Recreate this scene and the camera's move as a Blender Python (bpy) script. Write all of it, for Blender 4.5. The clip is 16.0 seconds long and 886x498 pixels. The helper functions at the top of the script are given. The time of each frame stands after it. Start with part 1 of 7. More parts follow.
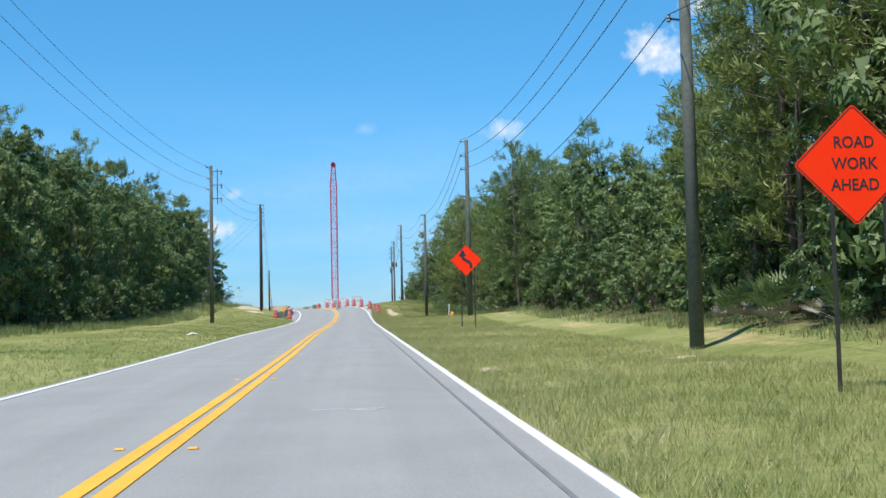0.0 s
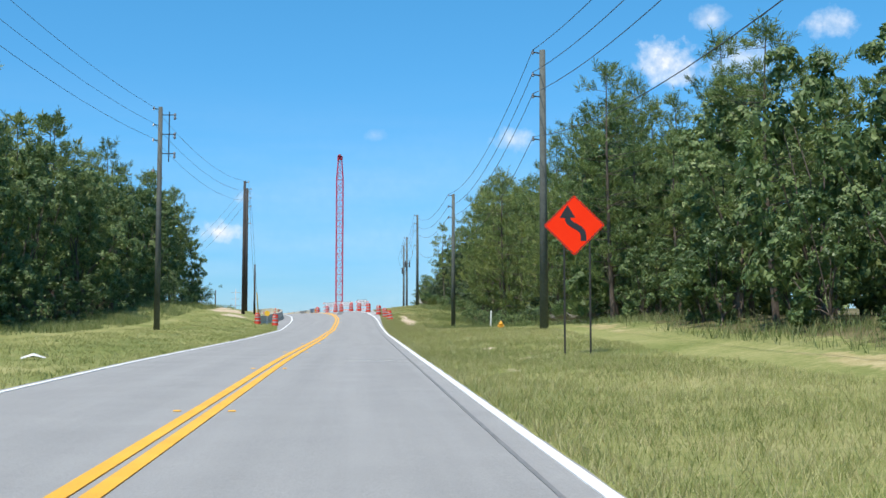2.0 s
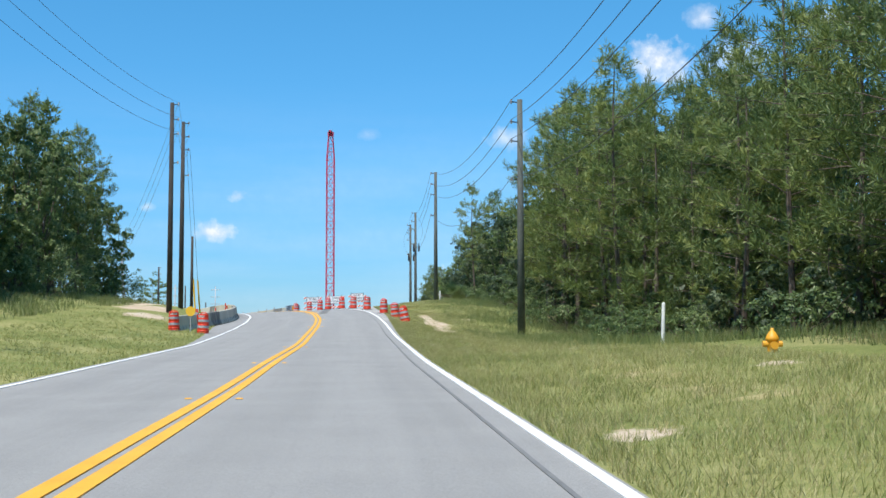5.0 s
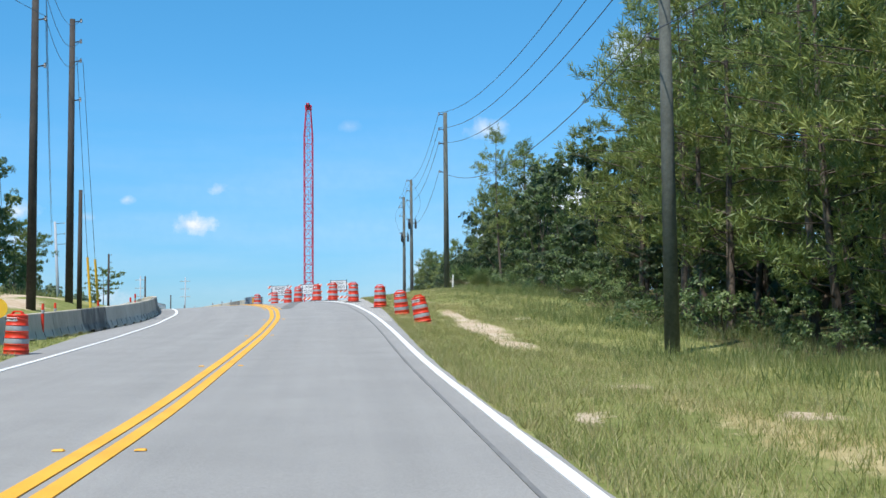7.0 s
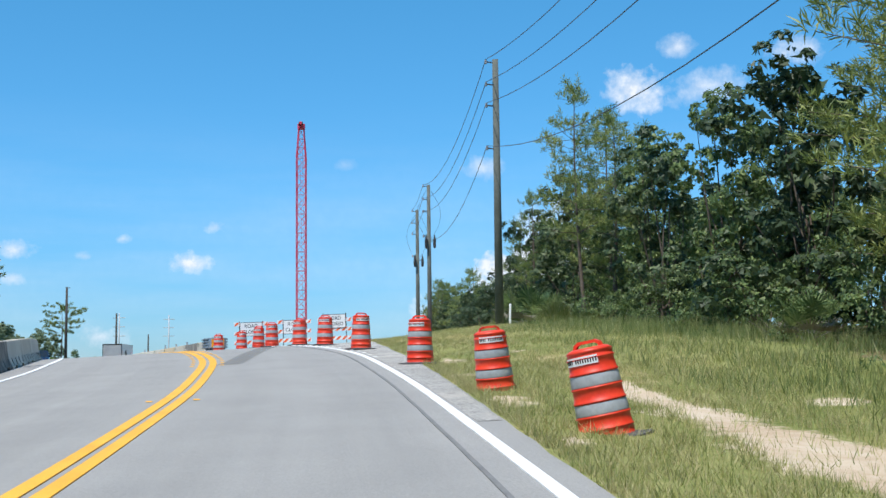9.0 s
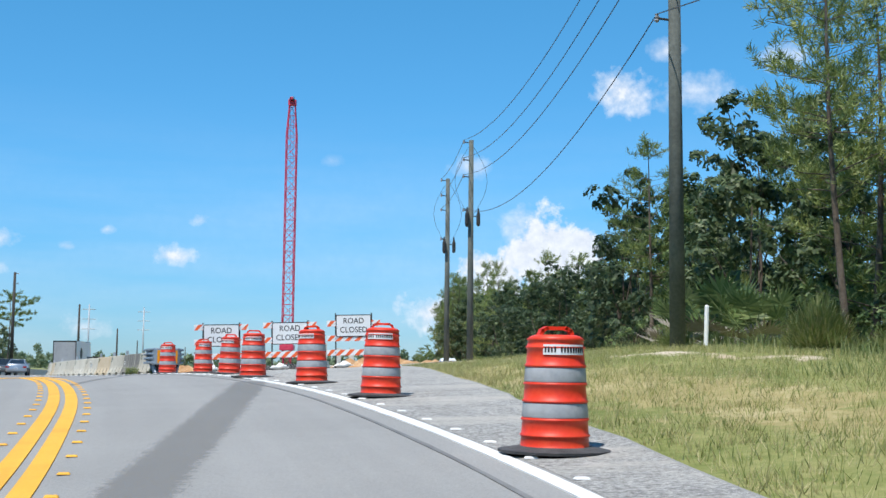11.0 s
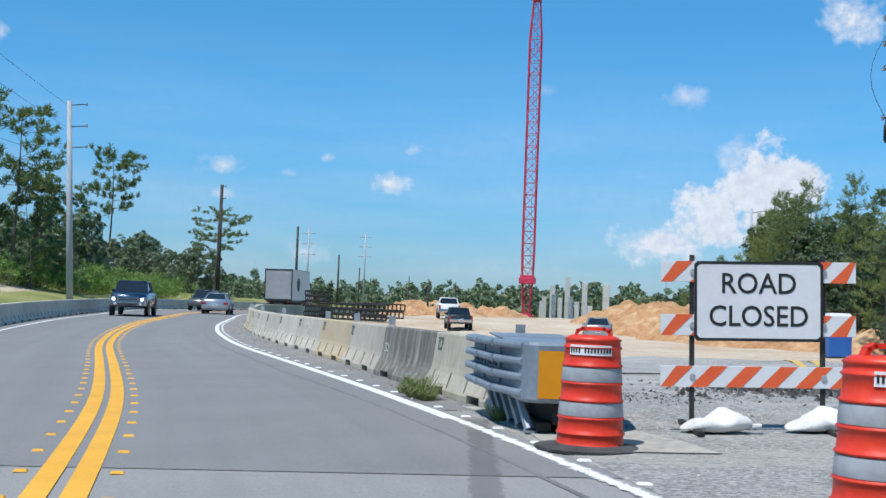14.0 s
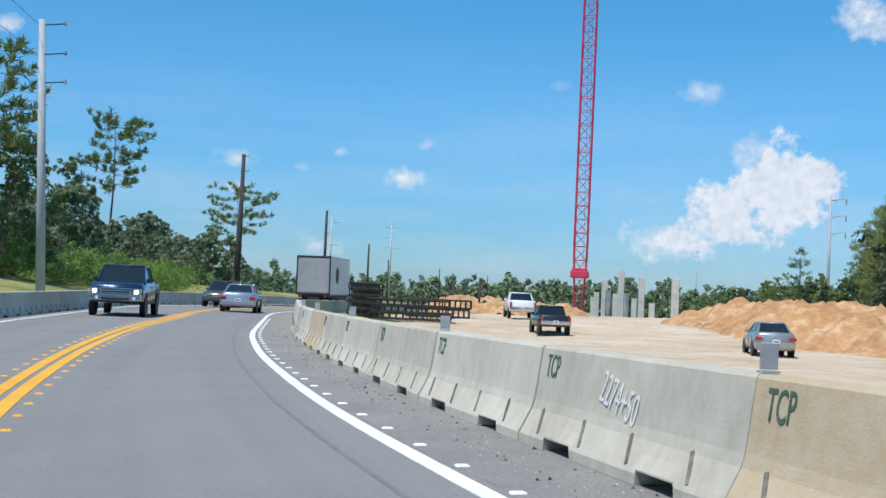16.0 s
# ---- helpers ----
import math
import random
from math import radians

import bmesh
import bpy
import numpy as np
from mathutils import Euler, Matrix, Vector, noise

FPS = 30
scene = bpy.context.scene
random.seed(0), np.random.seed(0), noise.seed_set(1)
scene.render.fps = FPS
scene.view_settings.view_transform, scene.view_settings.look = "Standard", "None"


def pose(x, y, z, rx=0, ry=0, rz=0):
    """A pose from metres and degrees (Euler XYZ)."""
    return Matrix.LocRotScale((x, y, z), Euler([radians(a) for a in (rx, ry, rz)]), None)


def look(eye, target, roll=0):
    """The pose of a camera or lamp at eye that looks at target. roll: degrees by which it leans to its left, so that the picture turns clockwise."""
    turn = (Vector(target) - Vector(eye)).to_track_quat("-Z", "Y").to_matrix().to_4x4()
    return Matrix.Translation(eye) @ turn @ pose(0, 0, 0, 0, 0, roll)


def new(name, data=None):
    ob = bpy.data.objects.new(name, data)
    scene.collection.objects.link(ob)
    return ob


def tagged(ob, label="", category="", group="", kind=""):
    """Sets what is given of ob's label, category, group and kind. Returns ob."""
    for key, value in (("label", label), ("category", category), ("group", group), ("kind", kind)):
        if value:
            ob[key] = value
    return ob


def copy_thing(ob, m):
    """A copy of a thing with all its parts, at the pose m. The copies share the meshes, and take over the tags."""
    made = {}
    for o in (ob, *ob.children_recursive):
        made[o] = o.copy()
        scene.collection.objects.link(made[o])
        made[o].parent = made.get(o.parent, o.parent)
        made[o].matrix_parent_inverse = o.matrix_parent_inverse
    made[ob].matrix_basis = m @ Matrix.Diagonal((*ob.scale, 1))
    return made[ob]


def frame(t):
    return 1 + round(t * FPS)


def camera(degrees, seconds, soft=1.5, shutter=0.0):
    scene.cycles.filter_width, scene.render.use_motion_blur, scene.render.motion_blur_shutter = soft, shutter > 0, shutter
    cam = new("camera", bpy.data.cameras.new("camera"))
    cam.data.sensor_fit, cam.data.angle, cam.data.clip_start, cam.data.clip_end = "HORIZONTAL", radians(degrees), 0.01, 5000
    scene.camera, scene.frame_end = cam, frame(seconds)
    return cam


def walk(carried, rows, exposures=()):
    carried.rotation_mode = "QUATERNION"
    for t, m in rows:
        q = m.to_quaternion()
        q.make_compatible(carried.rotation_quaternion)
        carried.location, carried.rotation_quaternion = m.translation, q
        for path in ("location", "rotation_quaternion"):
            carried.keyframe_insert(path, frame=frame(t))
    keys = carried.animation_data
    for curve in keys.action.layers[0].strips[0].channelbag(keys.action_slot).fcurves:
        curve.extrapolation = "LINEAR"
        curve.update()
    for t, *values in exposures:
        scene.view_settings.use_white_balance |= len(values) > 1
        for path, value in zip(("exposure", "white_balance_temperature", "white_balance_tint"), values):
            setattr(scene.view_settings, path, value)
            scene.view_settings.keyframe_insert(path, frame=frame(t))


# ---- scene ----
# Camera and its drive: seconds, metres, degrees.
cam = camera(39.58, 16.0)
ROWS = [
    (0, 0.000, 0.000, 1.300, 94.281, 1.253, 2.072),
    (0.5, -0.862, 7.792, 1.501, 94.672, 0.794, 1.944),
    (1, -1.693, 15.664, 1.696, 94.916, 1.044, 2.105),
    (1.5, -2.517, 23.617, 1.930, 94.970, 1.044, 2.232),
    (2, -3.389, 31.683, 2.152, 94.637, 0.008, 2.289),
    (2.5, -4.254, 39.507, 2.353, 94.928, 0.132, 1.985),
    (3, -5.124, 47.373, 2.593, 95.201, 0.689, 2.186),
    (3.5, -6.010, 55.198, 2.860, 95.213, -0.056, 2.296),
    (4, -6.863, 62.866, 3.173, 95.075, 0.507, 2.486),
    (4.2, -7.193, 65.900, 3.183, 94.913, 0.348, 2.339),
    (6.3, -10.549, 98.001, 4.050, 94.513, 0.514, 1.435),
    (6.5, -10.880, 100.995, 4.134, 94.489, 0.595, 1.314),
    (7, -11.622, 108.573, 4.379, 94.199, 0.548, 1.177),
    (7.5, -12.395, 115.949, 4.605, 94.594, -0.074, 0.869),
    (8, -13.058, 123.030, 4.831, 94.635, 0.874, 1.079),
    (8.5, -13.764, 129.801, 5.154, 95.357, 0.853, 1.082),
    (8.7, -14.065, 132.420, 5.282, 95.972, 0.840, 1.085),
    (10.8, -17.902, 158.661, 6.794, 95.967, -1.220, -0.173),
    (11, -18.347, 160.841, 6.924, 95.889, -0.542, 0.185),
    (11.5, -19.518, 166.246, 7.251, 96.174, -0.664, 1.181),
    (12, -20.937, 171.629, 7.588, 95.764, -1.151, 4.875),
    (12.5, -22.358, 176.835, 7.828, 94.839, -2.246, 6.617),
    (13, -23.822, 181.895, 8.001, 93.917, -1.659, 7.551),
    (13.5, -25.432, 186.628, 8.090, 93.434, -3.022, 8.647),
    (14, -27.038, 191.072, 8.126, 92.408, -2.202, 9.932),
    (14.5, -28.723, 195.397, 8.144, 91.801, -2.674, 9.462),
    (14.8, -29.852, 198.051, 8.190, 92.732, -3.812, 8.896),
    (15, -30.492, 199.915, 8.157, 91.427, -2.388, 11.704),
    (15.2, -31.362, 201.996, 8.055, 89.152, -2.853, 11.841),
    (15.5, -32.762, 205.480, 7.981, 90.848, -4.010, 8.679),
    (15.7, -33.739, 207.788, 7.980, 91.964, -2.814, 9.562),
    (16, -34.983, 210.901, 7.979, 92.150, -2.645, 10.504),
]
walk(cam, [(t, pose(x, y, z, rx, ry, rz)) for t, x, y, z, rx, ry, rz in ROWS],
     [(0, 0.28, 6500, 10), (8.5, 0.25, 6500, 10), (11, 0.23, 6490, 10), (12, 0.19, 6470, 10), (13, 0.05, 6270, 10), (14, -0.01, 6260, 10), (15, 0.0, 6300, 10), (16, 0.02, 6400, 10)])

# ---- light ----
SUN_AZ, SUN_EL = radians(-152), radians(63)  # azimuth from +y towards +x
world = bpy.data.worlds.new("sky")
scene.world = world
world.use_nodes = True


class Nodes:
    """A small writer of node trees."""

    def __init__(self, tree):
        self.tree = tree

    def add(self, kind, inputs=(), **fields):
        n = self.tree.nodes.new(kind)
        for key, value in fields.items():
            setattr(n, key, value)
        for key, value in dict(inputs).items():
            if hasattr(value, "is_output"):
                self.tree.links.new(value, n.inputs[key])
            else:
                n.inputs[key].default_value = value
        return n

    def math(self, op, a, b=0.0, clamp=False):
        return self.add("ShaderNodeMath", {0: a, 1: b}, operation=op, use_clamp=clamp).outputs[0]

    def noise(self, where, scale, detail=4.0, rough=0.55):
        return self.add("ShaderNodeTexNoise", {"Vector": where, "Scale": scale, "Detail": detail, "Roughness": rough}).outputs["Fac"]

    def ramp(self, fac, stops):
        n = self.add("ShaderNodeValToRGB", {"Fac": fac})
        els = n.color_ramp.elements
        while len(els) < len(stops):
            els.new(0.5)
        for e, (at, c) in zip(els, stops):
            e.position, e.color = at, (*c, 1) if len(c) == 3 else c
        return n.outputs["Color"]

    def mix(self, fac, a, b, blend="MIX"):
        n = self.add("ShaderNodeMix", {"Factor": fac}, data_type="RGBA", blend_type=blend)
        for socket, v in ((n.inputs[6], a), (n.inputs[7], b)):
            if hasattr(v, "is_output"):
                self.tree.links.new(v, socket)
            else:
                socket.default_value = (*v, 1)
        return n.outputs[2]


def sky_world():
    w = Nodes(world.node_tree)
    world.node_tree.nodes.clear()
    sky = w.add("ShaderNodeTexSky", sky_type="NISHITA", sun_disc=False, sun_elevation=SUN_EL, sun_rotation=SUN_AZ,
                air_density=1.0, dust_density=0.15, ozone_density=3.0, altitude=0)
    coord = w.add("ShaderNodeTexCoord").outputs["Generated"]
    xyz = w.add("ShaderNodeSeparateXYZ", {0: coord})
    up = xyz.outputs["Z"]
    az = w.math("ARCTAN2", xyz.outputs["X"], xyz.outputs["Y"])
    grade = w.ramp(w.math("MULTIPLY", up, 2.0), [(0.0, SKY_LOW), (0.30, SKY_MID), (0.75, SKY_HIGH)])
    blue = w.mix(1.0, sky.outputs[0], grade, "MULTIPLY")
    # fair-weather clouds: soft heaps (azimuth and height of the middle, half width, half height, all in degrees; density)
    warp = w.noise(coord, 30.0, 6.0, 0.56)
    fine = w.noise(coord, 120.0, 5.0, 0.6)
    edge = w.math("ADD", w.math("MULTIPLY", w.math("SUBTRACT", warp, 0.5), 2.7), w.math("MULTIPLY", w.math("SUBTRACT", fine, 0.5), 0.55))
    cover = None
    for a, e, ha, he, dens in CLOUDS:
        da = w.math("DIVIDE", w.math("SUBTRACT", az, radians(a)), radians(ha))
        de = w.math("DIVIDE", w.math("SUBTRACT", up, math.sin(radians(e))), radians(he))
        d = w.math("SQRT", w.math("ADD", w.math("MULTIPLY", da, da), w.math("MULTIPLY", de, de)))
        v = w.math("MULTIPLY", w.math("SUBTRACT", w.math("ADD", edge, 1.15), d), dens * 0.95, True)
        cover = v if cover is None else w.math("MAXIMUM", cover, v)
    # thin veils low over the horizon
    stretch = w.add("ShaderNodeMapping", {"Vector": coord, "Scale": (2.2, 2.2, 16.0)}).outputs[0]
    veil = w.math("MULTIPLY", w.math("SUBTRACT", w.noise(stretch, 2.0, 6.0, 0.5), 0.36), 1.8, True)
    low = w.math("MULTIPLY", w.math("SUBTRACT", 0.22, up), 5.0, True)
    cover = w.math("MAXIMUM", cover, w.math("MULTIPLY", w.math("MULTIPLY", veil, low), 0.42))
    shade = w.mix(w.math("MULTIPLY", w.math("SUBTRACT", fine, 0.35), 1.6, True), CLOUD_GREY, CLOUD_WHITE)
    out = w.mix(cover, blue, shade)
    back = w.add("ShaderNodeBackground", {"Color": out, "Strength": SKY_STRENGTH})
    top = w.add("ShaderNodeOutputWorld", {"Surface": back.outputs[0]})


SKY_STRENGTH = 0.119
SKY_LOW, SKY_MID, SKY_HIGH = (0.38, 0.58, 0.885), (0.39, 0.86, 1.13), (0.365, 1.03, 1.21)
CLOUD_WHITE, CLOUD_GREY = (7.9, 8.15, 8.6), (5.4, 6.0, 6.9)
CLOUDS = [(4.6, 5.3, 2.1, 1.9, 2.4), (2.4, 4.2, 2.3, 1.3, 2.0), (-0.1, 3.0, 2.4, 0.9, 1.1), (3.0, 6.9, 1.2, 1.0, 0.7), (6.0, 5.7, 1.2, 1.2, 2.4),
          (-12.7, 5.3, 1.2, 0.5, 0.9), (-11.5, 7.0, 0.55, 0.3, 0.55), (-15.6, 6.4, 0.35, 0.22, 0.5), (-17.3, 5.6, 0.35, 0.2, 0.4), (-20.4, 5.8, 1.2, 0.5, 0.75),
          (-20.4, 4.6, 0.9, 0.36, 0.6), (-16.5, 2.0, 1.2, 0.5, 0.6), (0.9, 9.7, 1.1, 0.55, 0.5), (8.2, 13.0, 1.35, 0.95, 1), (11.3, 13.1, 1.8, 0.9, 0.6),
          (10.2, 14.9, 0.65, 0.45, 0.5), (-5.4, 9.9, 0.5, 0.3, 0.2), (15.2, 14.3, 1.2, 0.65, 0.7), (-30.6, 11.0, 0.8, 0.5, 0.9), (30.0, 20.0, 3.0, 1.5, 0.7),
          (-50.0, 22.0, 4.0, 2.0, 0.7), (70.0, 25.0, 4.0, 2.0, 0.7), (150.0, 18.0, 4.0, 2.0, 0.7), (-130.0, 20.0, 4.0, 2.0, 0.7)]
sky_world()
sun = new("sun", bpy.data.lights.new("sun", "SUN"))
sun.data.energy, sun.data.angle, sun.data.color = 4.6, radians(0.53), (1.0, 0.95, 0.88)
sun.matrix_world = look((0, 0, 0), (-math.sin(SUN_AZ) * math.cos(SUN_EL), -math.cos(SUN_AZ) * math.cos(SUN_EL), -math.sin(SUN_EL)))

# ---- materials ----
MATS = {}


def surface(name, colors, rough=0.7, metal=0.0, scales=(0.6, 9.0), weights=(0.6, 0.4), bump=0.0, bump_scale=40.0, per_object=0.0,
            per_island=0.0, through_light=0.0, coat=0.0, spec=0.5, own=False, stretch=None):
    """A worn surface: colours from two sizes of noise, with grain in the relief and some change from piece to piece."""
    if name in MATS:
        return MATS[name]
    m = bpy.data.materials.new(name)
    m.use_nodes = True
    w = Nodes(m.node_tree)
    m.node_tree.nodes.clear()
    if own:
        where = w.add("ShaderNodeTexCoord").outputs["Object"]
    else:
        where = w.add("ShaderNodeNewGeometry").outputs["Position"]
    if stretch:
        where = w.add("ShaderNodeMapping", {"Vector": where, "Scale": stretch}).outputs[0]
    big, small = w.noise(where, scales[0], 5.0, 0.6), w.noise(where, scales[1], 4.0, 0.6)
    fac = w.math("ADD", w.math("MULTIPLY", big, weights[0]), w.math("MULTIPLY", small, weights[1]))
    if per_object:
        r = w.add("ShaderNodeObjectInfo").outputs["Random"]
        fac = w.math("ADD", fac, w.math("MULTIPLY", w.math("SUBTRACT", r, 0.5), per_object))
    if per_island:
        r = w.add("ShaderNodeNewGeometry").outputs["Random Per Island"]
        fac = w.math("ADD", fac, w.math("MULTIPLY", w.math("SUBTRACT", r, 0.5), per_island))
    lo, hi = 0.3, 0.7
    stops = [(lo + (hi - lo) * k / max(1, len(colors) - 1), c) for k, c in enumerate(colors)]
    col = w.ramp(fac, stops)
    b = w.add("ShaderNodeBsdfPrincipled", {"Base Color": col, "Metallic": metal, "Roughness": rough, "Coat Weight": coat, "Specular IOR Level": spec})
    if bump:
        h = w.noise(where, bump_scale, 5.0, 0.65)
        bn = w.add("ShaderNodeBump", {"Strength": bump, "Distance": 0.02, "Height": h})
        w.tree.links.new(bn.outputs[0], b.inputs["Normal"])
    shader = b.outputs[0]
    if through_light:
        t = w.add("ShaderNodeBsdfTranslucent", {"Color": col})
        shader = w.add("ShaderNodeMixShader", {0: through_light, 1: shader, 2: t.outputs[0]}).outputs[0]
    w.add("ShaderNodeOutputMaterial", {"Surface": shader})
    MATS[name] = m
    return m


def glow(name, color, strength):
    m = bpy.data.materials.new(name)
    m.use_nodes = True
    b = m.node_tree.nodes["Principled BSDF"]
    b.inputs["Base Color"].default_value = (*color, 1)
    b.inputs["Emission Color"].default_value = (*color, 1)
    b.inputs["Emission Strength"].default_value = strength
    return m


def asphalt(name, colors, track=0.012, bump=0.5, coarse=0.0, sandy=None):
    """Asphalt with stone grain, lengthwise streaks and faint wheel tracks; the strip's mesh carries its offset from the middle line."""
    m = bpy.data.materials.new(name)
    m.use_nodes = True
    w = Nodes(m.node_tree)
    m.node_tree.nodes.clear()
    p = w.add("ShaderNodeNewGeometry").outputs["Position"]
    off = w.add("ShaderNodeAttribute", attribute_name="offset").outputs["Fac"]
    along = w.add("ShaderNodeSeparateXYZ", {0: p}).outputs["Y"]
    lengthwise = w.add("ShaderNodeCombineXYZ", {0: w.math("MULTIPLY", off, 1.5), 1: w.math("MULTIPLY", along, 0.035)}).outputs[0]
    grain = w.noise(p, 46.0, 3.0, 0.75)
    stone = w.noise(p, 150.0, 2.0, 0.7)
    fac = w.math("ADD", w.math("MULTIPLY", w.noise(lengthwise, 1.6, 5.0, 0.6), 0.13), w.math("MULTIPLY", w.noise(p, 0.7, 4.0, 0.5), 0.13))
    fac = w.math("ADD", fac, w.math("ADD", w.math("MULTIPLY", grain, 0.40), w.math("MULTIPLY", stone, 0.34)))
    wave = w.math("COSINE", w.math("MULTIPLY", w.math("SUBTRACT", w.math("ABSOLUTE", off), 1.0), 3.6))
    fac = w.math("SUBTRACT", fac, w.math("MULTIPLY", wave, track))
    if coarse:
        fac = w.math("ADD", fac, w.math("MULTIPLY", w.math("SUBTRACT", w.noise(p, 17.0, 4.0, 0.8), 0.5), coarse))
    col = w.ramp(fac, [(0.32, colors[0]), (0.5, colors[1]), (0.68, colors[2])])
    if sandy:
        drift = w.add("ShaderNodeMapping", {"Vector": p, "Scale": (0.35, 1.5, 1.0)}).outputs[0]
        bare = w.math("ADD", w.noise(drift, 0.9, 5.0, 0.65), w.math("MULTIPLY", w.noise(p, 30.0, 3.0, 0.8), 0.3))
        col = w.mix(w.math("MULTIPLY", w.math("SUBTRACT", bare, 0.62), 4.0, True), col, sandy)
    b = w.add("ShaderNodeBsdfPrincipled", {"Base Color": col, "Roughness": 0.88, "Specular IOR Level": 0.35})
    bn = w.add("ShaderNodeBump", {"Strength": bump, "Distance": 0.01, "Height": w.math("ADD", grain, stone)})
    w.tree.links.new(bn.outputs[0], b.inputs["Normal"])
    w.add("ShaderNodeOutputMaterial", {"Surface": b.outputs[0]})
    return m


def ragged(name, colors, cover=0.36, wear=0.12):
    """A rough worn strip whose edges fray out; the mesh carries how far across the strip a point lies."""
    m = bpy.data.materials.new(name)
    m.use_nodes = True
    w = Nodes(m.node_tree)
    m.node_tree.nodes.clear()
    p = w.add("ShaderNodeNewGeometry").outputs["Position"]
    side = w.add("ShaderNodeAttribute", attribute_name="side").outputs["Fac"]
    off = w.math("ABSOLUTE", w.math("SUBTRACT", side, 0.5))
    rough = w.math("ADD", w.math("MULTIPLY", w.noise(p, 9.0, 5.0, 0.75), 0.7), w.math("MULTIPLY", w.noise(p, 45.0, 2.0, 0.6), 0.3))
    keep = w.math("MULTIPLY", w.math("SUBTRACT", w.math("ADD", w.math("MULTIPLY", rough, 2.0), wear), w.math("MULTIPLY", off, 2.1)), 2.2, True)
    keep = w.math("MULTIPLY", w.math("SUBTRACT", keep, 0.45), 2.4, True)
    col = w.ramp(w.noise(p, 30.0, 4.0, 0.7), [(0.3, colors[0]), (0.5, colors[1]), (0.7, colors[2])])
    b = w.add("ShaderNodeBsdfPrincipled", {"Base Color": col, "Roughness": 0.95})
    clear = w.add("ShaderNodeBsdfTransparent")
    mixed = w.add("ShaderNodeMixShader", {0: w.math("MULTIPLY", keep, cover), 1: clear.outputs[0], 2: b.outputs[0]})
    w.add("ShaderNodeOutputMaterial", {"Surface": mixed.outputs[0]})
    return m


ASPHALT = asphalt("asphalt", [(0.185, 0.185, 0.18), (0.285, 0.282, 0.272), (0.40, 0.395, 0.38)])
ASPHALT_NEW = asphalt("dark_asphalt", [(0.145, 0.145, 0.143), (0.222, 0.22, 0.215), (0.305, 0.30, 0.292)])
SEAM = surface("tar", [(0.12, 0.12, 0.12), (0.17, 0.17, 0.168), (0.22, 0.22, 0.215)], 0.8, scales=(2.0, 25.0))
GRAVEL = surface("gravelly_asphalt", [(0.14, 0.135, 0.13), (0.24, 0.23, 0.22), (0.36, 0.34, 0.31)], 0.95, scales=(0.8, 45.0), weights=(0.35, 0.65), bump=0.8, bump_scale=60.0)
YELLOW = surface("yellow_line_paint", [(0.62, 0.30, 0.02), (0.80, 0.40, 0.025), (0.86, 0.47, 0.05)], 0.6, scales=(1.2, 40.0), bump=0.2)
WHITE_LINE = surface("white_line_paint", [(0.55, 0.55, 0.54), (0.78, 0.78, 0.77), (0.85, 0.85, 0.84)], 0.6, scales=(1.2, 40.0), bump=0.2)
GRASS_BLADE = surface("grass_blade", [(0.19, 0.235, 0.062), (0.335, 0.355, 0.115), (0.56, 0.515, 0.25)], 0.6, scales=(0.12, 1.2), weights=(0.6, 0.4), per_island=0.35, through_light=0.35)
TALL_GRASS = surface("tall_grass_blade", [(0.11, 0.16, 0.045), (0.18, 0.23, 0.07), (0.33, 0.33, 0.15)], 0.6, scales=(0.2, 1.5), per_island=0.4, through_light=0.35)
LEAF = surface("oak_leaf", [(0.088, 0.145, 0.046), (0.165, 0.238, 0.074), (0.31, 0.37, 0.145)], 0.55, scales=(0.25, 2.0), weights=(0.5, 0.3), per_object=0.2, per_island=0.5, through_light=0.36)
NEEDLE = surface("pine_needle", [(0.078, 0.126, 0.038), (0.165, 0.226, 0.06), (0.31, 0.34, 0.095)], 0.5, scales=(0.4, 3.2), weights=(0.5, 0.5), per_object=0.2, per_island=0.2, through_light=0.25)
SHRUB = surface("shrub_leaf", [(0.080, 0.134, 0.044), (0.150, 0.22, 0.07), (0.285, 0.35, 0.135)], 0.5, scales=(0.3, 2.0), weights=(0.5, 0.3), per_object=0.2, per_island=0.5, through_light=0.36)
DARK_LEAF = surface("dark_oak_leaf", [(0.036, 0.066, 0.027), (0.075, 0.118, 0.045), (0.16, 0.205, 0.088)], 0.55, scales=(0.25, 2.0), weights=(0.5, 0.3), per_object=0.25, per_island=0.5, through_light=0.3)
# distance haze is mixed into this leaf colour: paler and greyer green
HAZED_LEAF = surface("pale_grey_green_leaf", [(0.13, 0.185, 0.10), (0.22, 0.28, 0.155), (0.35, 0.405, 0.25)], 0.6, scales=(0.25, 2.0), weights=(0.5, 0.3), per_object=0.25, per_island=0.4, through_light=0.36)
BARK = surface("pine_bark", [(0.05, 0.04, 0.032), (0.11, 0.085, 0.065), (0.19, 0.16, 0.13)], 0.95, scales=(1.2, 14.0), bump=0.8, bump_scale=18.0)
POLE_WOOD = surface("weathered_pole_wood", [(0.052, 0.06, 0.052), (0.098, 0.108, 0.095), (0.155, 0.165, 0.145)], 0.9, scales=(0.8, 12.0), bump=0.5, bump_scale=24.0)
DARK_WOOD = surface("dark_creosote_wood", [(0.025, 0.022, 0.020), (0.05, 0.044, 0.038), (0.09, 0.08, 0.07)], 0.9, scales=(0.8, 12.0), bump=0.5, bump_scale=24.0)
STEEL = surface("galvanised_steel", [(0.36, 0.38, 0.40), (0.45, 0.47, 0.49), (0.55, 0.56, 0.58)], 0.5, 0.6, scales=(1.5, 12.0))
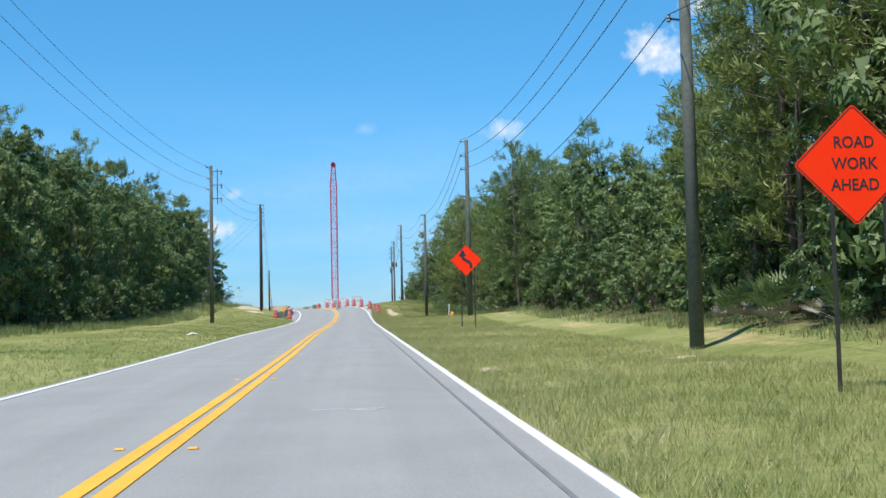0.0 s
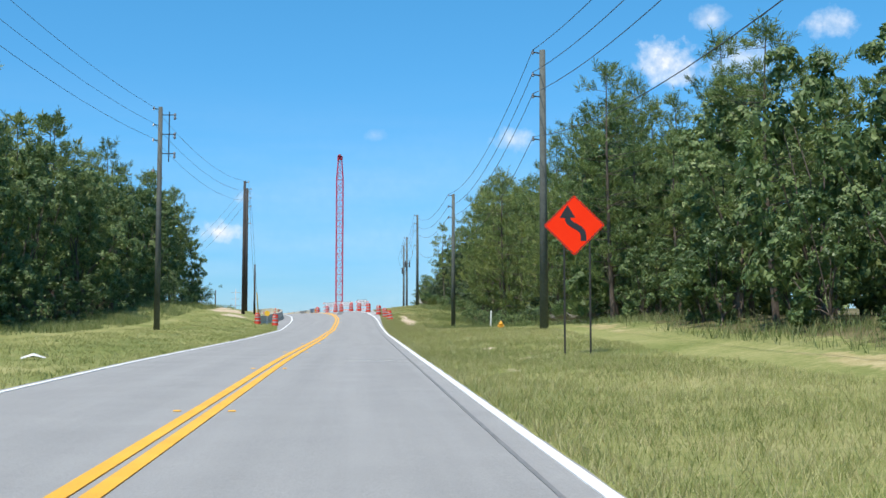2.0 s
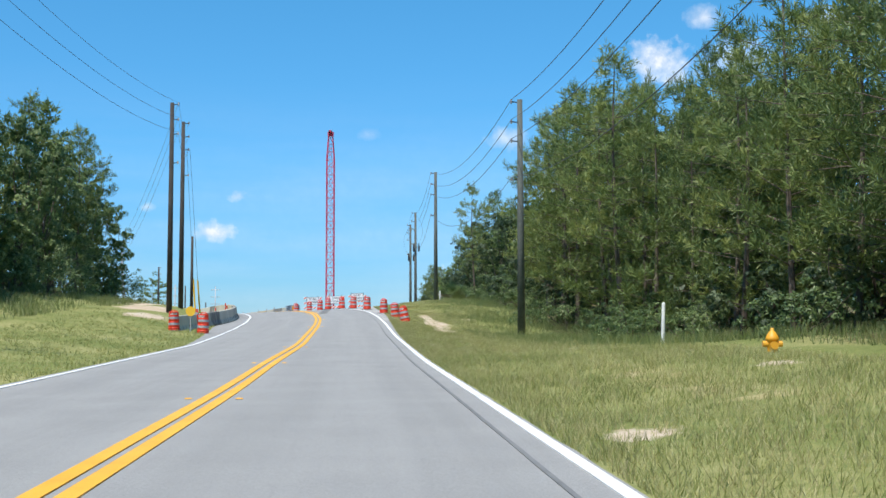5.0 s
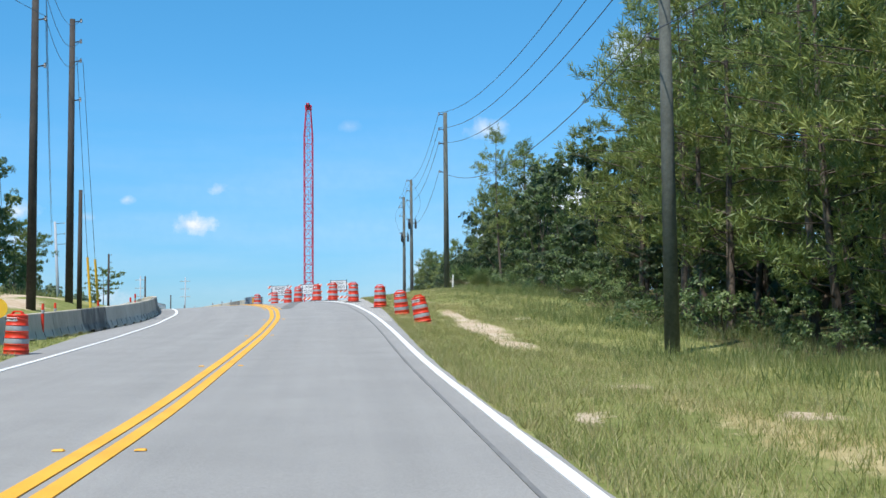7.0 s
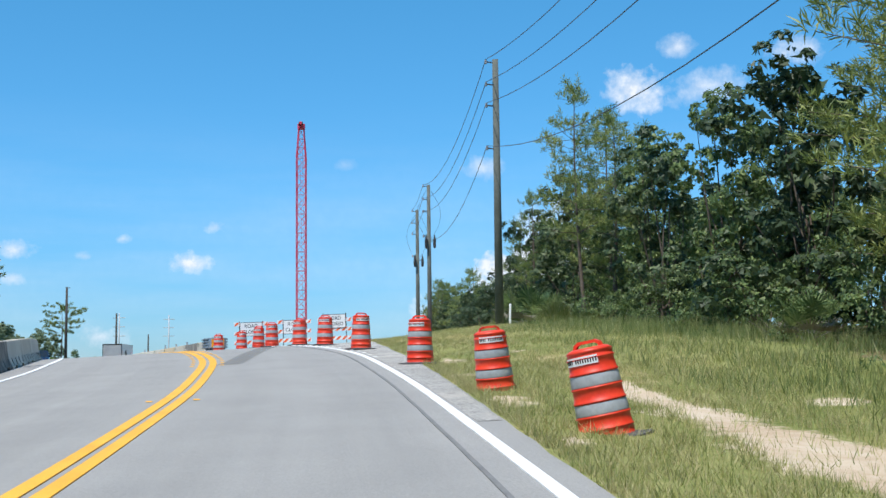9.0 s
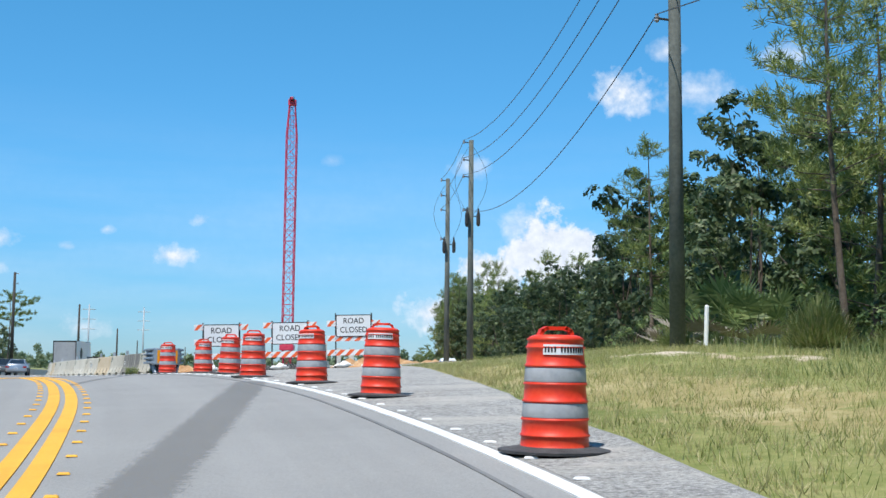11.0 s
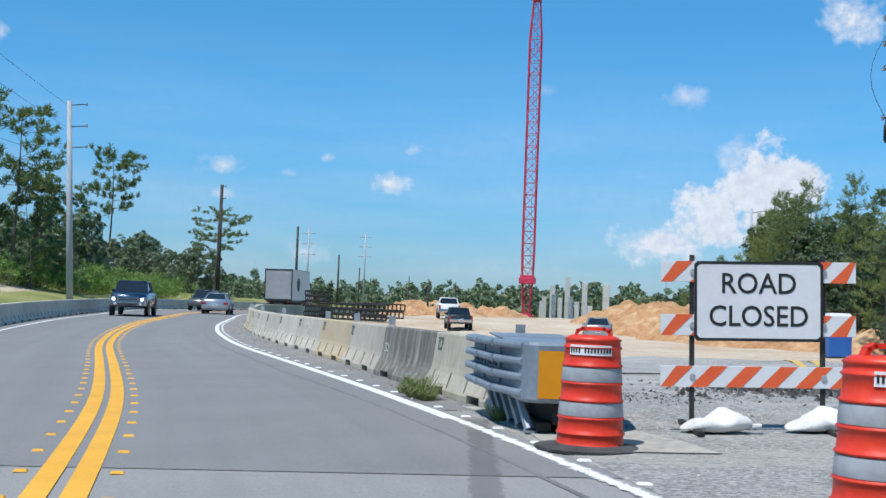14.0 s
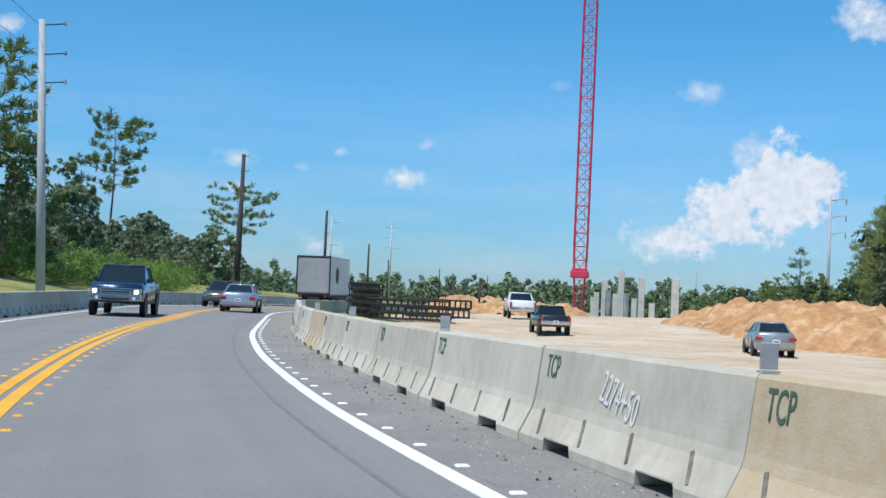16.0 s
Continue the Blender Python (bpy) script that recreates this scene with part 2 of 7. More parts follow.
POLE_STEEL = surface("dull_grey_pole_steel", [(0.30, 0.33, 0.36), (0.37, 0.40, 0.43), (0.44, 0.47, 0.49)], 0.7, scales=(0.6, 8.0))
DARK_STEEL = surface("dark_steel_post", [(0.02, 0.02, 0.02), (0.045, 0.043, 0.04), (0.08, 0.07, 0.06)], 0.6, 0.5, scales=(3.0, 20.0))
WIRE = surface("wire", [(0.03, 0.03, 0.035), (0.06, 0.06, 0.065)], 0.5, 0.3)
PORCELAIN = surface("insulator", [(0.16, 0.16, 0.17), (0.30, 0.30, 0.31)], 0.3)
CONCRETE = surface("pale_concrete", [(0.38, 0.345, 0.275), (0.495, 0.455, 0.37), (0.58, 0.545, 0.46)], 0.9, scales=(0.5, 4.0), stretch=(1.5, 1.5, 0.8), bump=0.3, bump_scale=50.0, per_object=0.28)
CONCRETE_TAN = surface("tan_stained_concrete", [(0.38, 0.28, 0.17), (0.50, 0.39, 0.25), (0.55, 0.47, 0.35)], 0.9, scales=(0.6, 8.0), bump=0.3, bump_scale=50.0)
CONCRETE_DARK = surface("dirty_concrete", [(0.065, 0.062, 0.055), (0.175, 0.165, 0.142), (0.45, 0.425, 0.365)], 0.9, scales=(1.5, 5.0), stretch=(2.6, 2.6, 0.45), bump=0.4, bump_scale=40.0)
ORANGE = surface("orange_plastic", [(0.60, 0.032, 0.012), (0.74, 0.044, 0.016), (0.80, 0.075, 0.026)], 0.45, scales=(2.0, 16.0), per_object=0.15, own=True)
SIGN_ORANGE = surface("fluorescent_orange_sheeting", [(0.97, 0.032, 0.006), (1.0, 0.045, 0.009)], 0.6, spec=0.08, scales=(2.0, 30.0))
REFLECT = surface("white_reflective_band", [(0.27, 0.29, 0.31), (0.37, 0.39, 0.41), (0.47, 0.49, 0.50)], 0.45, scales=(2.0, 18.0), own=True)
RUBBER = surface("black_rubber", [(0.025, 0.026, 0.028), (0.06, 0.06, 0.062), (0.11, 0.11, 0.11)], 0.85, scales=(3.0, 20.0), bump=0.3, own=True)
WHITE_SHEET = surface("white_sign_sheeting", [(0.66, 0.67, 0.68), (0.76, 0.77, 0.78)], 0.4, scales=(2.0, 20.0))
BLACK_PAINT = surface("black_paint", [(0.012, 0.012, 0.014), (0.025, 0.025, 0.027)], 0.5)
RAIL_ORANGE = surface("orange_rail_sheeting", [(0.72, 0.10, 0.03), (0.80, 0.14, 0.04)], 0.45, scales=(2.0, 20.0))
GREEN_PAINT = surface("green_stencil_paint", [(0.02, 0.07, 0.045), (0.05, 0.11, 0.075), (0.12, 0.17, 0.13)], 0.8, scales=(6.0, 40.0))
CHALK = surface("white_spray_paint", [(0.60, 0.60, 0.58), (0.75, 0.75, 0.73)], 0.8, scales=(6.0, 40.0))
GREY_METAL = surface("grey_painted_metal", [(0.17, 0.21, 0.255), (0.23, 0.275, 0.32), (0.32, 0.36, 0.40)], 0.5, 0.2, scales=(1.5, 14.0), own=True)
AMBER = surface("amber_reflective_sheeting", [(0.72, 0.27, 0.01), (0.82, 0.35, 0.012)], 0.4, scales=(0.8, 6.0), own=True)
SACK = surface("white_woven_sack", [(0.50, 0.49, 0.46), (0.70, 0.69, 0.66), (0.80, 0.79, 0.76)], 0.9, scales=(3.0, 40.0), bump=0.5, own=True)
CRANE_RED = surface("crane_red_paint", [(0.42, 0.018, 0.05), (0.55, 0.03, 0.075), (0.60, 0.07, 0.11)], 0.5, scales=(0.3, 3.0))
SAND = surface("orange_sand", [(0.25, 0.115, 0.045), (0.45, 0.25, 0.115), (0.66, 0.49, 0.31)], 0.95, scales=(0.3, 1.6), weights=(0.5, 0.5), bump=1.0, bump_scale=4.0)
HYDRANT = surface("yellow_hydrant_paint", [(0.70, 0.30, 0.02), (0.80, 0.42, 0.03)], 0.5, own=True)
YELLOW_GUARD = surface("yellow_guy_guard", [(0.75, 0.42, 0.03), (0.85, 0.55, 0.05)], 0.5)
TYRE = surface("tyre_rubber", [(0.012, 0.012, 0.013), (0.03, 0.03, 0.03)], 0.85, own=True)
CHROME = surface("chrome", [(0.6, 0.6, 0.62), (0.72, 0.72, 0.73)], 0.15, 1.0, own=True)
GLASS = surface("dark_car_glass", [(0.010, 0.013, 0.016), (0.02, 0.024, 0.028)], 0.05, spec=0.8, own=True)
TAIL = surface("red_tail_lamp", [(0.32, 0.012, 0.014), (0.42, 0.02, 0.02)], 0.2, coat=0.6, own=True)
DARK_TRIM = surface("dark_plastic_trim", [(0.012, 0.012, 0.013), (0.03, 0.03, 0.032)], 0.6, own=True)
WHITE_PAINT = surface("white_vehicle_paint", [(0.70, 0.71, 0.72), (0.80, 0.80, 0.80)], 0.3, coat=0.5, own=True)
TRUCK_BOX = surface("white_truck_panel", [(0.55, 0.56, 0.57), (0.68, 0.69, 0.70), (0.74, 0.74, 0.74)], 0.45, scales=(0.5, 5.0), own=True)
TRUCK_DOOR = surface("grey_roll_door", [(0.28, 0.285, 0.29), (0.36, 0.365, 0.37), (0.43, 0.43, 0.43)], 0.5, 0.2, scales=(0.8, 8.0), own=True)
SILVER_PAINT = surface("silver_car_paint", [(0.36, 0.38, 0.41), (0.43, 0.45, 0.48)], 0.28, 0.6, coat=0.6, own=True)
GOLD_PAINT = surface("champagne_car_paint", [(0.36, 0.36, 0.35), (0.44, 0.43, 0.41)], 0.3, 0.6, coat=0.5, own=True)
BLUE_PAINT = surface("dark_blue_car_paint", [(0.010, 0.022, 0.060), (0.016, 0.032, 0.085)], 0.25, 0.3, coat=0.8, own=True)
GREY_PAINT = surface("grey_brown_car_paint", [(0.10, 0.10, 0.10), (0.15, 0.145, 0.14)], 0.3, 0.6, coat=0.6, own=True)
DARK_PAINT = surface("dark_green_car_paint", [(0.018, 0.024, 0.022), (0.035, 0.042, 0.038)], 0.3, 0.3, coat=0.6, own=True)
BLUE_PLASTIC = surface("blue_plastic_panel", [(0.02, 0.10, 0.36), (0.03, 0.14, 0.46)], 0.45, own=True)
CRANE_GREY = surface("column_concrete", [(0.40, 0.39, 0.35), (0.52, 0.51, 0.46), (0.62, 0.61, 0.56)], 0.9, scales=(0.5, 4.0), own=True)
LAMP_LIT = glow("lit_headlamp", (1.0, 0.93, 0.78), 4.0)

# ---- the lie of the land ----
CENTRE = [(-200, 19.9), (-60, 4.6), (0, -1.96), (31.5, -5.35), (65.7, -9.15), (97.8, -12.55), (108.4, -13.75), (122.8, -15.2), (130, -16.05),
          (145, -17.7), (157, -19.2), (168.2, -21.07), (178.7, -23.83), (188, -26.88), (196.4, -29.98), (205.3, -33.62), (214.1, -37.8),
          (222.5, -41.88), (232.3, -45.95), (242.6, -49.72), (257.9, -54.55), (266.9, -57.4), (275, -59.7), (283, -61.4), (292, -62.3), (302, -62.7),
          (315, -62.3), (330, -60.5), (355, -54), (390, -45), (430, -36), (520, -24), (900, 20), (6000, 20)]
GRADE = [(-200, -5.2), (0, 0), (15.7, .4), (31.7, .85), (47.4, 1.32), (63, 1.80), (98, 2.75), (108.6, 3.08), (123, 3.55), (132.4, 3.98),
         (145, 4.66), (158.9, 5.46), (166.4, 5.95), (171.7, 6.24), (176.8, 6.48), (182, 6.65), (186.8, 6.75), (191.4, 6.81), (201.4, 6.83),
         (211.4, 6.73), (222, 6.67), (240, 6.65), (270, 6.62), (300, 6.45), (400, 5.7), (700, 2.0), (6000, -4)]
BANK = [(-200, 0), (125, 0), (165, .045), (215, .045), (245, 0.005), (275, -.008), (320, -.01), (360, 0), (6000, 0)]
YY = np.arange(-200.0, 6000.0, 1.0)


def smooth(table, half):
    v = np.interp(YY, *np.array(table).T)
    k = np.hanning(2 * half + 1)
    return np.convolve(np.pad(v, half, mode="edge"), k / k.sum(), mode="valid")


XC_, ZR_, BK_ = smooth(CENTRE, 7), smooth(GRADE, 7), smooth(BANK, 10)
SEC_ = np.sqrt(1 + np.gradient(XC_) ** 2)


def centre(y):
    return np.interp(y, YY, XC_)


def across(x, y):
    """The way from the road's middle line to the right, in metres."""
    return (x - np.interp(y, YY, XC_)) / np.interp(y, YY, SEC_)


def along_x(l, y):
    return np.interp(y, YY, XC_) + l * np.interp(y, YY, SEC_)


def heading(y):
    """Degrees to the left of +y in which the road runs."""
    return math.degrees(math.atan2(-(centre(y + 1) - centre(y - 1)), 2.0))


def bumps(x, y):
    return (np.sin(x * 0.61 + 1.3) * np.sin(y * 0.47 + 0.4) + 0.6 * np.sin(x * 1.31 + y * 0.83) + 0.4 * np.sin(x * 2.3 - y * 1.9 + 2.0))


# heights of the verge above the road's own level, right (10 m and 18 m off the middle) and left (10 m and 20 m)
R10 = [(-200, .1), (31, .05), (66, .1), (85, .55), (110, .3), (125, -.1), (138, -.4), (150, -.3), (165, .1), (189, .5), (215, .5), (240, .2), (300, 0), (6000, 0)]
R18 = [(-200, .6), (31, .9), (66, 1.1), (85, 1.2), (110, .7), (125, .0), (138, -.6), (150, -.4), (165, .2), (189, .7), (215, .8), (240, .3), (300, -.1), (6000, 0)]
L10 = [(-200, .1), (60, .1), (106, .3), (130, .4), (150, .9), (165, 1.0), (185, .7), (215, .2), (250, .3), (270, 1.0), (300, .8), (400, .2), (6000, 0)]
L20 = [(-200, .3), (60, .4), (106, .5), (130, 1.0), (150, 1.8), (165, 1.6), (185, .8), (215, .4), (250, .8), (265, 2.2), (300, 2.0), (400, .3), (6000, 0)]


def road_z(l, y):
    return np.interp(y, YY, ZR_) + np.interp(y, YY, BK_) * np.clip(l - 2, -9, 9)


def paved(y):
    """How far the asphalt reaches to the left and the right of the middle line."""
    right = np.interp(y, [0, 125, 138, 147, 156, 169, 176, 184, 188, 200, 206, 214, 219], [3.86, 3.90, 4.0, 4.12, 4.35, 4.8, 5.6, 7.0, 7.9, 11.0, 12.4, 12.6, 5.3])
    left = np.interp(y, [0, 122, 131, 148, 160, 200, 240, 300], [-3.95, -4.05, -4.6, -5.9, -5.9, -5.3, -4.95, -4.95])
    return left, right


def land(x, y):
    x, y = np.asarray(x, float), np.asarray(y, float)
    l = across(x, y)
    z = np.interp(y, YY, ZR_)
    left, right = paved(y)
    side = np.where(l > 0, l - right, left - l)  # metres out from the asphalt's edge
    r10, r18 = np.interp(y, *np.array(R10).T), np.interp(y, *np.array(R18).T)
    l10, l20 = np.interp(y, *np.array(L10).T), np.interp(y, *np.array(L20).T)
    s = lambda a: np.clip(a, 0, 1) ** 2 * (3 - 2 * np.clip(a, 0, 1))
    rise_r = r10 * s(side / 5.5) + (r18 - r10) * s((side - 5) / 8)
    rise_l = l10 * s(side / 5.5) + (l20 - l10) * s((side - 5) / 9)
    far = s((np.abs(l) - 40) / 60)
    rise = np.where(l > 0, rise_r, rise_l) * (1 - far)
    edge = np.interp(y, YY, BK_) * np.clip(l - 2, -9, 9) * (1 - s(side / 20))
    site = s((y - 212) / 12) * s((l - 5.4) / 3.0) * (1 - s((y - 700) / 200))  # the bare building ground behind the barrier
    zz = z + edge + np.where(side > 0, rise, 0) + np.clip(side, 0, 1) * 0.035 * bumps(x, y)
    level = np.interp(y, [212, 255, 268, 284, 298, 310, 420, 700], [6.75, 6.1, 5.95, 6.0, 6.5, 6.45, 6.0, 4.0])
    zz = zz * (1 - site) + (level + 0.08 * bumps(x * 0.7, y * 0.7)) * site
    return np.where(side < 0, zz - 0.10 * s(-side / 0.25), zz - 0.012)


def stand(x, y):
    return float(land(x, y))


def on_road(l, y):
    return (float(along_x(l, y)), y, float(road_z(l, y)))


# ---- building helpers ----
def mesh_object(name, bm_or_mesh, material=None, parent=None, smoothed=False):
    if isinstance(bm_or_mesh, bmesh.types.BMesh):
        me = bpy.data.meshes.new(name)
        if smoothed:
            for f in bm_or_mesh.faces:
                f.smooth = True
        bm_or_mesh.to_mesh(me)
        bm_or_mesh.free()
    else:
        me = bm_or_mesh
    if material and not me.materials:
        me.materials.append(material)
    ob = new(name, me)
    if parent:
        ob.parent = parent
    return ob


def part(name, bm, material, parent, label="", smoothed=False):
    ob = mesh_object(name, bm, material, parent, smoothed)
    if label:
        ob["label"] = label
    return ob


def thing(name, label, category, group="", kind="", at=None):
    ob = tagged(new(name), label, category, group, kind)
    ob.empty_display_size = 0.2
    if at is not None:
        ob.matrix_basis = at
    return ob


def box(bm, size, m=None, bevel=0.0, taper=1.0):
    """A box with its middle at the origin of m; taper narrows its top."""
    r = bmesh.ops.create_cube(bm, size=1.0)
    for v in r["verts"]:
        k = taper if v.co.z > 0 else 1.0
        v.co = Vector((v.co.x * size[0] * k, v.co.y * size[1] * k, v.co.z * size[2]))
    if bevel:
        edges = list({e for v in r["verts"] for e in v.link_edges})
        r2 = bmesh.ops.bevel(bm, geom=edges, offset=bevel, segments=2, affect="EDGES", profile=0.6)
        verts = list({v for f in r2["faces"] for v in f.verts} | {v for v in r["verts"] if v.is_valid})
    else:
        verts = r["verts"]
    if m is not None:
        bmesh.ops.transform(bm, matrix=m, verts=verts)
    return bm


def boxed(size, m=None, bevel=0.0, taper=1.0):
    return box(bmesh.new(), size, m, bevel, taper)


def rod(bm, p0, p1, r0, r1=None, seg=10, caps=True):
    r1 = r0 if r1 is None else r1
    p0, p1 = Vector(p0), Vector(p1)
    d = p1 - p0
    m = Matrix.Translation((p0 + p1) / 2) @ d.to_track_quat("Z", "Y").to_matrix().to_4x4()
    bmesh.ops.create_cone(bm, cap_ends=caps, segments=seg, radius1=r0, radius2=r1, depth=d.length, matrix=m)
    return bm


def rodded(p0, p1, r0, r1=None, seg=10):
    return rod(bmesh.new(), p0, p1, r0, r1, seg)


def turned(bm, profile, seg=24, m=None, cap=True):
    """A lathe: profile of (radius, height)."""
    rings = []
    for r, z in profile:
        rings.append([bm.verts.new((r * math.cos(2 * math.pi * k / seg), r * math.sin(2 * math.pi * k / seg), z)) for k in range(seg)])
    for a, b in zip(rings, rings[1:]):
        for k in range(seg):
            bm.faces.new((a[k], a[(k + 1) % seg], b[(k + 1) % seg], b[k]))
    if cap:
        bm.faces.new(rings[0][::-1])
        bm.faces.new(rings[-1])
    if m is not None:
        bmesh.ops.transform(bm, matrix=m, verts=[v for ring in rings for v in ring])
    return bm


def loft(bm, rings, closed=True, caps=True):
    rows = [[bm.verts.new(p) for p in ring] for ring in rings]
    n = len(rows[0])
    for a, b in zip(rows, rows[1:]):
        for k in range(n if closed else n - 1):
            bm.faces.new((a[k], a[(k + 1) % n], b[(k + 1) % n], b[k]))
    if caps and closed:
        bm.faces.new(rows[0][::-1])
        bm.faces.new(rows[-1])
    bmesh.ops.recalc_face_normals(bm, faces=bm.faces[:])
    return bm


def tube(bm, pts, radii, seg=6):
    """One round tube through the points."""
    pts = [Vector(p) for p in pts]
    rings = []
    for k, p in enumerate(pts):
        d = (pts[min(k + 1, len(pts) - 1)] - pts[max(k - 1, 0)]).normalized()
        u = d.orthogonal().normalized() if k == 0 else (u - d * u.dot(d)).normalized()
        v = d.cross(u)
        rings.append([bm.verts.new(p + (u * math.cos(2 * math.pi * j / seg) + v * math.sin(2 * math.pi * j / seg)) * radii[k]) for j in range(seg)])
    for a, b in zip(rings, rings[1:]):
        for j in range(seg):
            bm.faces.new((a[j], a[(j + 1) % seg], b[(j + 1) % seg], b[j]))
    return bm


def sheet(name, verts, faces, material):
    me = bpy.data.meshes.new(name)
    me.from_pydata([tuple(v) for v in verts], [], [tuple(f) for f in faces])
    me.materials.append(material)
    return me


def triangles(name, verts, material):
    """A mesh of loose triangles from an array (n, 3, 3)."""
    n = len(verts)
    me = bpy.data.meshes.new(name)
    me.vertices.add(3 * n)
    me.vertices.foreach_set("co", np.ascontiguousarray(verts, np.float32).ravel())
    me.loops.add(3 * n)
    me.loops.foreach_set("vertex_index", np.arange(3 * n, dtype=np.int32))
    me.polygons.add(n)
    me.polygons.foreach_set("loop_start", np.arange(0, 3 * n, 3, dtype=np.int32))
    me.materials.append(material)
    me.update()
    return me


def quads(name, verts, material):
    """A mesh of loose four-sided leaves from an array (n, 4, 3)."""
    n = len(verts)
    me = bpy.data.meshes.new(name)
    me.vertices.add(4 * n)
    me.vertices.foreach_set("co", np.ascontiguousarray(verts, np.float32).ravel())
    me.loops.add(4 * n)
    me.loops.foreach_set("vertex_index", np.arange(4 * n, dtype=np.int32))
    me.polygons.add(n)
    me.polygons.foreach_set("loop_start", np.arange(0, 4 * n, 4, dtype=np.int32))
    me.materials.append(material)
    me.update()
    return me


def lettering(name, text, height, material, parent, m, label="", bold=0.0, wide=1.0):
    cu = bpy.data.curves.new(name, "FONT")
    cu.body, cu.size, cu.align_x, cu.align_y, cu.offset, cu.extrude = text, height / 0.72, "CENTER", "CENTER", bold, 0.002
    cu.resolution_u = 3
    tmp = bpy.data.objects.new(name, cu)
    me = bpy.data.meshes.new_from_object(tmp)
    bpy.data.objects.remove(tmp)
    bpy.data.curves.remove(cu)
    me.transform(m @ Matrix.Diagonal((wide, 1, 1, 1)))
    ob = mesh_object(name, me, material, parent)
    if label:
        ob["label"] = label
    return ob


UPRIGHT = pose(0, 0, 0, 90, 0, 0)  # turns the xy plane to face -y


# ---- ground ----
def spread(knots):
    out = []
    for a, b, step in knots:
        out += list(np.arange(a, b - 1e-6, step))
    return np.array(out + [knots[-1][1]])


def ground_material():
    m = bpy.data.materials.new("ground_cover")
    m.use_nodes = True
    w = Nodes(m.node_tree)
    m.node_tree.nodes.clear()
    g = w.add("ShaderNodeNewGeometry")
    p = g.outputs["Position"]
    grass = w.ramp(w.math("ADD", w.math("MULTIPLY", w.noise(p, 0.22, 5), 0.5), w.math("MULTIPLY", w.noise(p, 5.0, 6, 0.75), 0.5)),
                   [(0.30, (0.10, 0.14, 0.038)), (0.45, (0.185, 0.21, 0.066)), (0.57, (0.30, 0.295, 0.118)), (0.70, (0.44, 0.385, 0.20))])
    sand = w.ramp(w.math("ADD", w.math("MULTIPLY", w.noise(p, 0.25, 5), 0.5), w.math("MULTIPLY", w.noise(p, 3.0, 6, 0.7), 0.5)),
                  [(0.3, (0.40, 0.27, 0.165)), (0.5, (0.54, 0.435, 0.32)), (0.68, (0.66, 0.58, 0.47))])
    litter = w.ramp(w.math("ADD", w.math("MULTIPLY", w.noise(p, 0.4, 5), 0.5), w.math("MULTIPLY", w.noise(p, 5.0, 6, 0.7), 0.5)),
                    [(0.3, (0.05, 0.05, 0.022)), (0.5, (0.12, 0.11, 0.05)), (0.68, (0.24, 0.19, 0.11))])
    at = w.add("ShaderNodeAttribute", attribute_name="cover")
    sep = w.add("ShaderNodeSeparateColor", {0: at.outputs["Color"]})
    ragged = w.math("ADD", w.math("MULTIPLY", w.math("SUBTRACT", w.noise(p, 0.9, 6, 0.7), 0.5), 1.3), w.math("MULTIPLY", w.math("SUBTRACT", w.noise(p, 7.0, 3), 0.5), 0.5))
    def worn(channel):
        return w.math("MULTIPLY", w.math("SUBTRACT", w.math("ADD", sep.outputs[channel], ragged), 0.42), 6.0, True)
    straw = w.ramp(w.math("ADD", w.math("MULTIPLY", w.noise(p, 0.5, 5), 0.5), w.math("MULTIPLY", w.noise(p, 6.0, 6, 0.7), 0.5)),
                   [(0.3, (0.24, 0.21, 0.085)), (0.5, (0.38, 0.32, 0.15)), (0.68, (0.56, 0.47, 0.29))])
    col = w.mix(worn(2), grass, straw)
    col = w.mix(worn(1), col, litter)
    col = w.mix(worn(0), col, sand)
    b = w.add("ShaderNodeBsdfPrincipled", {"Base Color": col, "Roughness": 0.95, "Specular IOR Level": 0.1})
    bn = w.add("ShaderNodeBump", {"Strength": 0.8, "Distance": 0.05, "Height": w.noise(p, 9.0, 6, 0.7)})
    w.tree.links.new(bn.outputs[0], b.inputs["Normal"])
    w.add("ShaderNodeOutputMaterial", {"Surface": b.outputs[0]})
    return m


# where bare sand shows in the grass: middle (x, y), half sizes and turn in degrees
SANDY = [(-11.2, 146.5, 0.75, 5.0, 7), (-12.2, 154, 0.4, 4.5, 7), (-10.5, 139.5, 0.6, 3.5, 5), (-14.4, 184.5, 0.5, 2.6, 8), (-13.2, 181.0, 0.35, 1.5, 30),
         (-17.5, 205, 2.4, 14.0, 14), (-15.5, 225, 3.0, 12.0, 14), (-30.6, 158, 1.6, 4.0, 5), (-28.0, 148, 1.0, 3.0, 0), (-33.5, 166, 2.0, 5.0, 0),
         (-72.0, 268, 2.5, 9.0, 10), (-66.0, 292, 2.0, 10.0, 0), (-8.3, 113, 0.22, 1.2, 8)]
PR = np.random.default_rng(31)
for k in range(44):
    bare_y = float(PR.uniform(20, 166))
    SANDY.append((float(along_x(4.6 + PR.uniform(0, 1) ** 1.4 * 5.0, bare_y)), bare_y, float(PR.uniform(0.12, 0.34)), float(PR.uniform(0.3, 1.0)), float(PR.uniform(-30, 40))))
